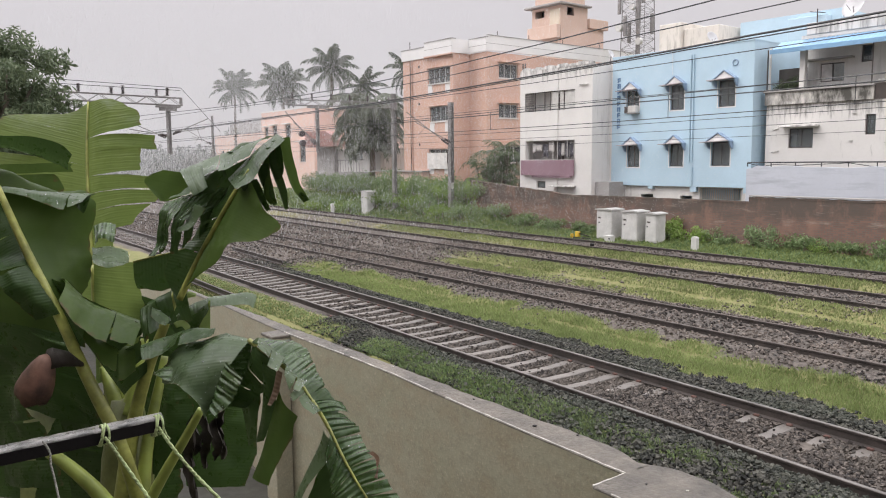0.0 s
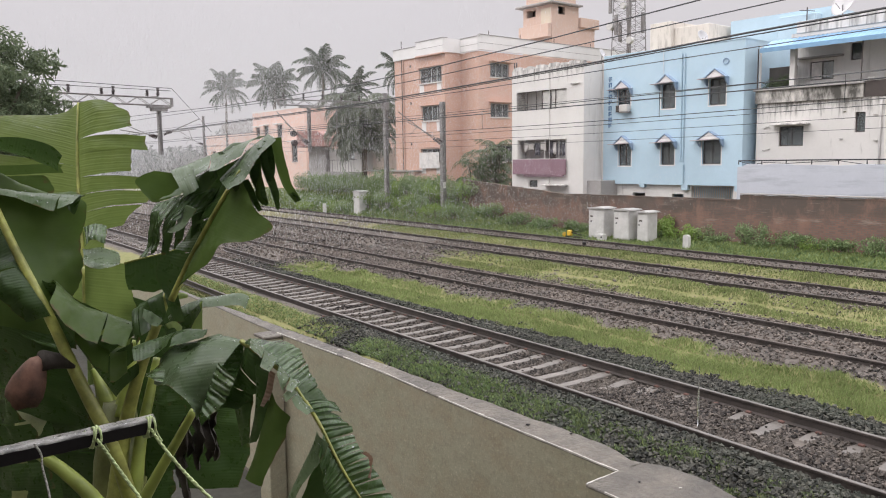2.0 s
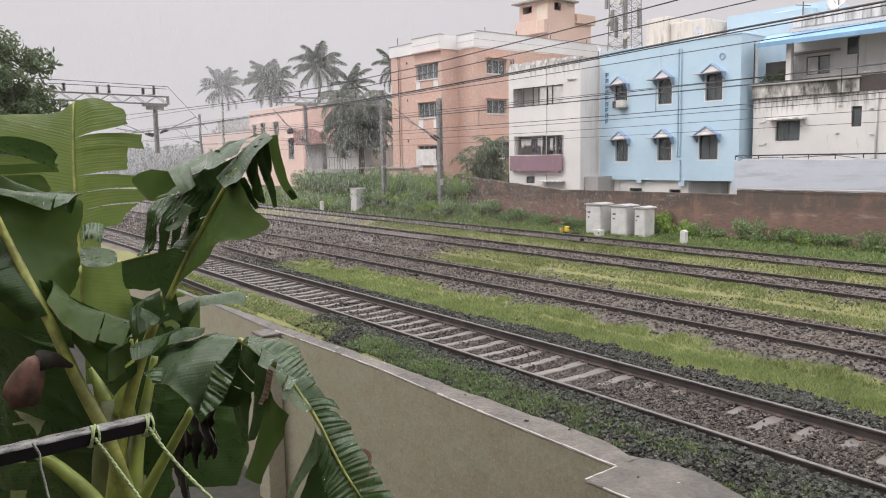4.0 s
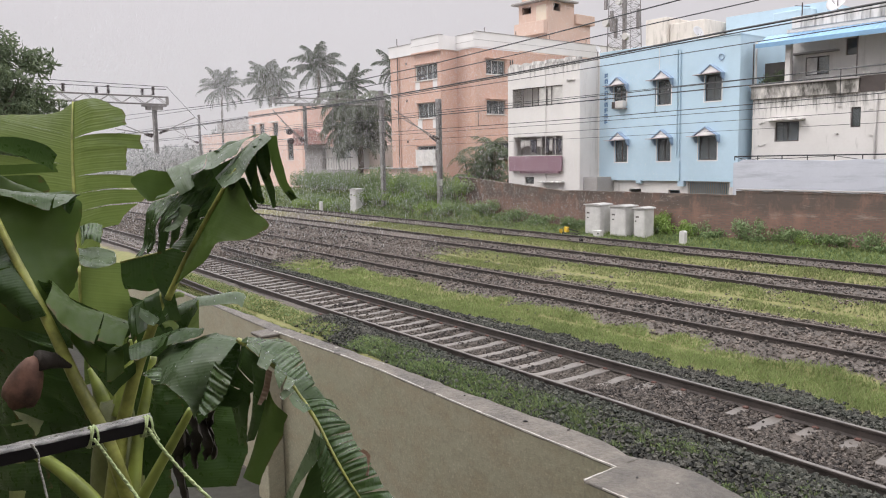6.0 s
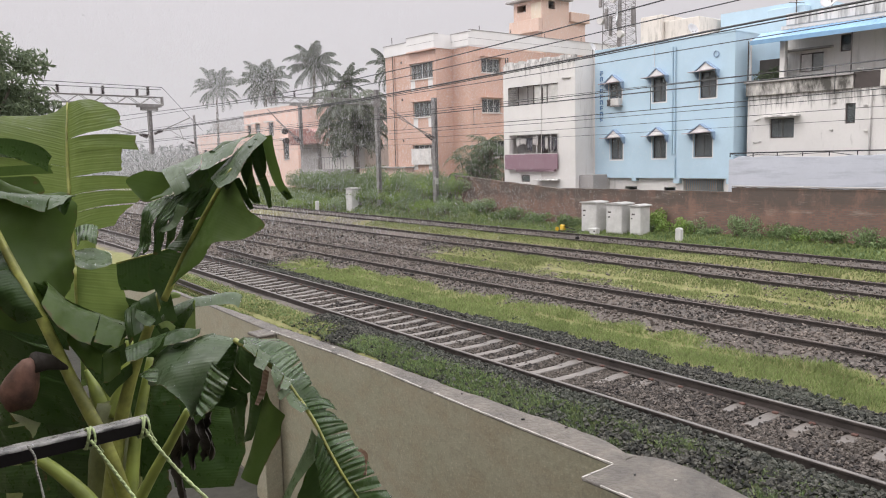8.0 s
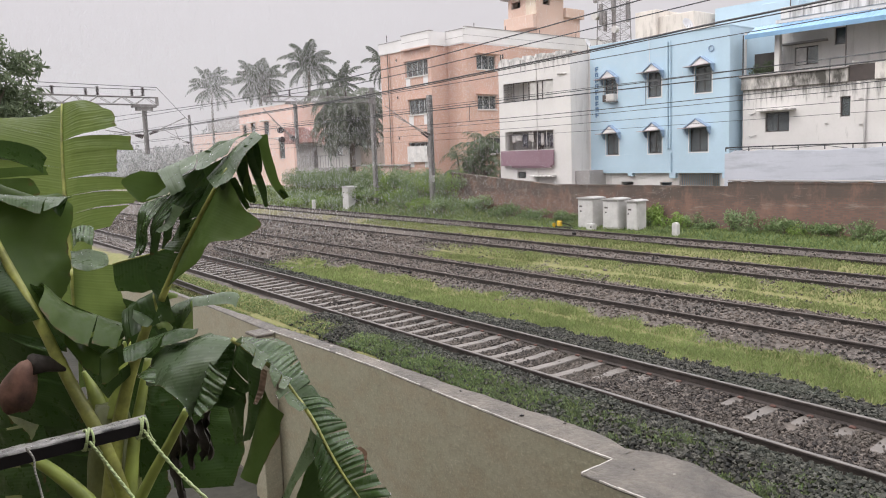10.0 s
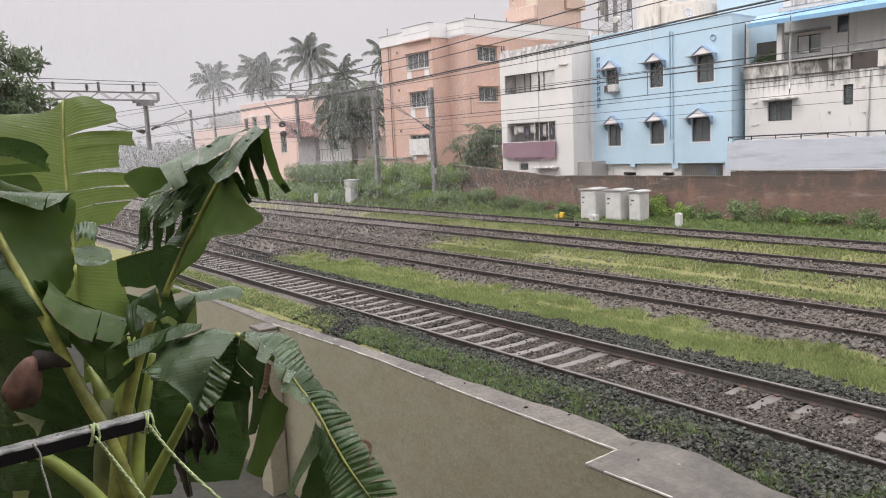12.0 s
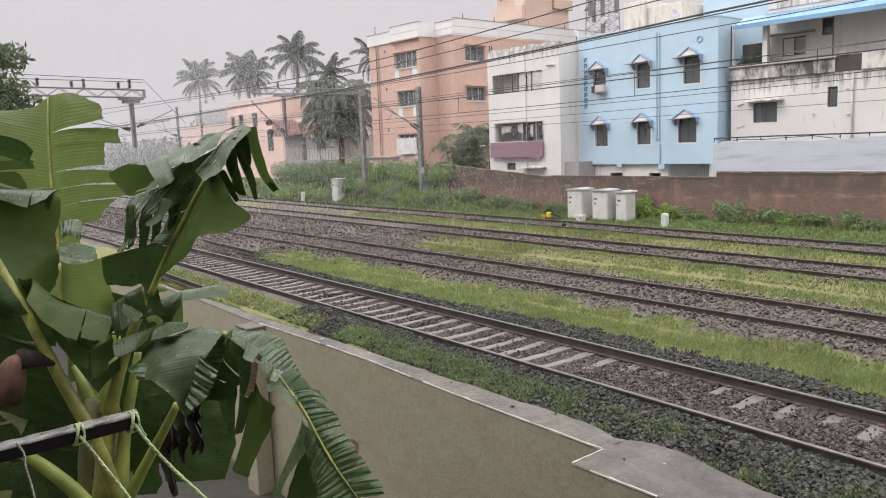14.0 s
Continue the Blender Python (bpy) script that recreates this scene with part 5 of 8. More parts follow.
def build_wire(ys, xs_z, r, label, droppers=None):
    """One overhead wire; ys is a track index or a fixed y, xs_z gives heights along it."""
    w = thing("overhead_wire", label, "overhead wire", group="overhead wires")
    xs = np.arange(-130, 12.1, 4.0)
    k = np.array(xs_z)
    zs = np.interp(xs, k[:, 0], k[:, 1])
    pts = [(x, track_y(ys, x) if isinstance(ys, int) else ys, z) for x, z in zip(xs, zs)]
    part("cable", tubes((pts, r), n=5), M["wire"], w)
    if droppers:
        for x, z2 in droppers:
            y = track_y(ys, x) if isinstance(ys, int) else ys
            part("dropper", tubes(([(x, y, float(np.interp(x, k[:, 0], k[:, 1]))), (x, y, z2)], 0.014), n=5), M["wire"], w)


build_wire(0, ((-130, 7.3), (-45, 6.2), (-25, 5.75), (-16, 5.72), (-9.5, 5.96), (-6.8, 6.08), (10, 6.9)), 0.011, "thin black wire above the first track")
build_wire(1, ((-130, 7.5), (-45, 6.8), (-25, 6.5), (-18, 6.72), (-8.6, 7.04), (10, 7.7)), 0.014, "black catenary wire above the second track")
build_wire(1, ((-130, 6.0), (-45, 5.9), (-25, 6.03), (-14.9, 6.28), (-9, 6.5), (10, 6.9)), 0.024, "thick black cable above the second track")
build_wire(1, ((-130, 5.95), (-45, 5.85), (-25, 5.97), (-14.9, 6.24), (-9, 6.43), (10, 6.8)), 0.014, "black wire under the thick cable")
build_wire(2, ((-130, 7.2), (-46, 6.85), (-34, 6.79), (-24.8, 6.85), (-9.8, 7.07), (10, 7.4)), 0.014, "black catenary wire above the third track")
build_wire(2, ((-130, 5.8), (-46, 5.72), (-20, 5.76), (10, 5.85)), 0.020, "black contact wire above the third track", )
build_wire(2, ((-130, 5.75), (-46, 5.95), (-20, 5.95), (10, 6.05)), 0.010, "thin black wire above the third track")
build_wire(3, ((-130, 6.5), (-41, 6.24), (-24, 6.32), (-11.7, 6.44), (10, 6.7)), 0.018, "black catenary wire above the last track", ((-20.0, 5.42), (-31.5, 5.4), (-43.0, 5.4), (-12.5, 5.5)))
build_wire(3, ((-130, 5.5), (-41, 5.38), (-24, 5.40), (-11.6, 5.55), (10, 5.8)), 0.016, "black contact wire above the last track")
build_wire(31.0, ((-130, 5.6), (-45, 5.4), (-28.5, 5.46), (-13.6, 5.65), (10, 5.9)), 0.014, "thin black feeder wire along the bank")
build_wire(31.0, ((-130, 5.3), (-45, 5.0), (-28.5, 5.05), (-13.6, 5.23), (10, 5.4)), 0.012, "thin black feeder wire along the bank")
build_wire(31.3, ((-130, 4.9), (-45, 4.62), (-28.5, 4.66), (-13.6, 4.8), (10, 4.9)), 0.010, "thin black feeder wire along the bank")


def build_lattice_tower():
    t = thing("radio_tower", "grey steel lattice telecom tower behind the houses", "tower", pose(-39.1, 47.8, 0))
    H, b, c = 24.0, 1.15, 0.62

    def corner(i, z):
        s = b + (c - b) * z / H
        return (s * (-1, 1, 1, -1)[i], s * (-1, -1, 1, 1)[i], z)

    for i in range(4):
        leg = part("leg", tubes(([corner(i, 0), corner(i, H)], 0.04), n=5), M["mast"], t)
    n = 34
    for side in range(4):
        bm = bmesh.new()
        for k in range(n):
            z0, z1 = H * k / n, H * (k + 1) / n
            i, j = side, (side + 1) % 4
            tube(bm, [corner(i, z0), corner(j, z1)], 0.015, 4)
            tube(bm, [corner(j, z0), corner(i, z1)], 0.015, 4)
            tube(bm, [corner(i, z1), corner(j, z1)], 0.015, 4)
        part("bracing", bm, M["mast"], leg)
    for a, b2, z in ((0.75, -1.0, 13.8), (-0.95, -1.0, 14.6), (0.2, -1.1, 15.6), (1.05, 0.3, 13.0), (-1.0, 0.2, 12.6), (0.95, -0.6, 15.2), (-0.3, -1.1, 12.9)):
        part("antenna", boxes((a - 0.12, a + 0.12, b2 - 0.1, b2 + 0.1, z, z + 1.5), bev=0.02), M["mast"], t, "grey panel antenna")
    for a, b2, z, r in ((-0.75, -1.05, 13.6, 0.3), (0.5, -1.1, 14.9, 0.22), (0.9, -0.8, 12.4, 0.26)):
        part("drum_antenna", tubes(([(a, b2, z), (a, b2 - 0.3, z)], r), n=12), M["cabinet"], t, "pale round drum antenna")
    part("cable_run", boxes((-0.12, 0.12, -0.05, 0.05, 0, H)), M["mast"], t, "bundle of grey cables")
    part("ladder", tubes(([(-0.2, 0.5, 0), (-0.2, 0.5, H)], 0.02), ([(0.2, 0.5, 0), (0.2, 0.5, H)], 0.02), *[([(-0.2, 0.5, 8 + 0.3 * k), (0.2, 0.5, 8 + 0.3 * k)], 0.012) for k in range(52)], n=4), M["mast"], t)


build_lattice_tower()


# ---- distant houses ----
def build_pink_house():
    h = thing("house", "salmon-pink flat-roofed house beyond the bank", "house", pose(-85.5, 38.0, 0), group="distant houses")
    wins = [(3.0, 4.1, 6.35, 7.8), (6.3, 7.5, 6.4, 7.8), (0.9, 1.8, 6.4, 7.7), (9.6, 10.9, 3.8, 5.85)]
    part("wall", panel(0, 12.9, 0, 9.35, wins, 0.25), M["pink"], h)
    multi("wall", ((0, 0.25, 0.255, 12, 0, 9.35), (12.65, 12.9, 0.255, 12, 0, 9.35), (0.25, 12.65, 11.8, 12, 0, 9.35)), M["pink"], h)
    part("roof", boxes((0.2, 12.7, 0.2, 11.8, 8.9, 9.05)), M["grey_wall"], h)
    multi("parapet", ((-0.05, 12.95, -0.05, 0.2, 9.352, 9.5), (12.75, 12.95, 0.21, 12, 9.352, 9.5)), M["white_band"], h)
    part("room", boxes((0.3, 12.6, 3, 3.1, 0, 8.8)), M["dark_room"], h, "added dark sheet painting the dim interior")
    for x0, x1, z0, z1 in wins:
        window(h, x0, z0, x1 - x0, z1 - z0, cols=2, label="dark window")
        part("sunshade", boxes((x0 - 0.2, x1 + 0.2, -0.5, -0.002, z1 + 0.05, z1 + 0.15)), M["white_band"], h)
    g = thing("house", "long pink-orange house behind trees", "house", pose(-72.3, 41.0, 0), group="distant houses")
    shell(g, 0, 15.5, 0, 10, 0, 8.6, "pink")
    f = thing("house", "pale pink house far down the line", "house", pose(-124, 47.0, 0), group="distant houses")
    fw = [(2.5, 3.8, 4.2, 5.6), (6.5, 7.8, 4.2, 5.6), (10.5, 11.8, 4.2, 5.6), (15, 16.4, 4.2, 5.6)]
    shell(f, 0, 19.0, 0, 10, 0, 8.0, "pink", fw)
    for x0, x1, z0, z1 in fw:
        window(f, x0, z0, x1 - x0, z1 - z0, cols=2, label="dark window")
    w = thing("house", "grey flat-roofed house among the palms", "house", pose(-150, 60.0, 0), group="distant houses")
    shell(w, 0, 17.0, 0, 10, 0, 11.6, "grey_wall", [(3, 4.5, 6, 8), (8, 9.5, 6, 8)])


def build_tile_house():
    h = thing("house", "small white house with a red tiled roof", "house", pose(-66.0, 35.2, 0), group="distant houses")
    part("wall", panel(3.2, 10.5, 0.8, 4.9, [(5.0, 7.6, 3.9, 4.75)], 0.25), M["white"], h)
    part("wall", boxes((0, 3.2, -0.4, 0.3, 0.8, 5.2)), M["grey_wall"], h, "blank brown-grey wall")
    multi("wall", ((3.2, 3.4, 0.3, 6, 0.8, 4.9), (10.3, 10.5, 0.3, 6, 0.8, 4.9), (3.4, 10.3, 5.8, 6, 0.8, 4.9)), M["white"], h)
    window(h, 5.0, 3.9, 2.6, 0.85, cols=3, sill=False)
    part("porch_wall", boxes((2.0, 11.0, -1.6, -1.4, 0.3, 2.9)), M["grey_wall"], h, "brown-grey porch wall")
    bm = bmesh.new()
    for i in range(16):
        tube(bm, [(3.2 + i * 0.45, -1.5, 2.9), (3.2 + i * 0.45, -1.5, 3.9)], 0.02, 4)
    tube(bm, [(3.0, -1.5, 3.9), (10.4, -1.5, 3.9)], 0.03, 5)
    part("railing", bm, M["mast"], h, "thin grey railing")
    roof = bmesh.new()
    prism(roof, ((-0.5, 5.1), (5.6, 5.1), (8.5, 4.95), (3.2, 6.5), (-0.5, 6.6)), -1.3, 0.0)
    r = part("roof", roof, M["tile_roof"], h, "faded red tile roof")
    for i in range(9):
        z = 5.15 + 1.35 * i / 9
        part("tile_course", boxes((-0.5 + 0.0, 5.8 - 0.28 * i, -1.36 + 0.0, -1.3, z, z + 0.16), bev=0.02), M["tile_roof"], r)
    s = thing("shed", "low orange-brown brick shed on the bank", "shed", pose(-53.5, 33.4, 0))
    part("wall", boxes((0, 6.5, 0, 2.5, 0.5, 2.95)), M["pink"], s)
    part("roof", boxes((-0.2, 6.7, -0.2, 2.7, 2.96, 3.06)), M["grey_wall"], s)


build_pink_house()
build_tile_house()


# ---- palms, trees, hedges ----
def frond_arrays(base, yaw, length, rise, droop, rng, leaflets=34, lw=0.055, ll=0.75):
    """A coconut frond: a curved rib with two rows of hanging leaflets."""
    t = np.linspace(0, 1, leaflets)
    c, s = math.cos(yaw), math.sin(yaw)
    r = length * t * (1 - 0.12 * t)
    z = rise * t * length - droop * length * t ** 2.2
    pts = np.stack([base[0] + c * r, base[1] + s * r, base[2] + z], 1)
    vs, fs = [], []
    side = np.array([-s, c, 0.0])
    for i in range(2, leaflets):
        p = pts[i]
        fwd = pts[i] - pts[i - 1]
        fwd /= np.linalg.norm(fwd)
        l = ll * (0.45 + 1.1 * math.sin(math.pi * min(1, t[i] * 0.95 + 0.03))) * rng.uniform(0.8, 1.15)
        for sg in (-1, 1):
            d = side * sg * 0.75 + fwd * 0.55 + np.array([rng.uniform(-0.3, 0.3), rng.uniform(-0.3, 0.3), -0.35 - rng.uniform(-0.15, 0.7)])
            d /= np.linalg.norm(d)
            k = len(vs)
            vs += [p - fwd * lw, p + fwd * lw, p + d * l * 0.55 + fwd * lw * 0.8, p + d * l]
            fs += [(k, k + 1, k + 2), (k, k + 2, k + 3)]
    return vs, fs, pts


def palm_frond(base, yaw, length, lift, bend, rng, leaflets=40, ll=0.9, lw=0.05):
    """A coconut frond: a rib that leaves the crown at an angle and bends over, with two rows of leaflets that hang from it."""
    n = leaflets
    ang = np.radians(lift - bend * (np.arange(n) / (n - 1)) ** 1.3)
    step = length / n
    r, z = np.cumsum(np.cos(ang)) * step, np.cumsum(np.sin(ang)) * step
    c, s = math.cos(yaw), math.sin(yaw)
    pts = np.stack([base[0] + c * r, base[1] + s * r, base[2] + z], 1)
    side = np.array([-s, c, 0.0])
    vs, fs = [], []
    for i in range(4, n):
        t = i / n
        fwd = pts[i] - pts[i - 1]
        fwd /= np.linalg.norm(fwd)
        l = ll * (0.35 + 0.8 * math.sin(math.pi * min(1.0, 0.12 + t * 0.8))) * rng.uniform(0.8, 1.15)
        for sg in (-1, 1):
            d = side * sg * 0.8 + fwd * 0.65 + np.array([0, 0, -rng.uniform(0.25, 0.75)])
            d /= np.linalg.norm(d)
            tip = pts[i] + d * l + np.array([0, 0, -0.18 * l])
            k = len(vs)
            vs += [pts[i] - fwd * lw, pts[i] + fwd * lw, pts[i] + d * l * 0.6 + fwd * lw * 0.7, tip]
            fs += [(k, k + 1, k + 2), (k, k + 2, k + 3)]
    return vs, fs, pts


def build_palm(x, y, z0, height, radius, seed, lean=0.0, label="tall coconut palm with grey-green fronds", fronds=30):
    p = thing("coconut_palm", label, "palm tree", pose(x, y, z0), group="coconut palms")
    rng = random.Random(seed)
    pts = [(lean * (i / 8) ** 2, 0.0, height * i / 8) for i in range(9)]
    part("trunk", tubes((pts, [0.24 - 0.012 * i for i in range(9)]), n=8), M["bark"], p, smooth=True)
    vs, fs, ribs = [], [], bmesh.new()
    top = (lean, 0, height)
    for i in range(fronds):
        # young fronds stand up in the middle, old ones hang beside the trunk
        age = i / (fronds - 1)
        lift = 82 - 120 * age + rng.uniform(-10, 10)
        v, f, q = palm_frond(top, 2.399 * i + rng.uniform(-0.25, 0.25), radius * rng.uniform(0.85, 1.1), lift, rng.uniform(45, 75), rng, 40, radius * 0.22, 0.05)
        k = len(vs)
        vs += v
        fs += [(a + k, b + k, c + k) for a, b, c in f]
        tube(ribs, q[::5], 0.035, 4)
    raw("crown", vs, fs, M["palm"], p, "drooping feathery fronds")
    part("ribs", ribs, M["palm"], p)
    bm = bmesh.new()
    for i in range(7):
        a = i * 0.9
        m = Matrix.Translation((lean + 0.28 * math.cos(a), 0.28 * math.sin(a), height - 0.3 - 0.1 * (i % 2)))
        bmesh.ops.create_icosphere(bm, subdivisions=1, radius=0.14, matrix=m)
    part("coconuts", bm, M["palm"], p, "cluster of green coconuts")


build_palm(-110.6, 45, 0, 14.2, 3.6, 1, 0.5)
build_palm(-96.0, 46, 0, 13.9, 3.7, 2, -0.4)
build_palm(-92.5, 44, 0, 13.4, 3.3, 3, 0.4)
build_palm(-81.5, 45, 0, 14.4, 3.5, 4, 0.2)
build_palm(-67.3, 46, 0, 12.9, 2.7, 5, 0.2, "coconut palm half hidden behind the orange house", 18)
build_palm(-70.0, 42.5, 0, 11.2, 2.6, 6, 0.0, "coconut palm rising behind the drooping tree", 20)


def build_tree(name, x, y, z, trunk_h, trunk_r, lobes, count, size, mat, seed, label, category="tree", flat=0.5):
    t = thing(name, label, category, pose(x, y, z))
    rng = random.Random(seed)
    bm = bmesh.new()
    tube(bm, [(0, 0, -0.3), (0.05, 0, trunk_h * 0.5), (0, 0.04, trunk_h)], [trunk_r, trunk_r * 0.75, trunk_r * 0.5], 8)
    for l in lobes[:12]:
        c = Vector(l[:3])
        a = Vector((0, 0, trunk_h * rng.uniform(0.5, 0.95)))
        tube(bm, [a, a.lerp(c, 0.5) + Vector((0, 0, 0.1)), c], [trunk_r * 0.4, trunk_r * 0.25, trunk_r * 0.08], 5)
    part("trunk", bm, M["bark"], t)
    v, f = leaf_cloud(lobes, count, size, seed, flat)
    raw("crown", v, f, M[mat], t, "dense crown of small leaves")
    return t


def lobes_in(rng, n, cx, cy, cz, rx, ry, rz, s0, s1):
    out = []
    for _ in range(n):
        a, b = rng.uniform(0, 2 * math.pi), math.acos(rng.uniform(-1, 1))
        k = rng.uniform(0.3, 1.0)
        s = rng.uniform(s0, s1)
        out.append((cx + rx * k * math.sin(b) * math.cos(a), cy + ry * k * math.sin(b) * math.sin(a), cz + rz * k * math.cos(b), s, s, s * 0.8))
    return out


R = random.Random(77)
# broad tree at the edge of the view
build_tree("mango_tree", -26.5, 3.4, -0.05, 4.2, 0.3, lobes_in(R, 60, 0, 0.35, 5.5, 2.2, 2.1, 2.1, 0.3, 0.62), 15000, 0.115, "tree", 21, "dark leafy broad tree beyond the boundary wall", flat=0.42)
# drooping dark tree in front of the tiled house
mt = thing("drooping_tree", "tall drooping grey-green palm-like tree on the bank", "tree", pose(-54.8, 33.9, 0.6))
part("trunk", tubes(([(0, 0, -0.4), (0.1, 0, 3), (0, 0, 7.2)], (0.3, 0.25, 0.15)), n=8), M["bark"], mt)
vs, fs = [], []
for i in range(128):
    # tiers of long fronds that rise a little and then hang nearly straight down
    h = i / 127
    v, f, q = palm_frond((0.45 * math.cos(i), 0.45 * math.sin(i), 3.9 + 3.6 * h), 2.399 * i + R.uniform(-0.3, 0.3), (3.4 + 0.9 * h) * R.uniform(0.75, 1.1), R.uniform(30, 70), R.uniform(130, 160), R, 34, 0.75, 0.05)
    k = len(vs)
    vs += v
    fs += [(a + k, b + k, c + k) for a, b, c in f]
raw("crown", vs, fs, M["drooping"], mt, "mass of hanging fronds")
# areca clump beside the white house
ar = thing("areca_palm", "bushy dark palm clump beside the white house", "palm", pose(-38.7, 33.6, 0.9))
vs, fs = [], []
stems = bmesh.new()
for i in range(150):
    bx, by = R.uniform(-2.1, 2.0), R.uniform(-0.6, 0.7)
    zt = R.uniform(1.5, 3.9) - 0.5 * abs(bx)
    v, f, q = frond_arrays((bx, by, zt), R.uniform(0, 6.28), R.uniform(1.0, 1.7), R.uniform(0.2, 1.1), R.uniform(0.5, 1.0), R, 30, 0.016, 0.4)
    k = len(vs)
    vs += v
    fs += [(a + k, b + k, c + k) for a, b, c in f]
    if i % 4 == 0:
        tube(stems, [(bx * 0.5, by, -0.3), (bx, by, zt)], 0.04, 5)
raw("fronds", vs, fs, M["tree"], ar, "dark arching fronds")
part("stems", stems, M["bark"], ar)

# hedge on the bank where the wall ends, and bushes along the wall
def bush(x, y, w, d, h, mat, seed, label, count=900, size=0.12, name="bush"):
    rng = random.Random(seed)
    z = ground_z(x, y)
    t = thing(name, label, "bush", pose(x, y, z))
    lobes = [(rng.uniform(-w, w) * 0.5, rng.uniform(-d, d) * 0.5, h * rng.uniform(0.25, 0.7), w * rng.uniform(0.16, 0.3), d * rng.uniform(0.2, 0.35), h * rng.uniform(0.2, 0.36)) for _ in range(9)]
    v, f = leaf_cloud(lobes, count, size, seed)
    raw("leaves", v, f, M[mat], t, "mass of small leaves")
    bm = bmesh.new()
    for l in lobes:
        tube(bm, [(l[0] * 0.4, l[1] * 0.4, -0.1), l[:3]], [0.03, 0.008], 4)
    tagged(part("undergrowth", bm, M["bark"], t), kind="stuff")


for i in range(13):
    x = -40.5 - i * 1.9
    bush(x, 31.9 + R.uniform(-0.3, 0.4) + max(0, (-46 - x)) * 0.06, 2.6, 1.6, 2.15 + R.uniform(-0.25, 0.25) - 0.05 * max(0, i - 6), "hedge", 100 + i, "dense green hedge bush on the bank", 1500, 0.10, "hedge_bush")
for i in range(8):
    x = -38.6 - i * 1.35
    bush(x, 31.1 + R.uniform(-0.3, 0.3), 2.2, 1.3, 1.7 + R.uniform(-0.25, 0.3), ("hedge", "weed", "bush_light")[i % 3], 160 + i, "tangled green creepers on the slope of the bank", 1200, 0.08, "creeper_bush")
for i in range(11):
    x = -37.5 - i * 2.2
    bush(x, 30.2 + R.uniform(-0.5, 0.4), 2.4, 1.4, 1.15 + R.uniform(-0.2, 0.3), "bush_light" if i % 2 else "hedge", 130 + i, "low weeds on the slope beside the track", 1000, 0.085, "weed_clump")
for x, y, w, d, h, mat, c in ((-23.6, 31.1, 2.0, 1.0, 1.25, "bush_light", 1100), (-21.9, 31.0, 1.8, 0.9, 0.95, "bush_light", 900), (-18.6, 31.2, 1.1, 0.8, 1.15, "hedge", 650),
                             (-16.6, 31.2, 2.0, 0.9, 0.8, "weed", 900), (-14.4, 31.2, 1.6, 0.8, 0.75, "weed", 700), (-12.3, 31.0, 1.6, 0.8, 0.6, "weed", 600), (-28.6, 30.6, 1.8, 1.0, 0.85, "weed", 800),
                             (-31.0, 30.8, 2.0, 1.1, 0.8, "weed", 800), (-33.4, 30.9, 2.0, 1.1, 0.95, "weed", 850), (-35.6, 31.0, 2.0, 1.2, 1.1, "hedge", 900), (-20.1, 30.9, 1.2, 0.7, 0.6, "weed", 500),
                             (-38.3, 31.4, 1.6, 1.0, 2.0, "bush_light", 800)):
    bush(x, y, w, d, h, mat, int(-x * 10), "leafy green bush at the foot of the brick wall", c, 0.085)
for i in range(11):
    x = -9.0 - 2.4 * i + R.uniform(-0.8, 0.8)
    bush(x, 31.35 + R.uniform(-0.5, 0.15), R.uniform(0.8, 1.5), 0.7, R.uniform(0.45, 1.0), R.choice(("weed", "hedge", "bush_light")), 300 + i, "ragged green weeds at the foot of the brick wall", 480, 0.07, "weed_clump")

# far woods along the line, their haze painted into the leaf grey
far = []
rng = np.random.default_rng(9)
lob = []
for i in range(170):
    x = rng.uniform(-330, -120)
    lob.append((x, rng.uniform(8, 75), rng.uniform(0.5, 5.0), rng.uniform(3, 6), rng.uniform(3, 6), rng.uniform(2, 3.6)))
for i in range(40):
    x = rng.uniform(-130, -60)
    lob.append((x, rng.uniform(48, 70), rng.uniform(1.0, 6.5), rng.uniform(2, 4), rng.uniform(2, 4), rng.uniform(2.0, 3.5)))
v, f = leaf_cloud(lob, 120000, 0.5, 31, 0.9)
tagged(raw("far_woods", v, f, M["far_green"]), "grey-green trees far down the line, haze in their colour", "trees", kind="stuff")


# ---- ballast stones and grass ----
def in_view(x, y):
    return x < 1.6 - 0.3 * y


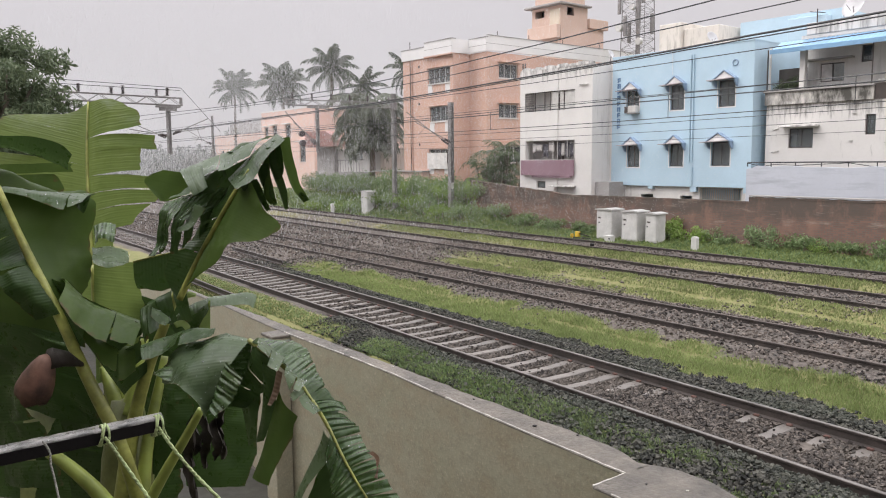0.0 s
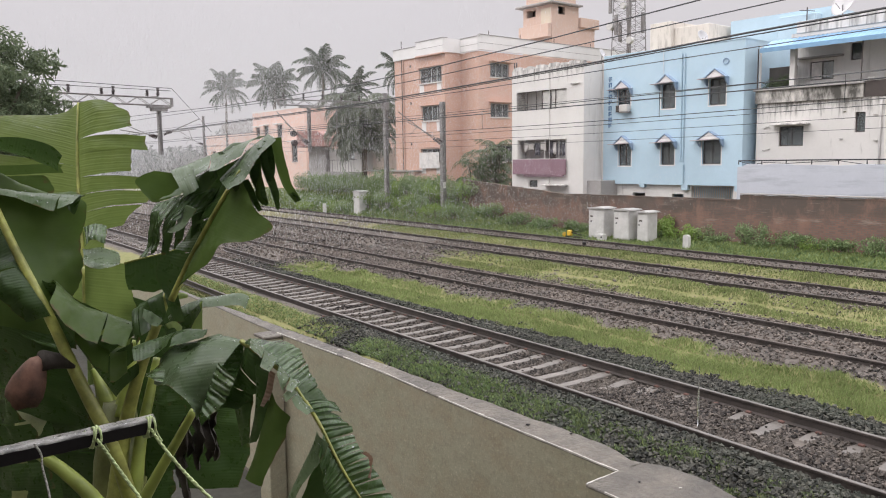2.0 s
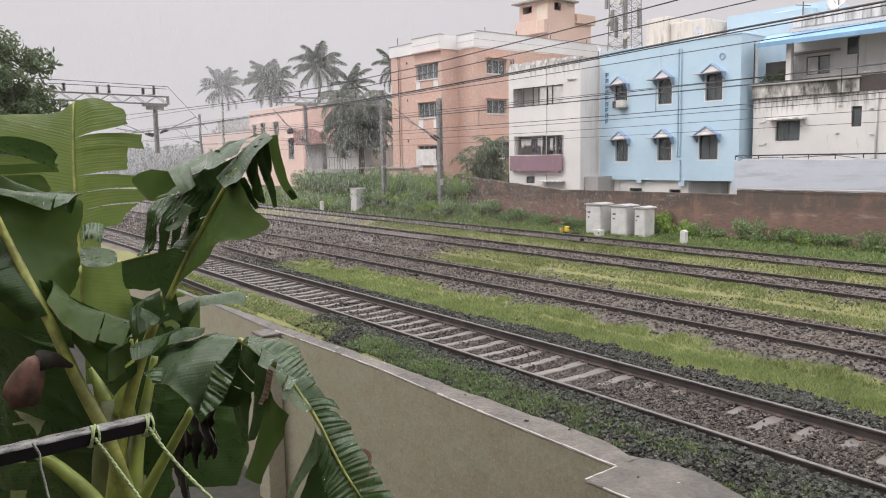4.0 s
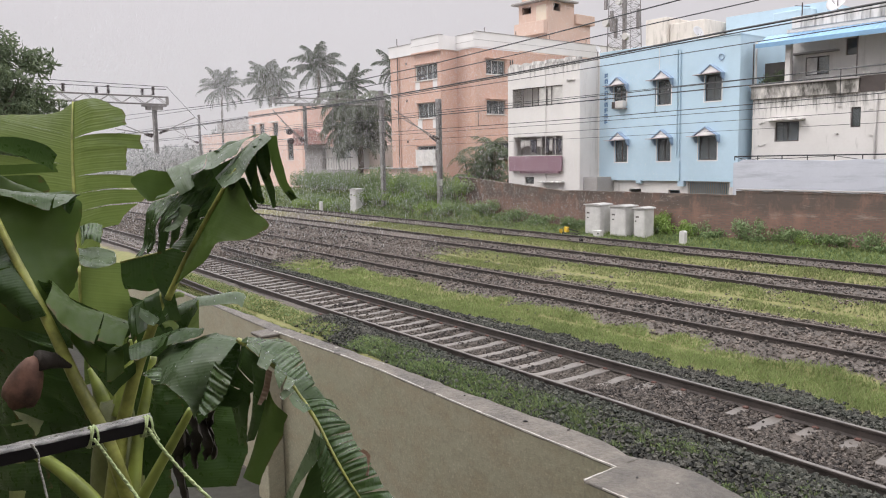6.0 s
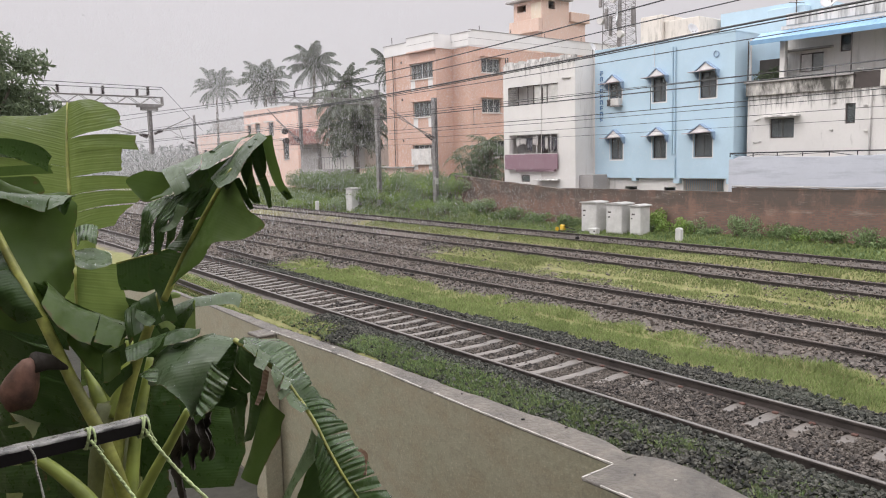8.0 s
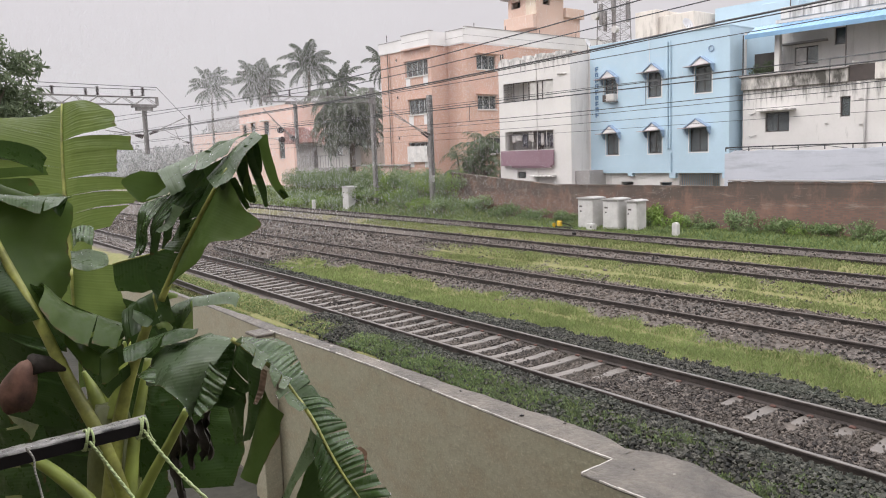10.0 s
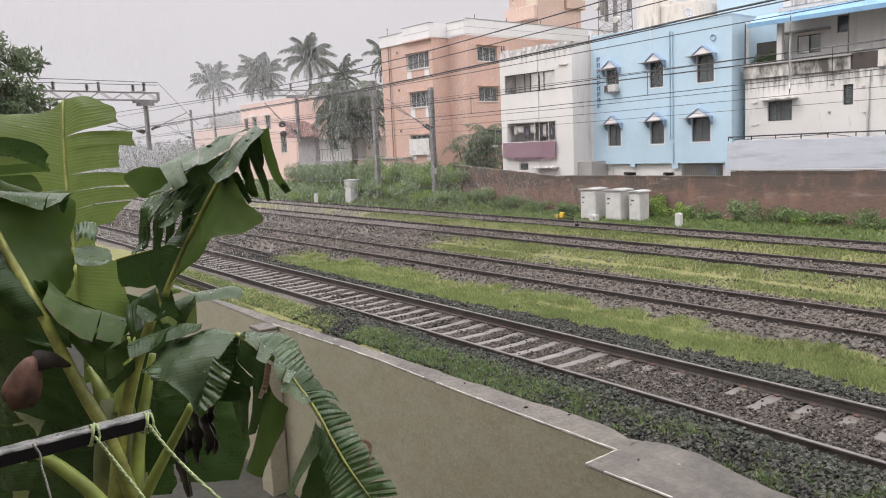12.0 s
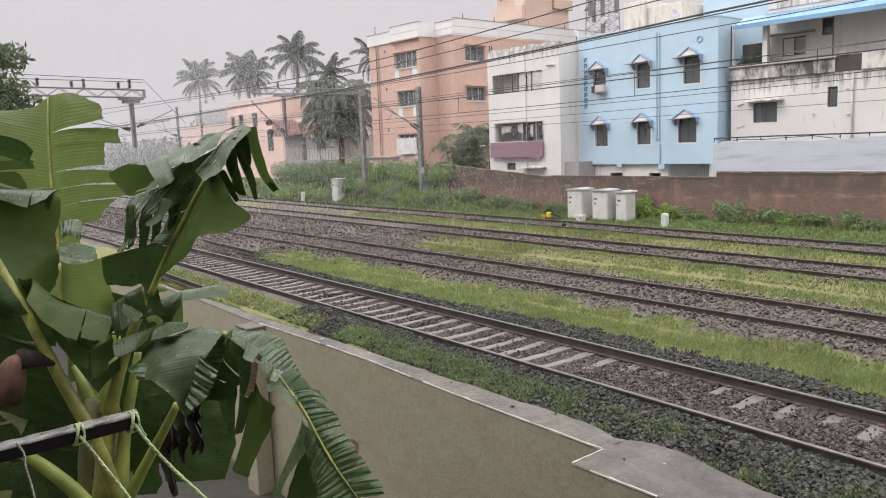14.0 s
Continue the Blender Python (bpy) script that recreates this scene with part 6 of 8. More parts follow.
def build_stones():
    rng = np.random.default_rng(5)
    octa = np.array([(1, 0, 0), (-1, 0, 0), (0, 1, 0), (0, -1, 0), (0, 0, 1), (0, 0, -1)], float)
    tri = np.array([(0, 2, 4), (2, 1, 4), (1, 3, 4), (3, 0, 4), (2, 0, 5), (1, 2, 5), (3, 1, 5), (0, 3, 5)])
    P = []

    def scatter(n, x0, x1, test, size):
        xs = x0 + (x1 - x0) * rng.random(n) ** 1.0
        for x in xs:
            y = test(x)
            if y is None or not in_view(x, y):
                continue
            P.append((x, y, ground_z(x, y), size * rng.uniform(0.6, 1.35)))

    def around(k, half, skip=True):
        def pick(x):
            d = rng.uniform(-half, half)
            if skip and abs(abs(d) - 0.874) < 0.075:
                return None
            y = track_y(k, x) + d
            return y if rng.random() > 1.3 * grass_amount(x, y) else None
        return pick

    def strip(x):
        y = rng.uniform(7.6, track_y(0, x) - 0.97)
        return y if rng.random() > 0.75 * grass_amount(x, y) else None

    def shoulder(x):
        y = track_y(0, x) + rng.uniform(0.97, 3.0)
        return y if rng.random() > 1.6 * grass_amount(x, y) else None

    scatter(30000, -17, 1.0, strip, 0.036)
    scatter(26000, -14, 1.0, shoulder, 0.034)
    scatter(9000, -30, -13, shoulder, 0.045)
    dark = len(P)
    def between(x):
        y = track_y(0, x) + rng.uniform(-0.8, 0.8)
        off = abs((x + 50 + 0.29) % 0.58 - 0.29)
        if off < 0.13 and (x < -9.3 or (x > -6.6 and y > track_y(0, x) + 0.05 + 0.3 * (int((x + 50.29) / 0.58) % 3 == 0))):
            return y if rng.random() < 0.04 else None
        return y

    scatter(30000, -14, 1.0, between, 0.033)
    scatter(9000, -32, -14, between, 0.04)
    brown = len(P)
    scatter(14000, -30, -3, around(1, 2.1), 0.040)
    scatter(6000, -30, -5, around(2, 1.7), 0.042)
    scatter(2500, -34, -8, around(3, 1.4), 0.042)

    def yard(x):
        y = rng.uniform(track_y(0, x) + 1.0, track_y(2, x) - 1.0)
        return y if rng.random() > grass_amount(x, y) else None

    def yard_far(x):
        y = rng.uniform(track_y(1, x) + 1.4, track_y(2, x) - 0.9)
        return y if rng.random() > 1.2 * grass_amount(x, y) else None

    scatter(9000, -32, -4, yard_far, 0.04)
    scatter(15000, -62, -26, yard, 0.06)
    scatter(3000, -62, -30, around(0, 0.8, False), 0.05)
    P2 = np.array(P)
    n = len(P2)
    s = P2[:, 3][:, None, None] * rng.uniform(0.5, 1.4, (n, 6, 1)) * octa[None]
    ang = rng.uniform(0, 6.28, (n, 2))
    c, sn = np.cos(ang[:, 0])[:, None], np.sin(ang[:, 0])[:, None]
    x, y, z = s[..., 0] * c - s[..., 1] * sn, s[..., 0] * sn + s[..., 1] * c, s[..., 2]
    c, sn = np.cos(ang[:, 1])[:, None], np.sin(ang[:, 1])[:, None]
    v = np.stack([x * c + z * sn, y, (-x * sn + z * c) * 0.85], -1) + P2[:, None, :3] + np.array([0, 0, 0.012])
    v[..., 2] += rng.uniform(-0.02, 0.032, (n, 1))

    def stone_mat(name, lo, hi, patch, amount):
        m, nt, b = nodes_of(name)
        geo = nt.nodes.new("ShaderNodeNewGeometry")
        col = blend(nt, ramp(nt, geo.outputs["Random Per Island"], 0.25, 1.0), lo, hi)
        n1 = noise_tex(nt, 0.7, 4)
        col = blend(nt, ramp(nt, n1.outputs["Fac"], 0.42, 0.65, 0, amount), col, patch)
        nt.links.new(col, b.inputs["Base Color"])
        b.inputs["Roughness"].default_value = 0.6
        b.inputs["Specular IOR Level"].default_value = 0.22
        return m

    for a, e, m, label in ((0, dark, stone_mat("wet_black_stone", (0.008, 0.0078, 0.0065), (0.076, 0.072, 0.06), (0.04, 0.05, 0.033), 0.35), "wet dark crushed stone on the ballast shoulders"),
                           (dark, brown, stone_mat("rusty_stone", (0.014, 0.011, 0.010), (0.118, 0.098, 0.085), (0.095, 0.08, 0.066), 0.5), "rust-tinted crushed stone between the rails"),
                           (brown, n, stone_mat("muddy_stone", (0.022, 0.019, 0.017), (0.17, 0.142, 0.125), (0.15, 0.12, 0.10), 0.5), "muddy grey-brown ballast of the farther tracks")):
        f = (tri[None] + (np.arange(e - a) * 6)[:, None, None]).reshape(-1, 3)
        tagged(raw("ballast_stones", v[a:e].reshape(-1, 3), f, m), label, "gravel", kind="stuff")


def build_grass():
    rng = np.random.default_rng(6)
    groups = {"grass": [], "grass_dry": [], "weed": [], "weed_low": []}

    def scatter(n, x0, x1, y0, y1, h, w):
        xs, ys, keep = rng.uniform(x0, x1, n), rng.uniform(0, 1, n), rng.random(n)
        for x, u, k in zip(xs, ys, keep):
            a = y0(x) if callable(y0) else y0
            b = y1(x) if callable(y1) else y1
            y = a + (b - a) * u
            if not in_view(x, y):
                continue
            g = grass_amount(x, y)
            if k > g:
                continue
            q = rng.random()
            if y < track_y(0, x) - 1 and x > -15.2:
                kind = "weed_low" if q < (0.3 if x < -9.5 else 0.55 if x < -8 else 0.75) else "weed" if q < 0.86 else "grass"
            elif y < track_y(0, x):
                kind = "grass_dry" if q < 0.5 else "weed" if q < 0.75 else "grass"
            elif y > track_y(3, x):
                kind = "weed" if q < 0.4 else "grass"
            elif track_y(1, x) < y < track_y(2, x):
                kind = "grass_dry" if q < 0.6 else "grass"
            elif y > track_y(2, x):
                kind = "grass" if q < 0.35 else "grass_dry"
            else:
                kind = "grass" if q < 0.8 else "grass_dry"
            groups[kind].append((x, y, ground_z(x, y), h * (0.5 + 0.9 * g * rng.random()), w))

    T = track_y
    scatter(165000, -15.4, 0.5, 7.4, lambda x: T(0, x) - 1.0, 0.11, 0.008)
    scatter(26000, -27, -15.3, 7.0, lambda x: T(0, x) - 1.05, 0.075, 0.012)
    scatter(80000, -16, -1, lambda x: T(0, x) + 1.8, lambda x: T(1, x) - 0.95, 0.10, 0.009)
    scatter(50000, -33, -16, lambda x: T(0, x) + 1.6, lambda x: T(1, x) - 0.95, 0.10, 0.012)
    scatter(60000, -32, -5, lambda x: T(1, x) + 2.2, lambda x: T(2, x) - 0.8, 0.09, 0.014)
    scatter(36000, -40, -6, lambda x: T(2, x) + 1.5, lambda x: T(3, x) - 0.85, 0.10, 0.016)
    scatter(36000, -45, -8, lambda x: T(3, x) + 1.4, lambda x: T(3, x) + 5.2, 0.22, 0.03)
    scatter(14000, -75, -45, lambda x: T(3, x) + 1.4, lambda x: T(3, x) + 5.2, 0.3, 0.06)
    names = {"grass": "bright wet grass between the railway tracks", "grass_dry": "pale yellow-green grass among the ballast", "weed": "green weeds along the brick wall and bank", "weed_low": "low dark weeds among the stones"}
    for kind, rows in groups.items():
        p = np.array(rows)
        n = len(p)
        a = rng.uniform(0, 2 * math.pi, n)
        lean = rng.uniform(0.1, 0.75, n) * p[:, 3]
        la = rng.uniform(0, 2 * math.pi, n)
        wide = p[:, 4] * (2.2 if kind.startswith("weed") else 1.0)
        side = np.stack([np.cos(a) * wide, np.sin(a) * wide, np.zeros(n)], 1)
        base = p[:, :3] - [0, 0, 0.02]
        out = np.stack([np.cos(la) * lean, np.sin(la) * lean, p[:, 3]], 1)
        if kind.startswith("weed"):
            out[:, 2] *= 0.75
            mid = base + out * 0.6
            v = np.stack([base, mid + side, base + out, mid - side], 1).reshape(-1, 3)
        else:
            v = np.stack([base - side, base + side, base + out * [0.45, 0.45, 0.62] + side * 0.7, base + out], 1).reshape(-1, 3)
        i = np.arange(n) * 4
        f = np.concatenate([np.stack([i, i + 1, i + 2], 1), np.stack([i, i + 2, i + 3], 1)])
        tagged(raw("weeds" if kind.startswith("weed") else "grass", v, f, M[kind]), names[kind], "weeds" if kind.startswith("weed") else "grass", kind="stuff")


build_stones()
build_grass()


# ---- the banana plant beside the balcony ----
def leaf_material(name, a, b2, rough, trans, vein=0.5, wet=0.0, pleat=0.25, spec=0.5):
    """Banana leaf: fine side veins that run out from the midrib, yellowing patches, a brown torn edge."""
    m, nt, b = nodes_of(name)
    va = nt.nodes.new("ShaderNodeAttribute")
    va.attribute_name = "along"
    ea = nt.nodes.new("ShaderNodeAttribute")
    ea.attribute_name = "out"
    n1, n2 = noise_tex(nt, 5.0, 5), noise_tex(nt, 38.0, 5)
    wv = nt.nodes.new("ShaderNodeMath")
    wv.operation = "SINE"
    sc = nt.nodes.new("ShaderNodeMath")
    sc.operation = "MULTIPLY_ADD"
    sc.inputs[1].default_value = 620.0
    nt.links.new(va.outputs["Fac"], sc.inputs[0])
    nt.links.new(ramp(nt, n1.outputs["Fac"], 0, 1, 0, 5), sc.inputs[2])
    nt.links.new(sc.outputs[0], wv.inputs[0])
    wide = nt.nodes.new("ShaderNodeMath")
    wide.operation = "SINE"
    sc2 = nt.nodes.new("ShaderNodeMath")
    sc2.operation = "MULTIPLY_ADD"
    nt.links.new(ramp(nt, n1.outputs["Fac"], 0, 1, 0, 9), sc2.inputs[2])
    sc2.inputs[1].default_value = 400.0
    nt.links.new(va.outputs["Fac"], sc2.inputs[0])
    nt.links.new(sc2.outputs[0], wide.inputs[0])
    c = blend(nt, ramp(nt, n1.outputs["Fac"], 0.3, 0.7), a, b2)
    c = blend(nt, ramp(nt, wv.outputs[0], -1, 1, 0, 0.3 * min(1, vein)), c, tuple(x * 0.62 for x in a))
    c = blend(nt, ramp(nt, wide.outputs[0], 0.6, 1, 0, 0.16 * pleat), c, tuple(min(1, x * 1.5) for x in b2))
    c = blend(nt, ramp(nt, n2.outputs["Fac"], 0.63, 0.72, 0, 0.35), c, tuple(x * 0.6 for x in a))
    edge = nt.nodes.new("ShaderNodeMath")
    edge.operation = "MULTIPLY_ADD"
    edge.inputs[1].default_value = 0.3
    nt.links.new(n2.outputs["Fac"], edge.inputs[0])
    nt.links.new(ea.outputs["Fac"], edge.inputs[2])
    c = blend(nt, ramp(nt, edge.outputs[0], 1.13, 1.17, 0, 0.8), c, (0.10, 0.062, 0.028))
    nt.links.new(c, b.inputs["Base Color"])
    nt.links.new(ramp(nt, n2.outputs["Fac"], 0.38, 0.6, rough + 0.14, max(0.14, rough - 0.16)), b.inputs["Roughness"])
    b.inputs["Specular IOR Level"].default_value = spec
    b.inputs["Coat Weight"].default_value = wet
    b.inputs["Coat Roughness"].default_value = 0.18
    hsum = nt.nodes.new("ShaderNodeMath")
    hsum.operation = "ADD"
    nt.links.new(wv.outputs[0], hsum.inputs[0])
    nt.links.new(ramp(nt, wide.outputs[0], -1, 1, -pleat * 3, pleat * 3), hsum.inputs[1])
    bump(nt, b, hsum.outputs[0], vein, 0.0013)
    tr = nt.nodes.new("ShaderNodeBsdfTranslucent")
    nt.links.new(blend(nt, 0.5, c, tuple(min(1, x * 2.0) for x in b2)), tr.inputs["Color"])
    mx = nt.nodes.new("ShaderNodeMixShader")
    mx.inputs[0].default_value = trans
    nt.links.new(b.outputs[0], mx.inputs[1])
    nt.links.new(tr.outputs[0], mx.inputs[2])
    nt.links.new(mx.outputs[0], nt.nodes["Material Output"].inputs["Surface"])
    return m


# one leaf in backlit, mid and shaded tones, light and shade in the colours
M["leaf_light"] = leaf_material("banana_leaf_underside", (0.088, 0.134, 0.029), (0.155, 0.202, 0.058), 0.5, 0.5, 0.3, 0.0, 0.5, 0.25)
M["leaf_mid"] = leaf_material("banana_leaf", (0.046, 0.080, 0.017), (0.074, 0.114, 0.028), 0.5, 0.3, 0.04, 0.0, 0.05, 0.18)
M["leaf_dark"] = leaf_material("banana_leaf_shaded", (0.024, 0.050, 0.012), (0.046, 0.080, 0.022), 0.42, 0.2, 0.2, 0.0, 0.2, 0.25)
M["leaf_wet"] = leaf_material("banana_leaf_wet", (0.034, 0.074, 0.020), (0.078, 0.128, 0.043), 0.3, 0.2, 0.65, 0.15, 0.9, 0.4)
# paler, greyer leaf: sky reflection put into the base colour
M["leaf_sheen"] = leaf_material("banana_leaf_sheen_paint", (0.062, 0.098, 0.044), (0.108, 0.150, 0.076), 0.4, 0.25, 0.12, 0.06, 0.15, 0.3)
M["leaf_dry"] = leaf_material("withered_banana_strip", (0.13, 0.085, 0.05), (0.24, 0.15, 0.11), 0.6, 0.3, 0.5)
M["petiole"] = surface("banana_stalk", (0.32, 0.33, 0.085), 0.42, 0.38, 12, 40, 0.2, 0.003)
M["petiole_bright"] = surface("young_banana_stalk", (0.29, 0.345, 0.075), 0.4, 0.35, 10, 40, 0.2, 0.003)
M["stem"] = surface("banana_stem", (0.16, 0.175, 0.055), 0.5, 0.35, 5, 30, 0.4, 0.006)
M["bud"] = surface("banana_flower", (0.135, 0.066, 0.046), 0.65, 0.5, 14, 40, 0.3, 0.004)
M["dry_leaf"] = surface("withered_leaf", (0.035, 0.026, 0.02), 0.8, 0.4, 8, 40, 0.5, 0.006)


def spline(points, u):
    """Catmull-Rom through points at u, 0 to 1."""
    n = len(points) - 1
    f = min(max(u, 0.0), 1.0) * n
    i = min(int(f), n - 1)
    t = f - i
    p0, p1, p2, p3 = (points[max(0, min(n, i + k))] for k in (-1, 0, 1, 2))
    return 0.5 * ((2 * p1) + (p2 - p0) * t + (2 * p0 - 5 * p1 + 4 * p2 - p3) * t * t + (3 * p1 - p0 - 3 * p2 + p3) * t ** 3)


def banana_leaf(parent, mat, rib, edge, tears=(), midrib=0.0, gap=0.1, bulge=0.05, crumple=0.02, drop=0.0, seed=1):
    """Half a blade between its midrib and its outer edge, torn into strips at the given places along it."""
    rng = random.Random(seed * 7 + 1)
    rib, edge = [Vector(p) for p in rib], [Vector(p) for p in edge]
    length = sum((b - a).length for a, b in zip(rib, rib[1:]))
    wide = max((a - b).length for a, b in zip((rib[0], rib[-1], spline(rib, 0.5)), (edge[0], edge[-1], spline(edge, 0.5))))
    cuts = (0.0, *tears, 1.0)
    vs, fs, along, out = [], [], [], []
    cross = 14 if wide > 0.1 else 8
    for a, b in zip(cuts, cuts[1:]):
        steps = max(4, int((b - a) * max(12, length * 90)))
        uc = (a + b) / 2
        keep, curl, sag = (rng.uniform(0.86, 1.06), rng.uniform(-0.12, 0.12), drop * rng.uniform(0.2, 1.0)) if tears else (1.0, 0.0, 0.0)
        k0 = len(vs)
        for i in range(steps + 1):
            u = a + (b - a) * i / steps
            for j in range(cross + 1):
                v = j / cross
                u2 = uc + (u - uc) * (1 - (gap * v ** 1.5 if tears else 0.0))
                p, w = spline(rib, u2), spline(edge, u2)
                w = w - p
                wl = w.length
                d = spline(rib, min(1, u2 + 0.03)) - spline(rib, max(0, u2 - 0.03))
                nrm = d.cross(w)
                nrm = nrm.normalized() if nrm.length > 1e-7 else Vector((0, 0, 1))
                if nrm.dot(Vector((0.93, -0.3, 0.2))) < 0:
                    nrm = -nrm
                ragged = 1 + (0.05 * noise.noise((u2 * length * 45, seed, 0.5)) + 0.06 * noise.noise((u2 * length * 14, seed, 3.5))) * v * v
                q = p + w * v * keep * ragged
                q += nrm * wl * (bulge * math.sin(math.pi * v) + curl * v * v)
                q.z -= sag * wl * v * v
                fold = noise.noise((q.x * 8 + seed, q.y * 8, q.z * 8)) + 0.4 * noise.noise((q.x * 22, q.y * 22 + seed, q.z * 22))
                pleat = (0.0016 if mat == "leaf_wet" else 0.0006) * math.sin(u2 * length * 260 + 2 * noise.noise((u2 * 6, seed, 1.0)))
                q += nrm * (crumple * fold * min(1.0, wl / 0.08) * min(1.0, v * 1.6) + pleat * min(1.0, v * 3) * min(1.0, wl / 0.06))
                vs.append(q)
                along.append(u2 * length)
                out.append(v)
        for i in range(steps):
            for j in range(cross):
                q = k0 + i * (cross + 1) + j
                fs.append((q, q + 1, q + cross + 2, q + cross + 1))
    leaf = raw("leaf", [tuple(v) for v in vs], fs, M[mat], parent, LEAF_LOOK[mat], smooth=True)
    for name, data in (("along", along), ("out", out)):
        at = leaf.data.attributes.new(name, "FLOAT", "POINT")
        at.data.foreach_set("value", np.array(data, np.float32))
    if mat in ("leaf_wet", "leaf_sheen") and wide > 0.05:
        bm = bmesh.new()
        for _ in range(int(220 * wide)):
            bmesh.ops.create_icosphere(bm, subdivisions=1, radius=rng.uniform(0.0008, 0.0024), matrix=Matrix.Translation(rng.choice(vs) + Vector((0.001, 0, 0.001))))
        tagged(part("clinging_rain", bm, M["droplet"], leaf, "clinging raindrops", smooth=True), kind="stuff")
    if midrib:
        n = 22
        pts = [spline(rib, i / n) + Vector((0.93, -0.3, 0.2)) * midrib * 0.9 for i in range(n + 1)]
        part("midrib", tubes((pts, [midrib * (1 - 0.65 * i / n) for i in range(n + 1)]), n=8), M["petiole"], leaf, "pale yellow-green midrib", smooth=True)
    return leaf


LEAF_LOOK = {"leaf_light": "pale banana leaf blade, backlight in its colour, with torn edge", "leaf_mid": "dark green banana leaf blade", "leaf_dark": "dark banana leaf blade with shade in its colour, torn and wet",
             "leaf_wet": "ribbed banana leaf blade shining with rain", "leaf_sheen": "grey-green upper face of a banana leaf, sky sheen in its colour", "leaf_dry": "withered brown strip of banana leaf"}


def banana_stalk(parent, pts, radii, mat):
    p = [Vector(q) for q in pts]
    n = 14
    line = [spline(p, i / n) for i in range(n + 1)]
    rad = [float(np.interp(i / n * (len(radii) - 1), range(len(radii)), radii)) for i in range(n + 1)]
    part("leaf_stalk", tubes((line, rad), n=9), M[mat], parent, "yellow-green leaf stalk", smooth=True)


plant = thing("banana_plant", "tall banana plant with torn wet green leaves by the balcony", "banana plant")
part("stem", tubes(([(-2.70, 0.60, -0.35), (-2.70, 0.60, 1.2), (-2.72, 0.65, 2.4), (-2.73, 0.68, 2.8), (-2.74, 0.69, 3.0)], (0.13, 0.115, 0.095, 0.085, 0.05)), n=14), M["stem"], plant, "sheathed green stem", smooth=True)
part("stem", tubes(([(-3.3, 0.45, -0.35), (-3.3, 0.45, 2.0), (-3.2, 0.5, 2.9)], (0.12, 0.1, 0.06)), n=12), M["stem"], plant, "sheathed green stem", smooth=True)
banana_leaf(plant, "leaf_light", ((-3.172, 0.700, 3.268), (-3.238, 0.716, 3.458), (-3.302, 0.729, 3.631), (-3.363, 0.745, 3.786), (-3.408, 0.761, 3.922), (-3.471, 0.787, 4.058)), ((-3.131, 0.730, 3.314), (-3.120, 0.775, 3.475), (-3.088, 0.825, 3.604), (-3.038, 0.895, 3.704), (-3.039, 0.908, 3.785), (-3.067, 0.926, 3.892), (-3.164, 0.934, 4.005), (-3.358, 0.856, 4.069)), tears=(0.26, 0.38, 0.47, 0.56, 0.7, 0.78,), midrib=0.0105, gap=0.12, bulge=0.06, crumple=0.016, drop=0.06, seed=1)
banana_leaf(plant, "leaf_light", ((-3.172, 0.700, 3.268), (-3.238, 0.716, 3.458), (-3.302, 0.729, 3.631), (-3.363, 0.745, 3.786), (-3.408, 0.761, 3.922), (-3.471, 0.787, 4.058)), ((-3.524, 0.568, 3.279), (-3.751, 0.466, 3.455), (-3.969, 0.375, 3.617), (-4.087, 0.334, 3.789), (-3.967, 0.439, 3.940), (-3.809, 0.595, 4.009), (-3.540, 0.753, 4.012)), tears=(0.62, 0.8,), gap=0.05, bulge=0.03, crumple=0.012, seed=2)
banana_leaf(plant, "leaf_light", ((-3.091, 0.670, 2.979), (-3.107, 0.681, 3.149), (-3.124, 0.690, 3.319), (-3.136, 0.698, 3.443)), ((-2.954, 0.779, 3.033), (-2.952, 0.805, 3.159), (-2.959, 0.823, 3.305), (-2.981, 0.820, 3.441)), bulge=0.05, crumple=0.015, seed=3)
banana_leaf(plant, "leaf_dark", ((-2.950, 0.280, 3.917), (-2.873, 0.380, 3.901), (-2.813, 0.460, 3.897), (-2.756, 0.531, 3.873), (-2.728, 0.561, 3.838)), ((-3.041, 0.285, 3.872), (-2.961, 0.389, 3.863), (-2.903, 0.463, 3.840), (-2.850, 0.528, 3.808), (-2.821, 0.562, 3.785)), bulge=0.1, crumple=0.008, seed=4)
banana_leaf(plant, "leaf_mid", ((-3.284, 0.269, 3.550), (-3.290, 0.288, 3.691), (-3.281, 0.320, 3.800)), ((-2.915, 0.627, 3.554), (-2.935, 0.629, 3.701), (-2.973, 0.599, 3.811)), tears=(0.8,), bulge=0.05, crumple=0.02, seed=5)
banana_leaf(plant, "leaf_mid", ((-2.603, 0.468, 3.349), (-2.675, 0.440, 3.446), (-2.761, 0.412, 3.547), (-2.831, 0.387, 3.640), (-2.923, 0.367, 3.738), (-3.045, 0.343, 3.850)), ((-2.778, 0.562, 3.310), (-2.771, 0.591, 3.415), (-2.775, 0.612, 3.546), (-2.785, 0.626, 3.692), (-2.847, 0.548, 3.719), (-2.951, 0.414, 3.745)), bulge=0.06, crumple=0.02, seed=6)
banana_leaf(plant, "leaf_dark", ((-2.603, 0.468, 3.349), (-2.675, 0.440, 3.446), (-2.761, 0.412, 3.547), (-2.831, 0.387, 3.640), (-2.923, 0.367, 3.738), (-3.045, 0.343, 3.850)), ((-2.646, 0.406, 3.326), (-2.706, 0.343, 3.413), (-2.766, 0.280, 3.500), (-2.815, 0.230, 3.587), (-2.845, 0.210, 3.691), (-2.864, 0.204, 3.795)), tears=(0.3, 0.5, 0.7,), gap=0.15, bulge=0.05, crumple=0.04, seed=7)
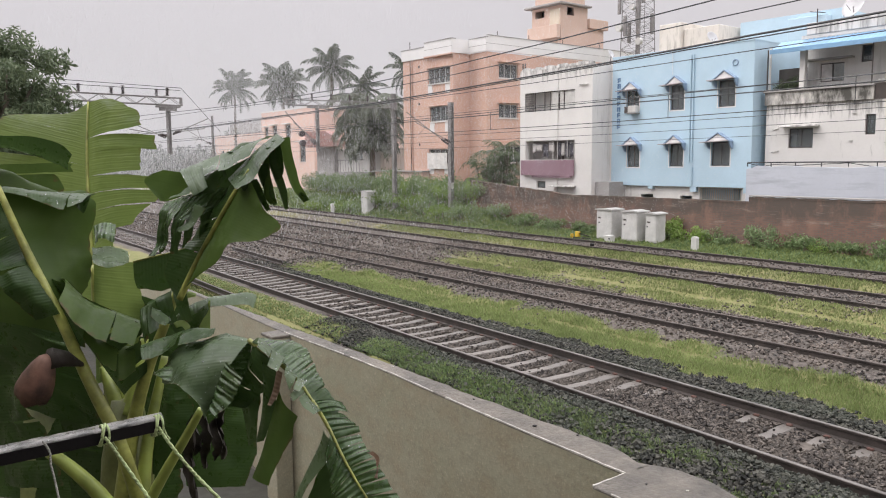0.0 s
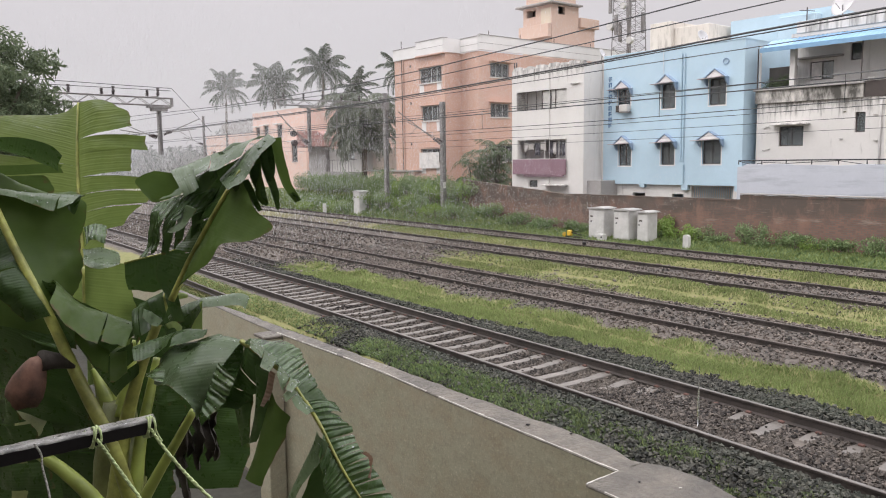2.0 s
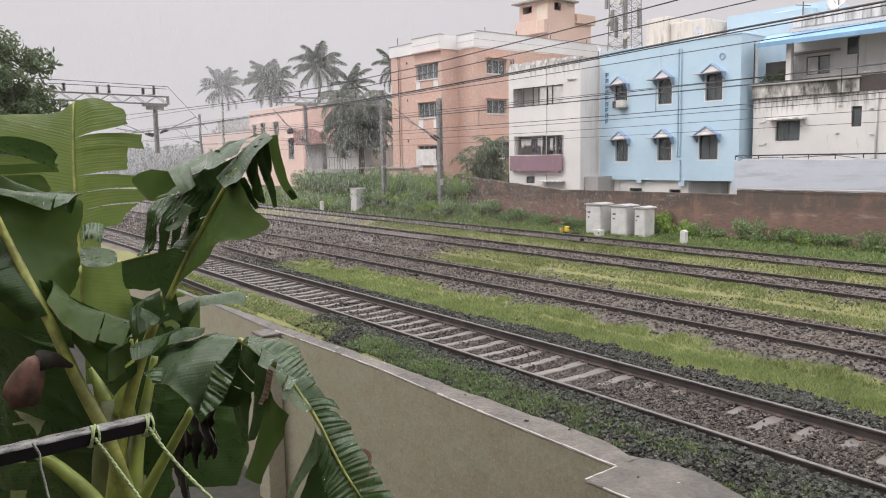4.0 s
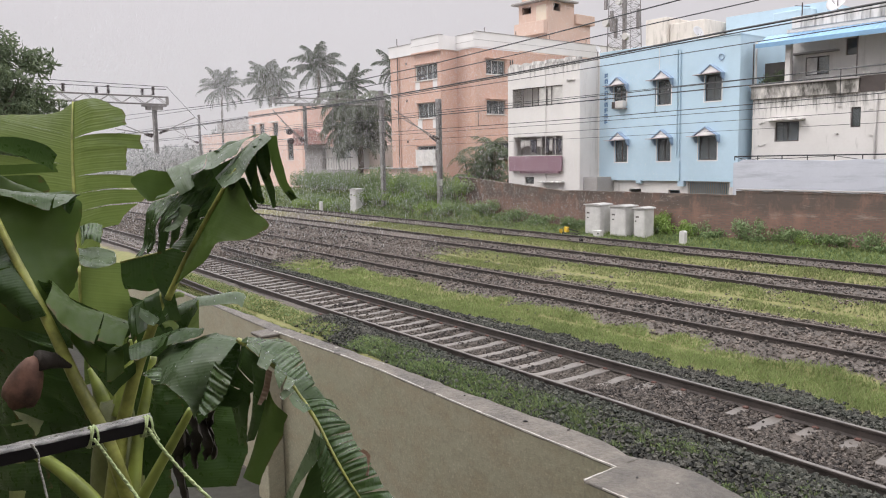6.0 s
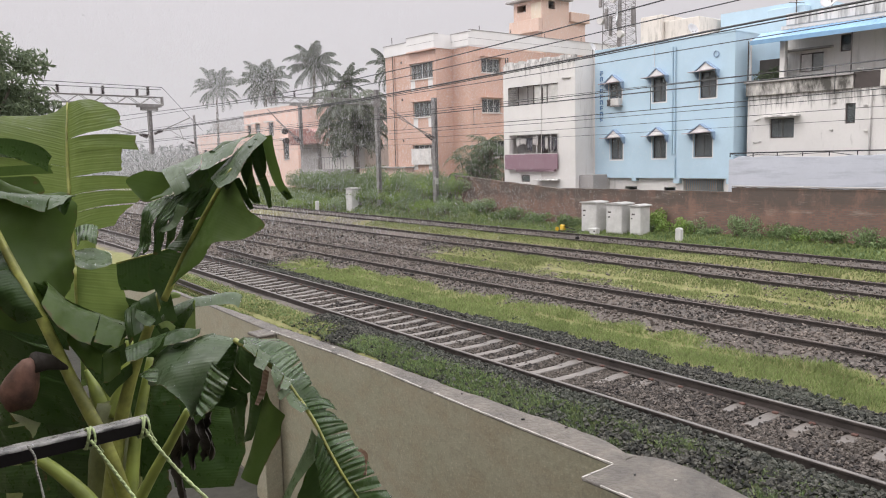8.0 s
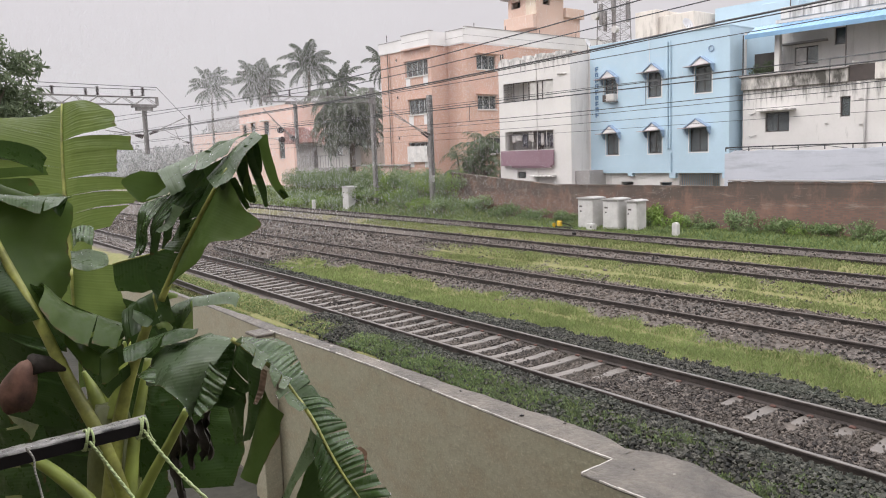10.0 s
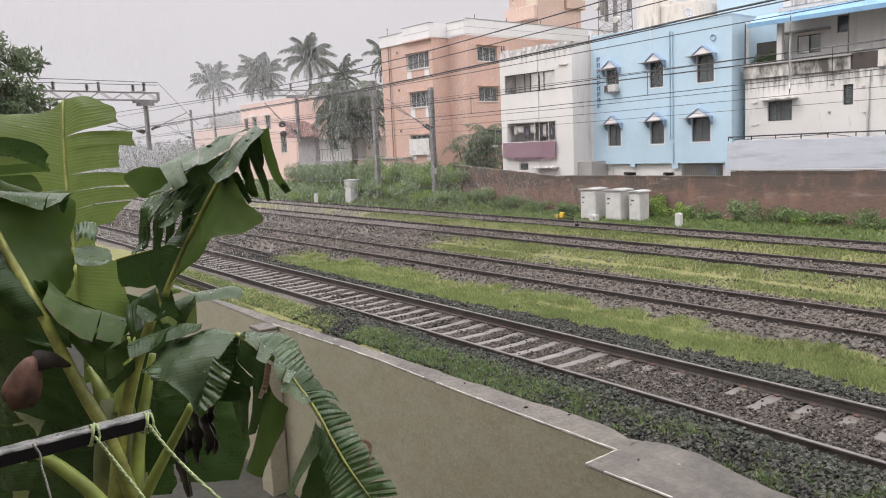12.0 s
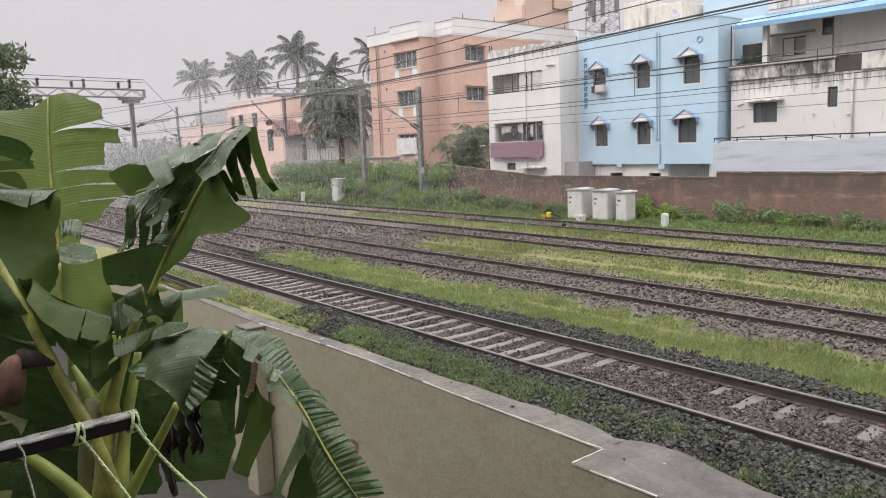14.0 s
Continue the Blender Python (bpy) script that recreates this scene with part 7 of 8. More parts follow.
banana_leaf(plant, "leaf_sheen", ((-2.962, 0.333, 3.745), (-2.882, 0.436, 3.729), (-2.803, 0.539, 3.715), (-2.740, 0.622, 3.711)), ((-2.845, 0.334, 3.722), (-2.778, 0.418, 3.704), (-2.705, 0.508, 3.660), (-2.662, 0.568, 3.674)), tears=(0.75,), gap=0.1, bulge=0.08, crumple=0.008, seed=8)
banana_leaf(plant, "leaf_dark", ((-2.758, 0.581, 3.710), (-2.742, 0.603, 3.709), (-2.726, 0.624, 3.707)), ((-2.705, 0.560, 3.668), (-2.690, 0.576, 3.650), (-2.681, 0.597, 3.697)), bulge=0.1, crumple=0.02, seed=9)
banana_leaf(plant, "leaf_dark", ((-2.805, 0.425, 3.483), (-2.727, 0.502, 3.337), (-2.654, 0.572, 3.200), (-2.582, 0.642, 3.063)), ((-2.657, 0.499, 3.453), (-2.566, 0.602, 3.358), (-2.497, 0.684, 3.304), (-2.484, 0.672, 3.145)), tears=(0.6, 0.75, 0.88,), gap=0.2, bulge=0.08, crumple=0.03, seed=10)
banana_leaf(plant, "leaf_mid", ((-2.742, 0.501, 3.439), (-2.686, 0.563, 3.376), (-2.628, 0.634, 3.337), (-2.566, 0.708, 3.299)), ((-2.491, 0.465, 3.428), (-2.449, 0.508, 3.361), (-2.402, 0.560, 3.308), (-2.350, 0.625, 3.287)), tears=(0.7,), gap=0.06, bulge=0.1, crumple=0.012, seed=11)
banana_leaf(plant, "leaf_mid", ((-2.691, 0.520, 3.359), (-2.640, 0.573, 3.277), (-2.592, 0.628, 3.231), (-2.554, 0.678, 3.227)), ((-2.526, 0.523, 3.277), (-2.494, 0.552, 3.199), (-2.459, 0.590, 3.165), (-2.425, 0.641, 3.190)), tears=(0.7,), gap=0.1, bulge=0.1, crumple=0.02, seed=12)
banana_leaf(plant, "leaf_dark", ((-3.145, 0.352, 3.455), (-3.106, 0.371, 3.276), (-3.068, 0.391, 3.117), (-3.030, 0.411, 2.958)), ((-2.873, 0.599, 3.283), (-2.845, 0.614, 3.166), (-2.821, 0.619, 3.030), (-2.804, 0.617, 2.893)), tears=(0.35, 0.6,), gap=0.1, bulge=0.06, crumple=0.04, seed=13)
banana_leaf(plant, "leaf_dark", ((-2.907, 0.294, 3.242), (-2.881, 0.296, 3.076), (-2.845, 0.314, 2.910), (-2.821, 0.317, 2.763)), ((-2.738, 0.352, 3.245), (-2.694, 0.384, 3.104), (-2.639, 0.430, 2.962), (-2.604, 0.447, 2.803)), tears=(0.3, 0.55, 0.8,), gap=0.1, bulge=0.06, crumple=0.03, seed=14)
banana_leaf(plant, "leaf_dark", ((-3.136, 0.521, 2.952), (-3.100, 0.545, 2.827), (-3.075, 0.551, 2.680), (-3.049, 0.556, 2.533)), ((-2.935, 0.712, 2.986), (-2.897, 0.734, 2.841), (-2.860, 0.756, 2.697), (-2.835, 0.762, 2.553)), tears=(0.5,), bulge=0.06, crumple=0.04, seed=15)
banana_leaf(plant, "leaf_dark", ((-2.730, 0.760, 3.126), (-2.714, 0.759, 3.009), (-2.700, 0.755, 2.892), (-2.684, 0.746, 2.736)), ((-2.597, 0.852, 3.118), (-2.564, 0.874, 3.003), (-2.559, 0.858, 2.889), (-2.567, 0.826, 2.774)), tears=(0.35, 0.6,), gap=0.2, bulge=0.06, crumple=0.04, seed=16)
banana_leaf(plant, "leaf_mid", ((-2.362, 0.764, 3.395), (-2.324, 0.800, 3.493), (-2.274, 0.833, 3.586), (-2.226, 0.863, 3.668), (-2.190, 0.890, 3.733), (-2.164, 0.917, 3.785)), ((-2.300, 0.792, 3.459), (-2.177, 0.818, 3.527), (-2.116, 0.825, 3.580), (-2.022, 0.870, 3.597), (-1.952, 0.920, 3.635), (-2.024, 0.900, 3.677), (-2.111, 0.900, 3.760)), midrib=0.0115, bulge=0.05, crumple=0.012, seed=17)
banana_leaf(plant, "leaf_dark", ((-2.362, 0.764, 3.395), (-2.324, 0.800, 3.493), (-2.274, 0.833, 3.586), (-2.226, 0.863, 3.668), (-2.190, 0.890, 3.733), (-2.164, 0.917, 3.785)), ((-2.424, 0.754, 3.423), (-2.431, 0.761, 3.510), (-2.396, 0.787, 3.573), (-2.355, 0.819, 3.635), (-2.305, 0.865, 3.704), (-2.225, 0.915, 3.758)), tears=(0.3, 0.55,), gap=0.2, bulge=0.06, crumple=0.03, seed=18)
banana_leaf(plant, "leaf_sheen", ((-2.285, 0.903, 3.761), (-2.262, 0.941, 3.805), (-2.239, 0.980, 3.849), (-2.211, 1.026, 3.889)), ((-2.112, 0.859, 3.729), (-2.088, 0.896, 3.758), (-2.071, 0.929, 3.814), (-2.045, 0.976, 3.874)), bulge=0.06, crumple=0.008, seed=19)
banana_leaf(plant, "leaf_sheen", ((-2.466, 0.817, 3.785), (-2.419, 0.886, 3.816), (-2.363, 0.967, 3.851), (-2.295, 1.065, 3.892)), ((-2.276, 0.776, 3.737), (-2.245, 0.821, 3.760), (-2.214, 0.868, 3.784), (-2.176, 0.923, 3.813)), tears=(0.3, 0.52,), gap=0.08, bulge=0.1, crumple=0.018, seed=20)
banana_leaf(plant, "leaf_dark", ((-2.341, 0.807, 3.739), (-2.311, 0.853, 3.769), (-2.278, 0.903, 3.802)), ((-2.325, 0.735, 3.687), (-2.275, 0.807, 3.715), (-2.221, 0.887, 3.759)), tears=(0.4,), bulge=0.12, crumple=0.04, gap=0.2, seed=21)
banana_leaf(plant, "leaf_dark", ((-2.332, 0.921, 3.833), (-2.320, 0.940, 3.854), (-2.308, 0.959, 3.869), (-2.287, 0.987, 3.867)), ((-2.286, 0.917, 3.843), (-2.271, 0.935, 3.832), (-2.262, 0.950, 3.846), (-2.257, 0.959, 3.859)), bulge=0.15, crumple=0.03, seed=22)
banana_leaf(plant, "leaf_mid", ((-2.414, 0.834, 3.775), (-2.410, 0.835, 3.750), (-2.422, 0.811, 3.710), (-2.449, 0.771, 3.692)), ((-2.425, 0.755, 3.791), (-2.449, 0.720, 3.773), (-2.455, 0.708, 3.749), (-2.423, 0.739, 3.694)), bulge=0.06, crumple=0.02, seed=23)
banana_leaf(plant, "leaf_wet", ((-2.374, 0.737, 3.689), (-2.332, 0.798, 3.714), (-2.292, 0.855, 3.733), (-2.249, 0.912, 3.731)), ((-2.350, 0.673, 3.539), (-2.329, 0.706, 3.562), (-2.308, 0.742, 3.608), (-2.268, 0.807, 3.670)), tears=(0.2, 0.42, 0.6, 0.8,), gap=0.35, bulge=0.1, crumple=0.06, drop=0.2, seed=24)
banana_leaf(plant, "leaf_dark", ((-2.395, 0.757, 3.679), (-2.356, 0.814, 3.704), (-2.306, 0.884, 3.724)), ((-2.374, 0.706, 3.529), (-2.336, 0.762, 3.554), (-2.288, 0.843, 3.646)), tears=(0.25, 0.5, 0.72,), gap=0.4, bulge=0.1, crumple=0.05, drop=0.2, seed=25)
banana_leaf(plant, "leaf_sheen", ((-2.309, 0.806, 3.685), (-2.320, 0.781, 3.635), (-2.336, 0.755, 3.602)), ((-2.232, 0.806, 3.678), (-2.251, 0.771, 3.623), (-2.265, 0.748, 3.604)), bulge=0.1, crumple=0.03, seed=26)
banana_leaf(plant, "leaf_mid", ((-2.113, 0.986, 3.876), (-2.096, 0.996, 3.806), (-2.077, 1.009, 3.740), (-2.052, 1.032, 3.693)), ((-2.066, 0.999, 3.880), (-2.050, 1.007, 3.810), (-2.035, 1.016, 3.746), (-2.016, 1.032, 3.699)), bulge=0.2, crumple=0.015, seed=27)
banana_leaf(plant, "leaf_dark", ((-2.131, 0.957, 3.849), (-2.116, 0.965, 3.787), (-2.096, 0.980, 3.721), (-2.080, 0.991, 3.671)), ((-2.087, 0.966, 3.853), (-2.074, 0.972, 3.792), (-2.057, 0.982, 3.727), (-2.047, 0.986, 3.677)), bulge=0.2, crumple=0.015, seed=28)
banana_leaf(plant, "leaf_dark", ((-2.144, 0.930, 3.800), (-2.132, 0.938, 3.754), (-2.116, 0.951, 3.713), (-2.101, 0.966, 3.685)), ((-2.097, 0.944, 3.805), (-2.086, 0.950, 3.760), (-2.075, 0.957, 3.719), (-2.068, 0.961, 3.692)), bulge=0.2, crumple=0.015, seed=29)
banana_leaf(plant, "leaf_dark", ((-2.156, 0.906, 3.758), (-2.143, 0.918, 3.725), (-2.128, 0.932, 3.696), (-2.113, 0.946, 3.668)), ((-2.109, 0.920, 3.763), (-2.097, 0.930, 3.731), (-2.087, 0.937, 3.702), (-2.080, 0.942, 3.674)), bulge=0.2, crumple=0.015, seed=30)
banana_leaf(plant, "leaf_dark", ((-2.124, 0.971, 3.868), (-2.113, 0.975, 3.816), (-2.106, 0.977, 3.778), (-2.106, 0.972, 3.751)), ((-2.082, 0.976, 3.872), (-2.072, 0.980, 3.820), (-2.069, 0.978, 3.783), (-2.072, 0.968, 3.756)), bulge=0.2, crumple=0.015, seed=31)
banana_leaf(plant, "leaf_mid", ((-2.134, 0.947, 3.819), (-2.123, 0.951, 3.757), (-2.120, 0.946, 3.713), (-2.106, 0.960, 3.689)), ((-2.095, 0.951, 3.824), (-2.084, 0.953, 3.763), (-2.083, 0.946, 3.719), (-2.073, 0.955, 3.695)), bulge=0.2, crumple=0.015, seed=32)
banana_leaf(plant, "leaf_dark", ((-2.167, 0.889, 3.745), (-2.151, 0.903, 3.706), (-2.132, 0.921, 3.670), (-2.114, 0.943, 3.653)), ((-2.123, 0.898, 3.750), (-2.109, 0.910, 3.712), (-2.094, 0.923, 3.676), (-2.082, 0.936, 3.660)), bulge=0.2, crumple=0.015, seed=33)
banana_leaf(plant, "leaf_dark", ((-2.061, 1.026, 3.721), (-2.052, 1.036, 3.711), (-2.046, 1.042, 3.698)), ((-2.030, 1.018, 3.727), (-2.021, 1.028, 3.717), (-2.015, 1.034, 3.704)), bulge=0.2, crumple=0.015, seed=34)
banana_leaf(plant, "leaf_dark", ((-2.581, 0.692, 3.494), (-2.545, 0.743, 3.510), (-2.505, 0.799, 3.525), (-2.466, 0.856, 3.550)), ((-2.601, 0.701, 3.413), (-2.560, 0.753, 3.398), (-2.522, 0.807, 3.416), (-2.498, 0.849, 3.470)), tears=(0.7,), midrib=0.004, bulge=0.08, crumple=0.015, seed=35)
banana_leaf(plant, "leaf_sheen", ((-2.927, 0.654, 3.511), (-2.893, 0.700, 3.519), (-2.859, 0.742, 3.498)), ((-2.707, 0.604, 3.470), (-2.670, 0.651, 3.455), (-2.643, 0.691, 3.477)), bulge=0.1, crumple=0.03, seed=36)
banana_leaf(plant, "leaf_wet", ((-2.882, 0.646, 3.594), (-2.859, 0.678, 3.606), (-2.835, 0.709, 3.598)), ((-2.820, 0.634, 3.537), (-2.804, 0.656, 3.548), (-2.779, 0.688, 3.540)), bulge=0.1, crumple=0.04, seed=37)
banana_leaf(plant, "leaf_dark", ((-2.437, 0.839, 3.434), (-2.483, 0.772, 3.399), (-2.521, 0.715, 3.369)), ((-2.310, 0.773, 3.340), (-2.352, 0.713, 3.319), (-2.386, 0.657, 3.262)), tears=(0.3, 0.6, 0.8,), gap=0.25, bulge=0.12, crumple=0.05, seed=38)
banana_leaf(plant, "leaf_sheen", ((-2.432, 0.699, 3.366), (-2.413, 0.722, 3.354), (-2.396, 0.741, 3.329)), ((-2.371, 0.677, 3.352), (-2.353, 0.697, 3.335), (-2.339, 0.716, 3.328)), bulge=0.2, crumple=0.02, seed=39)
banana_leaf(plant, "leaf_light", ((-2.384, 0.753, 3.313), (-2.372, 0.771, 3.322), (-2.357, 0.788, 3.308)), ((-2.341, 0.743, 3.310), (-2.331, 0.757, 3.316), (-2.319, 0.769, 3.296)), bulge=0.3, crumple=0.01, seed=40)
banana_leaf(plant, "leaf_dark", ((-2.542, 0.791, 3.299), (-2.510, 0.842, 3.345), (-2.475, 0.894, 3.368)), ((-2.399, 0.760, 3.276), (-2.370, 0.805, 3.311), (-2.346, 0.846, 3.361)), bulge=0.1, crumple=0.03, seed=41)
banana_leaf(plant, "leaf_sheen", ((-2.526, 0.907, 3.359), (-2.483, 0.967, 3.366), (-2.444, 1.020, 3.373), (-2.431, 1.036, 3.365)), ((-2.424, 0.873, 3.344), (-2.386, 0.928, 3.362), (-2.350, 0.976, 3.361), (-2.335, 0.992, 3.348)), bulge=0.12, crumple=0.015, seed=42)
banana_leaf(plant, "leaf_light", ((-2.422, 0.881, 3.373), (-2.418, 0.877, 3.319), (-2.412, 0.872, 3.258)), ((-2.399, 0.842, 3.354), (-2.404, 0.825, 3.306), (-2.400, 0.824, 3.267)), bulge=0.06, crumple=0.015, seed=43)
banana_leaf(plant, "leaf_light", ((-2.577, 0.842, 3.371), (-2.564, 0.862, 3.382), (-2.548, 0.881, 3.375)), ((-2.553, 0.839, 3.360), (-2.541, 0.855, 3.363), (-2.530, 0.871, 3.367)), bulge=0.2, crumple=0.01, seed=44)
banana_leaf(plant, "leaf_dark", ((-2.283, 0.631, 3.285), (-2.242, 0.691, 3.314), (-2.199, 0.751, 3.333), (-2.166, 0.793, 3.316)), ((-2.127, 0.582, 3.263), (-2.095, 0.627, 3.274), (-2.061, 0.678, 3.304), (-2.025, 0.732, 3.334)), tears=(0.55,), bulge=0.12, crumple=0.025, seed=45)
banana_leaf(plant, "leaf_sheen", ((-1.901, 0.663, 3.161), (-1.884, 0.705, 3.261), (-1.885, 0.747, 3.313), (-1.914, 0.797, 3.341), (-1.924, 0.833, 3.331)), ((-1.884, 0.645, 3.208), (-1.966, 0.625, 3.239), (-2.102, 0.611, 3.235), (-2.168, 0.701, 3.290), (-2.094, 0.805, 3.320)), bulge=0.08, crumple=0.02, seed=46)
banana_leaf(plant, "leaf_wet", ((-1.939, 0.814, 3.334), (-1.902, 0.787, 3.291), (-1.873, 0.750, 3.243), (-1.869, 0.711, 3.189)), ((-2.175, 0.724, 3.288), (-2.120, 0.621, 3.239), (-1.991, 0.639, 3.221), (-1.879, 0.662, 3.173)), tears=(0.55,), gap=0.05, bulge=0.06, crumple=0.02, seed=47)
banana_leaf(plant, "leaf_dark", ((-1.909, 0.804, 3.338), (-1.913, 0.789, 3.288), (-1.928, 0.756, 3.222), (-1.941, 0.729, 3.167)), ((-1.820, 0.832, 3.300), (-1.826, 0.810, 3.228), (-1.846, 0.778, 3.207), (-1.872, 0.740, 3.183)), tears=(0.35, 0.6,), gap=0.2, bulge=0.1, crumple=0.04, seed=48)
banana_leaf(plant, "leaf_wet", ((-1.881, 0.718, 3.306), (-1.889, 0.696, 3.250), (-1.896, 0.678, 3.200)), ((-1.795, 0.727, 3.283), (-1.801, 0.710, 3.233), (-1.831, 0.662, 3.188)), tears=(0.5,), gap=0.1, bulge=0.08, crumple=0.025, seed=49)
banana_leaf(plant, "leaf_wet", ((-1.926, 0.799, 3.341), (-1.848, 0.829, 3.305), (-1.772, 0.855, 3.265), (-1.715, 0.872, 3.214), (-1.662, 0.883, 3.165)), ((-1.990, 0.875, 3.311), (-1.896, 0.934, 3.312), (-1.834, 0.942, 3.273), (-1.778, 0.941, 3.224), (-1.718, 0.947, 3.189)), tears=(0.5, 0.75,), midrib=0.0075, gap=0.1, bulge=0.05, crumple=0.02, seed=50)
banana_leaf(plant, "leaf_dark", ((-1.772, 0.855, 3.265), (-1.715, 0.872, 3.214), (-1.662, 0.883, 3.165)), ((-1.810, 0.935, 3.243), (-1.786, 0.958, 3.204), (-1.766, 0.977, 3.159)), tears=(0.4,), gap=0.3, bulge=0.15, crumple=0.04, seed=51)
banana_leaf(plant, "leaf_wet", ((-1.715, 0.872, 3.214), (-1.662, 0.883, 3.165), (-1.616, 0.897, 3.098), (-1.571, 0.913, 3.038), (-1.530, 0.939, 2.974)), ((-1.708, 0.945, 3.195), (-1.650, 0.966, 3.165), (-1.607, 0.962, 3.114), (-1.548, 0.980, 3.056), (-1.493, 1.004, 2.976)), tears=(0.16, 0.3, 0.38, 0.46, 0.54, 0.62, 0.7, 0.78, 0.86, 0.93,), midrib=0.006, gap=0.2, bulge=0.14, crumple=0.02, drop=0.1, seed=52)
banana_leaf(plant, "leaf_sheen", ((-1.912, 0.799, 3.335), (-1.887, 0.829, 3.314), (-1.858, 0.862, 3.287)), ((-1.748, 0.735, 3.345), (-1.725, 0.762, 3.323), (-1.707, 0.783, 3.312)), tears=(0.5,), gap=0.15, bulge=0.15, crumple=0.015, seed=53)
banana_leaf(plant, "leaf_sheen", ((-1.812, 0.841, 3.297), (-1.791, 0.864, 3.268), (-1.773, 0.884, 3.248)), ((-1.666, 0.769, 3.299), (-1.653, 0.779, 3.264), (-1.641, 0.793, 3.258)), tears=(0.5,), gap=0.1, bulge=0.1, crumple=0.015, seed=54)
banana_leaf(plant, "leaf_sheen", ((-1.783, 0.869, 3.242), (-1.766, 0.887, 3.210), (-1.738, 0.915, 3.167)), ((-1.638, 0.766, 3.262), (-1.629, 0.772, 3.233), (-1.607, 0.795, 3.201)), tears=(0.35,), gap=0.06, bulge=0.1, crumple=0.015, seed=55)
banana_leaf(plant, "leaf_mid", ((-1.784, 0.816, 3.234), (-1.791, 0.792, 3.155), (-1.798, 0.767, 3.072), (-1.807, 0.745, 3.016)), ((-1.719, 0.842, 3.178), (-1.729, 0.819, 3.126), (-1.741, 0.792, 3.071), (-1.754, 0.764, 3.008)), bulge=0.12, crumple=0.02, seed=56)
banana_leaf(plant, "leaf_dark", ((-1.844, 0.799, 3.301), (-1.836, 0.796, 3.228), (-1.833, 0.786, 3.156), (-1.837, 0.770, 3.092)), ((-1.801, 0.820, 3.284), (-1.794, 0.817, 3.220), (-1.794, 0.805, 3.156), (-1.803, 0.783, 3.106)), bulge=0.15, crumple=0.04, seed=57)
banana_leaf(plant, "leaf_dry", ((-1.793, 0.816, 3.294), (-1.794, 0.806, 3.244), (-1.799, 0.791, 3.200)), ((-1.765, 0.818, 3.285), (-1.765, 0.810, 3.243), (-1.773, 0.791, 3.201)), bulge=0.2, crumple=0.03, seed=58)
banana_leaf(plant, "leaf_sheen", ((-1.673, 0.882, 3.153), (-1.676, 0.870, 3.114), (-1.689, 0.842, 3.053), (-1.706, 0.804, 2.970)), ((-1.601, 0.874, 3.135), (-1.611, 0.854, 3.100), (-1.625, 0.826, 3.049), (-1.640, 0.793, 2.982)), bulge=0.12, crumple=0.012, seed=59)
banana_leaf(plant, "leaf_dark", ((-1.673, 0.906, 3.101), (-1.659, 0.913, 3.045), (-1.646, 0.913, 2.946)), ((-1.680, 0.870, 3.049), (-1.688, 0.848, 2.993), (-1.696, 0.827, 2.937)), bulge=0.08, crumple=0.02, seed=60)
banana_leaf(plant, "leaf_wet", ((-1.662, 0.883, 3.165), (-1.616, 0.897, 3.098), (-1.571, 0.913, 3.038), (-1.530, 0.939, 2.974)), ((-1.602, 0.853, 3.120), (-1.592, 0.854, 3.053), (-1.586, 0.852, 3.000), (-1.579, 0.850, 2.946)), tears=(0.3, 0.55, 0.75,), gap=0.08, bulge=0.1, crumple=0.015, seed=61)
banana_leaf(plant, "leaf_dark", ((-1.923, 0.762, 3.214), (-1.906, 0.770, 3.140), (-1.893, 0.774, 3.066)), ((-1.871, 0.799, 3.220), (-1.862, 0.799, 3.161), (-1.862, 0.785, 3.088)), bulge=0.1, crumple=0.04, seed=62)
banana_leaf(plant, "leaf_dry", ((-1.554, 0.933, 3.116), (-1.541, 0.947, 3.100), (-1.534, 0.948, 3.051)), ((-1.538, 0.939, 3.122), (-1.526, 0.951, 3.103), (-1.531, 0.936, 3.058)), bulge=0.3, crumple=0.01, seed=63)
# dark leaves added to fill the shaded gaps behind the stalks
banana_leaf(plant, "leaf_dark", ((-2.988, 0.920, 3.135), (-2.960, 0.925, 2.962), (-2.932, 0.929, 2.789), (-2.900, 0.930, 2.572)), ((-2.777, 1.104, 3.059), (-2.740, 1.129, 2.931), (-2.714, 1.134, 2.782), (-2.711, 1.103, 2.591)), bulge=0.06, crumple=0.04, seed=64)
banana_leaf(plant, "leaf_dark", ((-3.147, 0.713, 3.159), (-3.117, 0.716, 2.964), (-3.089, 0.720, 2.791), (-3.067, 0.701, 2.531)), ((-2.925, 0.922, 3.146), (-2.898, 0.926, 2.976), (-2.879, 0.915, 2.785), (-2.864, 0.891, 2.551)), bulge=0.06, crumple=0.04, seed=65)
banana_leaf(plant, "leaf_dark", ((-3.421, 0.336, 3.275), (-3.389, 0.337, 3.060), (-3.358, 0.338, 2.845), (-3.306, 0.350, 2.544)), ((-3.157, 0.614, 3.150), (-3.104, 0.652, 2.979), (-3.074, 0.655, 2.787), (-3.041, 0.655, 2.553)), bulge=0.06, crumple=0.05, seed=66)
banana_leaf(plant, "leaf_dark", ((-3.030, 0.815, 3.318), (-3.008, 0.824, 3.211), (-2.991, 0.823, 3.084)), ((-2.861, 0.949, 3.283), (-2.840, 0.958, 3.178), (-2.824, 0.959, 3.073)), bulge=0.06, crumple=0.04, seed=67)
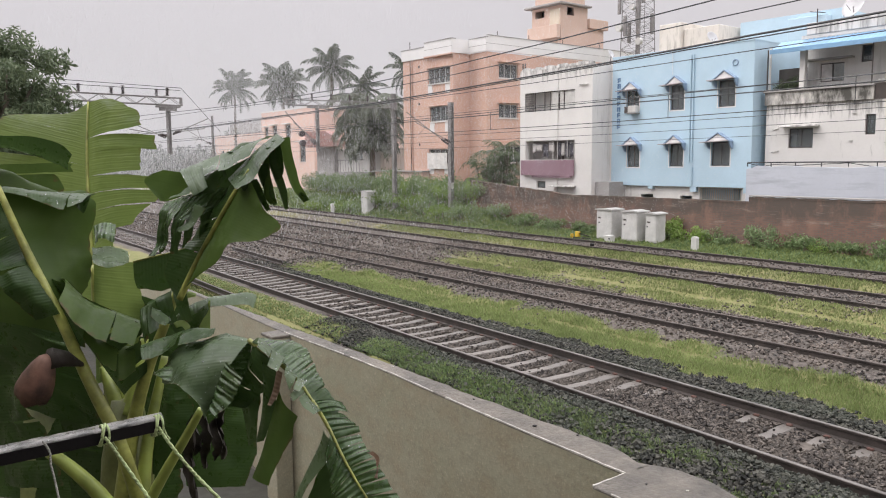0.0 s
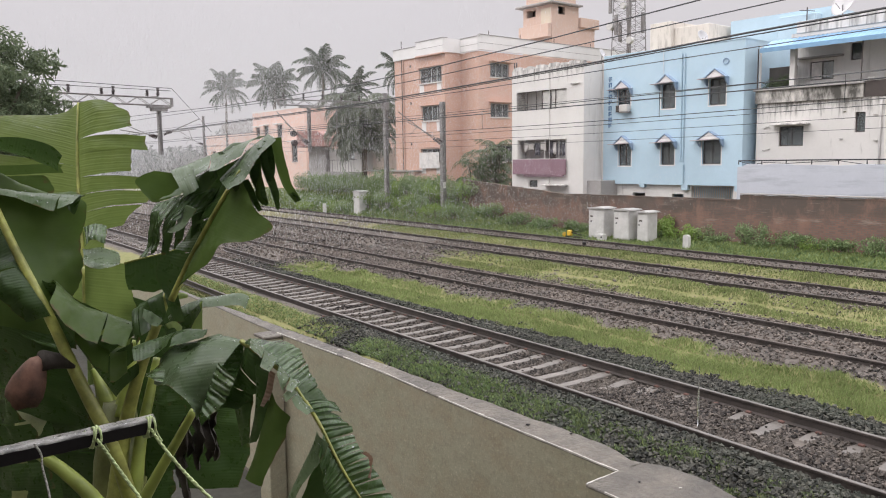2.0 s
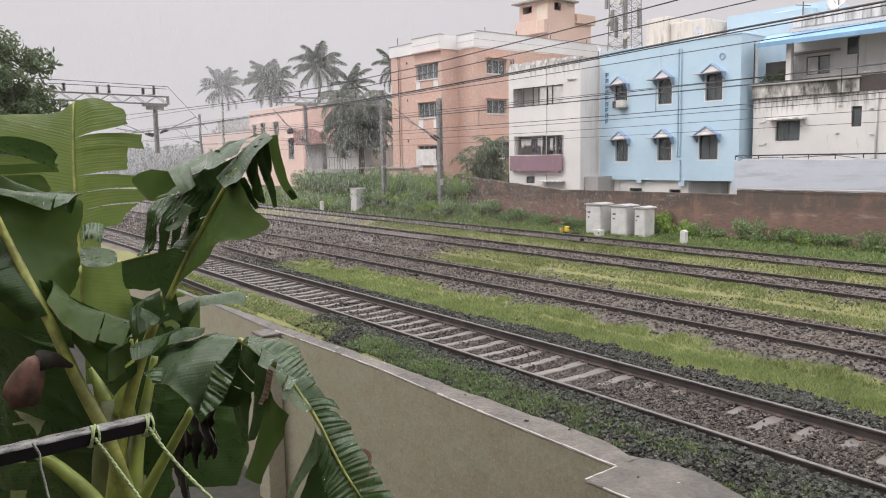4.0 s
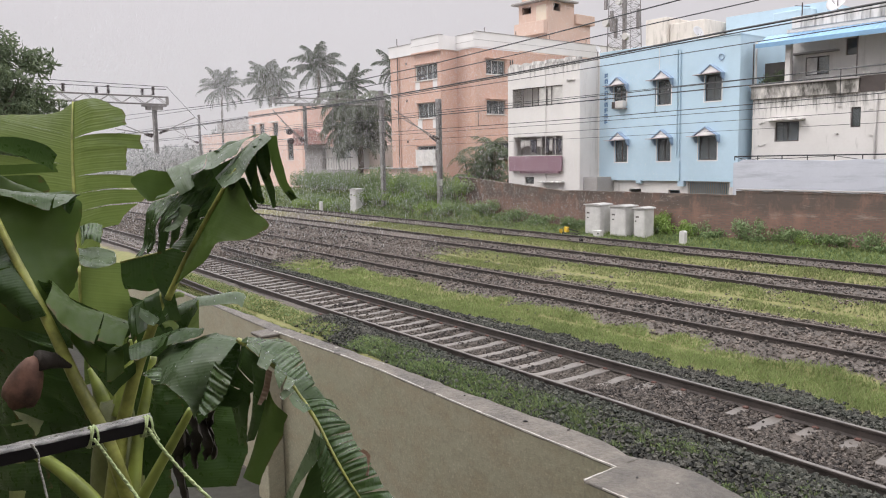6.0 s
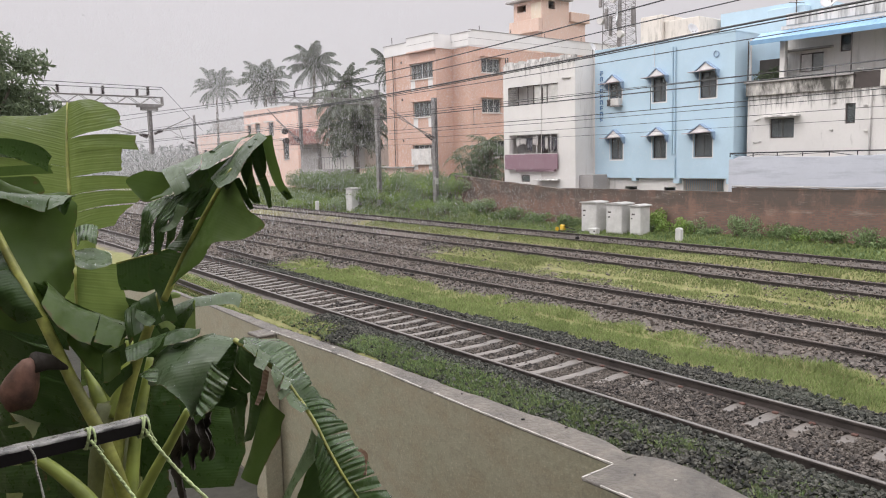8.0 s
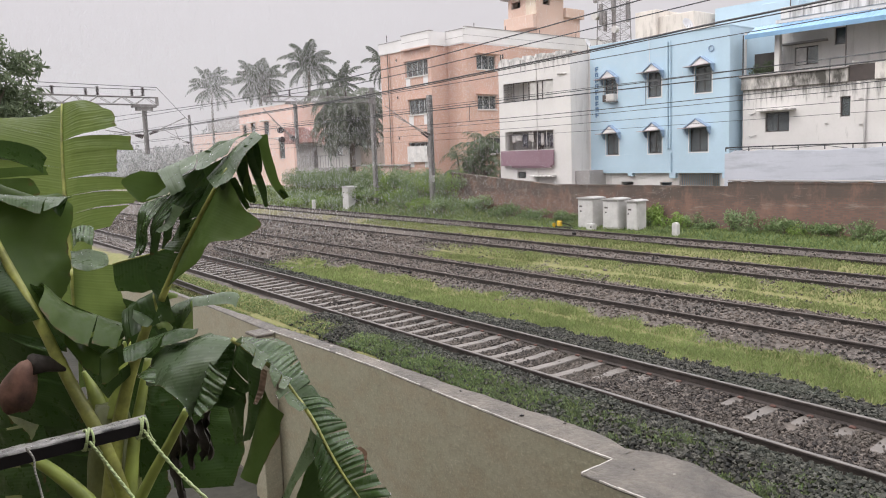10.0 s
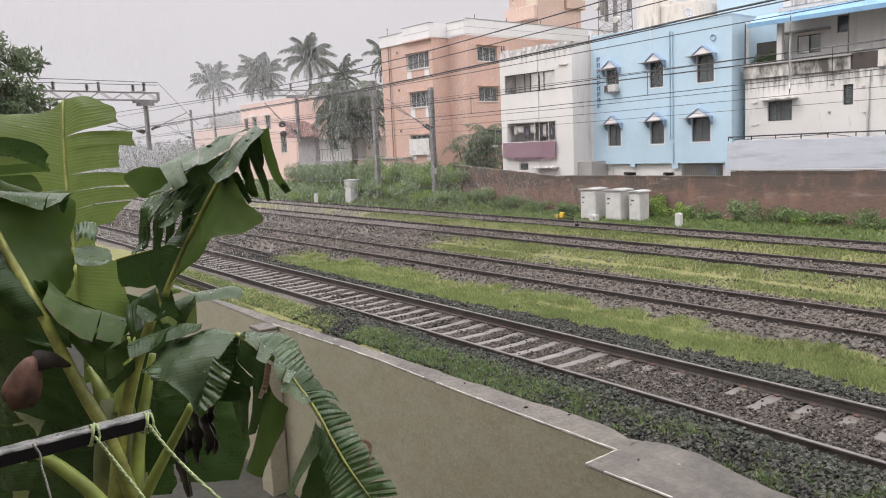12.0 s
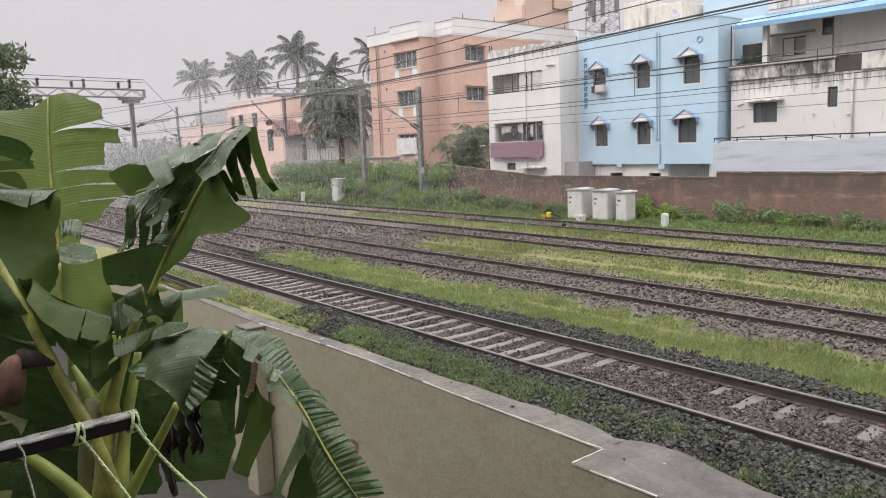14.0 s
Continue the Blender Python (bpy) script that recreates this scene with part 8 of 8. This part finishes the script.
banana_leaf(plant, "leaf_mid", ((-3.143, 0.291, 3.559), (-3.121, 0.297, 3.442), (-3.096, 0.301, 3.286)), ((-2.897, 0.528, 3.523), (-2.841, 0.581, 3.408), (-2.849, 0.538, 3.236)), bulge=0.06, crumple=0.03, seed=68)
banana_leaf(plant, "leaf_dark", ((-2.420, 0.820, 3.745), (-2.370, 0.893, 3.779), (-2.321, 0.966, 3.814), (-2.275, 1.038, 3.870)), ((-2.381, 0.831, 3.702), (-2.325, 0.909, 3.722), (-2.293, 0.956, 3.744), (-2.263, 1.008, 3.804)), bulge=0.06, crumple=0.02, seed=69)
banana_stalk(plant, ((-2.807, 0.354, 3.740), (-2.737, 0.410, 3.546), (-2.622, 0.474, 3.338), (-2.525, 0.531, 3.134), (-2.475, 0.595, 2.944), (-2.498, 0.654, 2.708)), (0.00984, 0.0131, 0.0164, 0.0189, 0.0213, 0.0246), "petiole")
banana_stalk(plant, ((-3.156, 0.701, 3.423), (-3.107, 0.692, 3.213), (-2.965, 0.683, 3.048), (-2.826, 0.668, 2.876)), (0.0131, 0.0156, 0.0197, 0.0246), "petiole")
banana_stalk(plant, ((-2.484, 0.809, 3.428), (-2.501, 0.764, 3.311), (-2.546, 0.703, 3.126), (-2.588, 0.658, 2.925), (-2.587, 0.615, 2.686)), (0.0115, 0.0148, 0.0189, 0.0246, 0.0295), "petiole")
banana_stalk(plant, ((-2.217, 0.765, 3.085), (-2.269, 0.726, 2.983), (-2.326, 0.680, 2.871), (-2.394, 0.629, 2.735)), (0.0115, 0.0139, 0.0164, 0.0197), "petiole_bright")
banana_stalk(plant, ((-2.477, 0.395, 2.964), (-2.449, 0.454, 2.903), (-2.423, 0.522, 2.809), (-2.412, 0.593, 2.666)), (0.0164, 0.0197, 0.023, 0.0279), "petiole_bright")
banana_stalk(plant, ((-2.594, 0.781, 3.169), (-2.578, 0.749, 3.063), (-2.554, 0.701, 2.906), (-2.518, 0.659, 2.699)), (0.0115, 0.0164, 0.0197, 0.0246), "petiole_bright")
banana_stalk(plant, ((-2.741, 0.759, 3.204), (-2.723, 0.730, 3.102), (-2.700, 0.683, 2.957)), (0.0131, 0.023, 0.0295), "petiole_bright")
banana_stalk(plant, ((-2.843, 0.638, 3.102), (-2.793, 0.655, 3.020), (-2.739, 0.671, 2.900)), (0.00984, 0.023, 0.0295), "petiole_bright")
banana_stalk(plant, ((-2.822, 0.696, 3.087), (-2.790, 0.688, 2.994), (-2.752, 0.681, 2.873)), (0.00984, 0.023, 0.0328), "petiole_bright")

bm = bmesh.new()
top, low = Vector((-2.515, 0.418, 3.245)), Vector((-2.545, 0.366, 3.115))
ax = (low - top).normalized()
sx = ax.orthogonal().normalized()
sy = ax.cross(sx)
rings = []
for i, (k, r) in enumerate(((0.0, 0.010), (0.1, 0.026), (0.3, 0.038), (0.55, 0.047), (0.8, 0.050), (1.0, 0.044), (1.04, 0.030))):
    rings.append([bm.verts.new(top + (low - top) * k * (1 + 0.1 * math.sin(3 * a + 1) * (k > 0.9)) + (sx * math.cos(a) + sy * math.sin(a)) * r * (1 + 0.1 * math.sin(2 * a + i * 0.4)))
                  for a in (2 * math.pi * q / 16 for q in range(16))])
for a, b in zip(rings, rings[1:]):
    for q in range(16):
        bm.faces.new((a[q], a[(q + 1) % 16], b[(q + 1) % 16], b[q]))
bm.faces.new(rings[0][::-1])
bm.faces.new(rings[-1])
bud = part("flower_bud", bm, M["bud"], plant, "drooping red-brown flower bud", smooth=True)
part("bract", tubes(([(-2.505, 0.42, 3.235), (-2.52, 0.465, 3.225), (-2.535, 0.515, 3.195)], (0.034, 0.024, 0.006)), n=8), M["dry_leaf"], bud, smooth=True)
rngd = random.Random(15)
for i in range(6):
    bm = bmesh.new()
    x, y, z = -2.50 + rngd.uniform(-0.05, 0.05), 0.86 + rngd.uniform(-0.06, 0.05), 3.0 - rngd.uniform(0, 0.06)
    prev = None
    l = rngd.uniform(0.10, 0.30)
    for k in range(9):
        t = k / 8
        w = 0.012 * math.sin(math.pi * min(1, t * 0.9 + 0.1)) * (1 + 0.6 * math.sin(t * 23 + i)) + 0.003
        o = 0.02 * math.sin(t * 7 + i)
        row = [bm.verts.new(c) for c in ((x - w + o, y - w, z - l * t), (x + o * 1.5, y + 0.012, z - l * t + 0.008), (x + w + o, y + w * 0.6, z - l * t))]
        if prev:
            bm.faces.new((prev[0], prev[1], row[1], row[0]))
            bm.faces.new((prev[1], prev[2], row[2], row[1]))
        prev = row
    part("dead_leaf", bm, M["dry_leaf"], plant, "withered dark hanging leaf", smooth=True)

# ---- steel bar with ropes on the balcony ----
rail = thing("steel_bar", "black square steel bar with a wet dirty top", "metal bar")
a, b = Vector((-1.596, 0.100, 3.274)), Vector((-1.535, 0.452, 3.298))
bm = bmesh.new()
d = (b - a).normalized()
sd = d.cross(Vector((0, 0, 1))).normalized()
up = sd.cross(d)
h, w = 0.024, 0.038
ring = [[bm.verts.new(p + sd * s * w * 0.5 + up * t * h * 0.5) for s, t in ((-1, -1), (1, -1), (1, 1), (-1, 1))] for p in (a - d * 2.5, b)]
for i in range(4):
    bm.faces.new((ring[0][i], ring[0][(i + 1) % 4], ring[1][(i + 1) % 4], ring[1][i]))
bm.faces.new(ring[0])
bm.faces.new(ring[1][::-1])
bmesh.ops.bevel(bm, geom=bm.edges[:], offset=0.0015, segments=1, affect="EDGES")
part("tube", bm, M["dark_metal"], rail)
bm = bmesh.new()
prev = None
rngt = random.Random(2)
for i in range(60):
    p = (a - d * 0.5).lerp(b, i / 59)
    k = rngt.uniform(0.8, 1.12)
    row = [bm.verts.new(p + sd * s * w * 0.5 * k + up * (h * 0.5 + z)) for s, z in ((-1, -0.0005), (-0.9, 0.0022 + 0.001 * k), (0.9, 0.0022 + 0.001 * k), (1, -0.0005))]
    if prev:
        for j in range(3):
            bm.faces.new((prev[j], prev[j + 1], row[j + 1], row[j]))
    prev = row
part("wet_dirt", bm, M["wet_top"], rail, "wet dirt on the bar", smooth=True)
bm = bmesh.new()
for i in range(70):
    p = (a - d * 0.2).lerp(b, rngt.random())
    low = rngt.random() < 0.35
    o = up * (-h * 0.5 - 0.001 if low else h * 0.5 + 0.003) + sd * w * (-0.45 if low else rngt.uniform(-0.5, 0.4))
    bmesh.ops.create_icosphere(bm, subdivisions=1, radius=rngt.uniform(0.0009, 0.0024), matrix=Matrix.Translation(p + o))
tagged(part("droplets", bm, M["droplet"], rail, "clinging raindrops", smooth=True), kind="stuff")


def build_rope(pts, r, mat, label, knot=None):
    t = thing("rope", label, "rope", group="ropes on the bar")
    p = [Vector(q) for q in pts]
    n = 60
    for k in range(2):
        line = []
        for i in range(n + 1):
            c = spline(p, i / n)
            ang = i * 0.85 + k * math.pi
            line.append(c + sd * math.cos(ang) * r * 0.45 + up * math.sin(ang) * r * 0.45)
        part("strand", tubes((line, r * 0.62), n=6), M[mat], t, smooth=True)
    if knot:
        c = Vector(knot)
        for k, (ra, tw) in enumerate(((0.0185, 0.4), (0.0195, -0.3), (0.018, 1.1))):
            loop = [c + sd * math.cos(q) * ra + up * (math.sin(q) * ra) + d * (0.006 * math.sin(q + tw) + 0.005 * (k - 1)) for q in np.linspace(0, 2 * math.pi, 22)]
            part("knot", tubes((loop, r * 0.6), n=6), M[mat], t, smooth=True)
        for k in range(3):
            e = c - sd * 0.02 + d * (0.008 * k - 0.006)
            part("loose_end", tubes(([e, e + Vector((0.01, -0.012 + 0.01 * k, 0.012 - 0.02 * k)), e + Vector((0.016, -0.02 + 0.016 * k, -0.012 - 0.012 * k))], r * 0.4), n=5), M[mat], t)


build_rope(((-1.5212, 0.3398, 3.2950), (-1.5016, 0.3528, 3.2702), (-1.4658, 0.3690, 3.2357), (-1.4231, 0.3855, 3.2001), (-1.3821, 0.3996, 3.1626)), 0.0042, "rope", "wet pale green nylon rope tied to the bar", (-1.545, 0.3414, 3.2934))
build_rope(((-1.5117, 0.4366, 3.2963), (-1.4817, 0.4466, 3.2708), (-1.4306, 0.4658, 3.2336), (-1.3797, 0.4791, 3.2116), (-1.3123, 0.5103, 3.1672)), 0.0042, "rope", "wet pale green nylon rope tied to the bar", (-1.5297, 0.4377, 3.2957))
build_rope(((-1.5369, 0.2371, 3.3063), (-1.5225, 0.2447, 3.2896), (-1.5140, 0.2438, 3.2690), (-1.4966, 0.2457, 3.2445), (-1.4643, 0.2472, 3.2028)), 0.003, "rope_grey", "frayed grey string hanging from the bar", None)

# ---- the viewer's own house: wall behind, balcony, roof overhang, yard floor ----
own = thing("wall_viewer_house", "plain olive-grey house wall behind the balcony", "wall", kind="structure")
part("plaster", panel(-9.0, 7.0, -0.35, 7.5, [(-0.6, 0.4, 2.4, 4.5)], 0.25, -2.4), M["olive_wall"], own, m=None)
part("balcony_slab", boxes((-0.9, 6.0, -2.15, 0.28, 2.25, 2.4)), M["cap"], own)
part("roof_overhang", boxes((-1.3, 6.0, -2.15, 1.4, 5.6, 5.75)), M["cap"], own)
part("yard_floor", boxes((-40.0, 7.0, -6.0, 4.02, -0.5, -0.33)), M["earth"], own, "dark damp yard floor")


# ---- rain: fine streaks that thicken into a grey veil, standing in for distant haze ----
def rain_material():
    m, nt, b = nodes_of("rain_water")
    b.inputs["Base Color"].default_value = (0.66, 0.66, 0.68, 1)
    b.inputs["Roughness"].default_value = 0.5
    tr = nt.nodes.new("ShaderNodeBsdfTranslucent")
    tr.inputs["Color"].default_value = (0.66, 0.66, 0.68, 1)
    mx = nt.nodes.new("ShaderNodeMixShader")
    mx.inputs[0].default_value = 0.5
    nt.links.new(b.outputs[0], mx.inputs[1])
    nt.links.new(tr.outputs[0], mx.inputs[2])
    nt.links.new(mx.outputs[0], nt.nodes["Material Output"].inputs["Surface"])
    return m


def build_rain(x0, x1, y0, y1, z1, count, wide, length, seed):
    """Slender folded streaks of fine rain, spread evenly over a stretch of the line."""
    rng = np.random.default_rng(seed)
    c = np.stack([rng.uniform(x0, x1, count), rng.uniform(y0, y1, count), rng.uniform(0.1, z1, count)], 1)
    a = rng.uniform(0, 2 * math.pi, count)
    tall = length * rng.uniform(0.5, 1.5, count)
    up = np.stack([0.05 * tall, 0 * tall, tall], 1)
    side = np.stack([np.cos(a), np.sin(a), 0 * a], 1) * wide
    fold = np.stack([-np.sin(a), np.cos(a), 0 * a], 1) * wide * 0.5
    v = np.stack([c, c + up * 0.4 + side + fold, c + up, c + up * 0.4 - side + fold], 1).reshape(-1, 3)
    i = np.arange(count)[:, None] * 4
    f = np.concatenate([i + np.array([0, 1, 2]), i + np.array([0, 2, 3])])
    tagged(raw("rain", v, f, M["rain"]), "fine grey monsoon rain falling over the railway", "rain", kind="stuff")


M["rain"] = rain_material()
build_rain(-75, -36, 9, 72, 17, 190000, 0.0042, 0.2, 71)
build_rain(-36, -22, 10, 36, 9, 70000, 0.0017, 0.12, 73)
build_rain(-125, -75, 8, 62, 16, 270000, 0.0066, 0.3, 72)


# ---- rain: drops that fall from the roof's edge ----
def build_drop(x, y):
    d = thing("raindrop", "single falling raindrop drawn out by speed", "raindrop", pose(x, y, 5.5), group="falling raindrops")
    part("water", tubes(([(0, 0, -0.06), (0, 0, -0.035), (0, 0, 0.02), (0, 0, 0.07)], (0.0005, 0.0021, 0.0017, 0.0004)), n=8), M["droplet"], d, smooth=True)
    return d


DROPS = []
rng_d = random.Random(50)
for i in range(18):
    u = rng_d.uniform(-0.25, 0.55)
    DROPS.append((build_drop(-0.97 + 0.62 * u, 1.22 + 0.02 * rng_d.uniform(-1, 1)), rng_d.uniform(0.0, 12.9)))
# drops that cross the view at known moments
for (x, y, z, t) in ((-0.880, 1.300, 3.260, 0.5), (-0.770, 1.250, 3.390, 0.5), (-0.982, 1.287, 3.35, 1.5), (-1.055, 1.197, 3.385, 6.5), (-0.915, 1.356, 3.245, 2.0), (-1.075, 1.367, 3.54, 3.2), (-0.952, 1.345, 3.44, 10.3), (-1.08, 1.15, 3.33, 11.5), (-0.914, 1.193, 3.26, 12.9)):
    DROPS.append((build_drop(x, y), t - math.sqrt(2 * (5.5 - z) / 9.81)))


def motions():
    """Each drop hangs under the roof's edge, falls freely and lands behind the wall's foot."""
    for drop, t0 in DROPS:
        x, y = drop.location.x, drop.location.y
        end = 1.06
        rows = [(0.0, pose(x, y, 5.5))]
        if t0 > 0.1:
            rows.append((t0, pose(x, y, 5.5)))
        for k in range(1, 12):
            dt = 0.1 * k
            if t0 + dt >= 13.9 or dt > end:
                break
            rows.append((t0 + dt, pose(x, y, max(-0.25, 5.5 - 0.5 * 9.81 * dt * dt))))
        if rows[-1][0] < 13.8:
            rows.append((rows[-1][0] + 0.06, pose(x, y, -0.3)))
        rows.append((14.0, rows[-1][1]))
        walk(drop, rows)


motions()
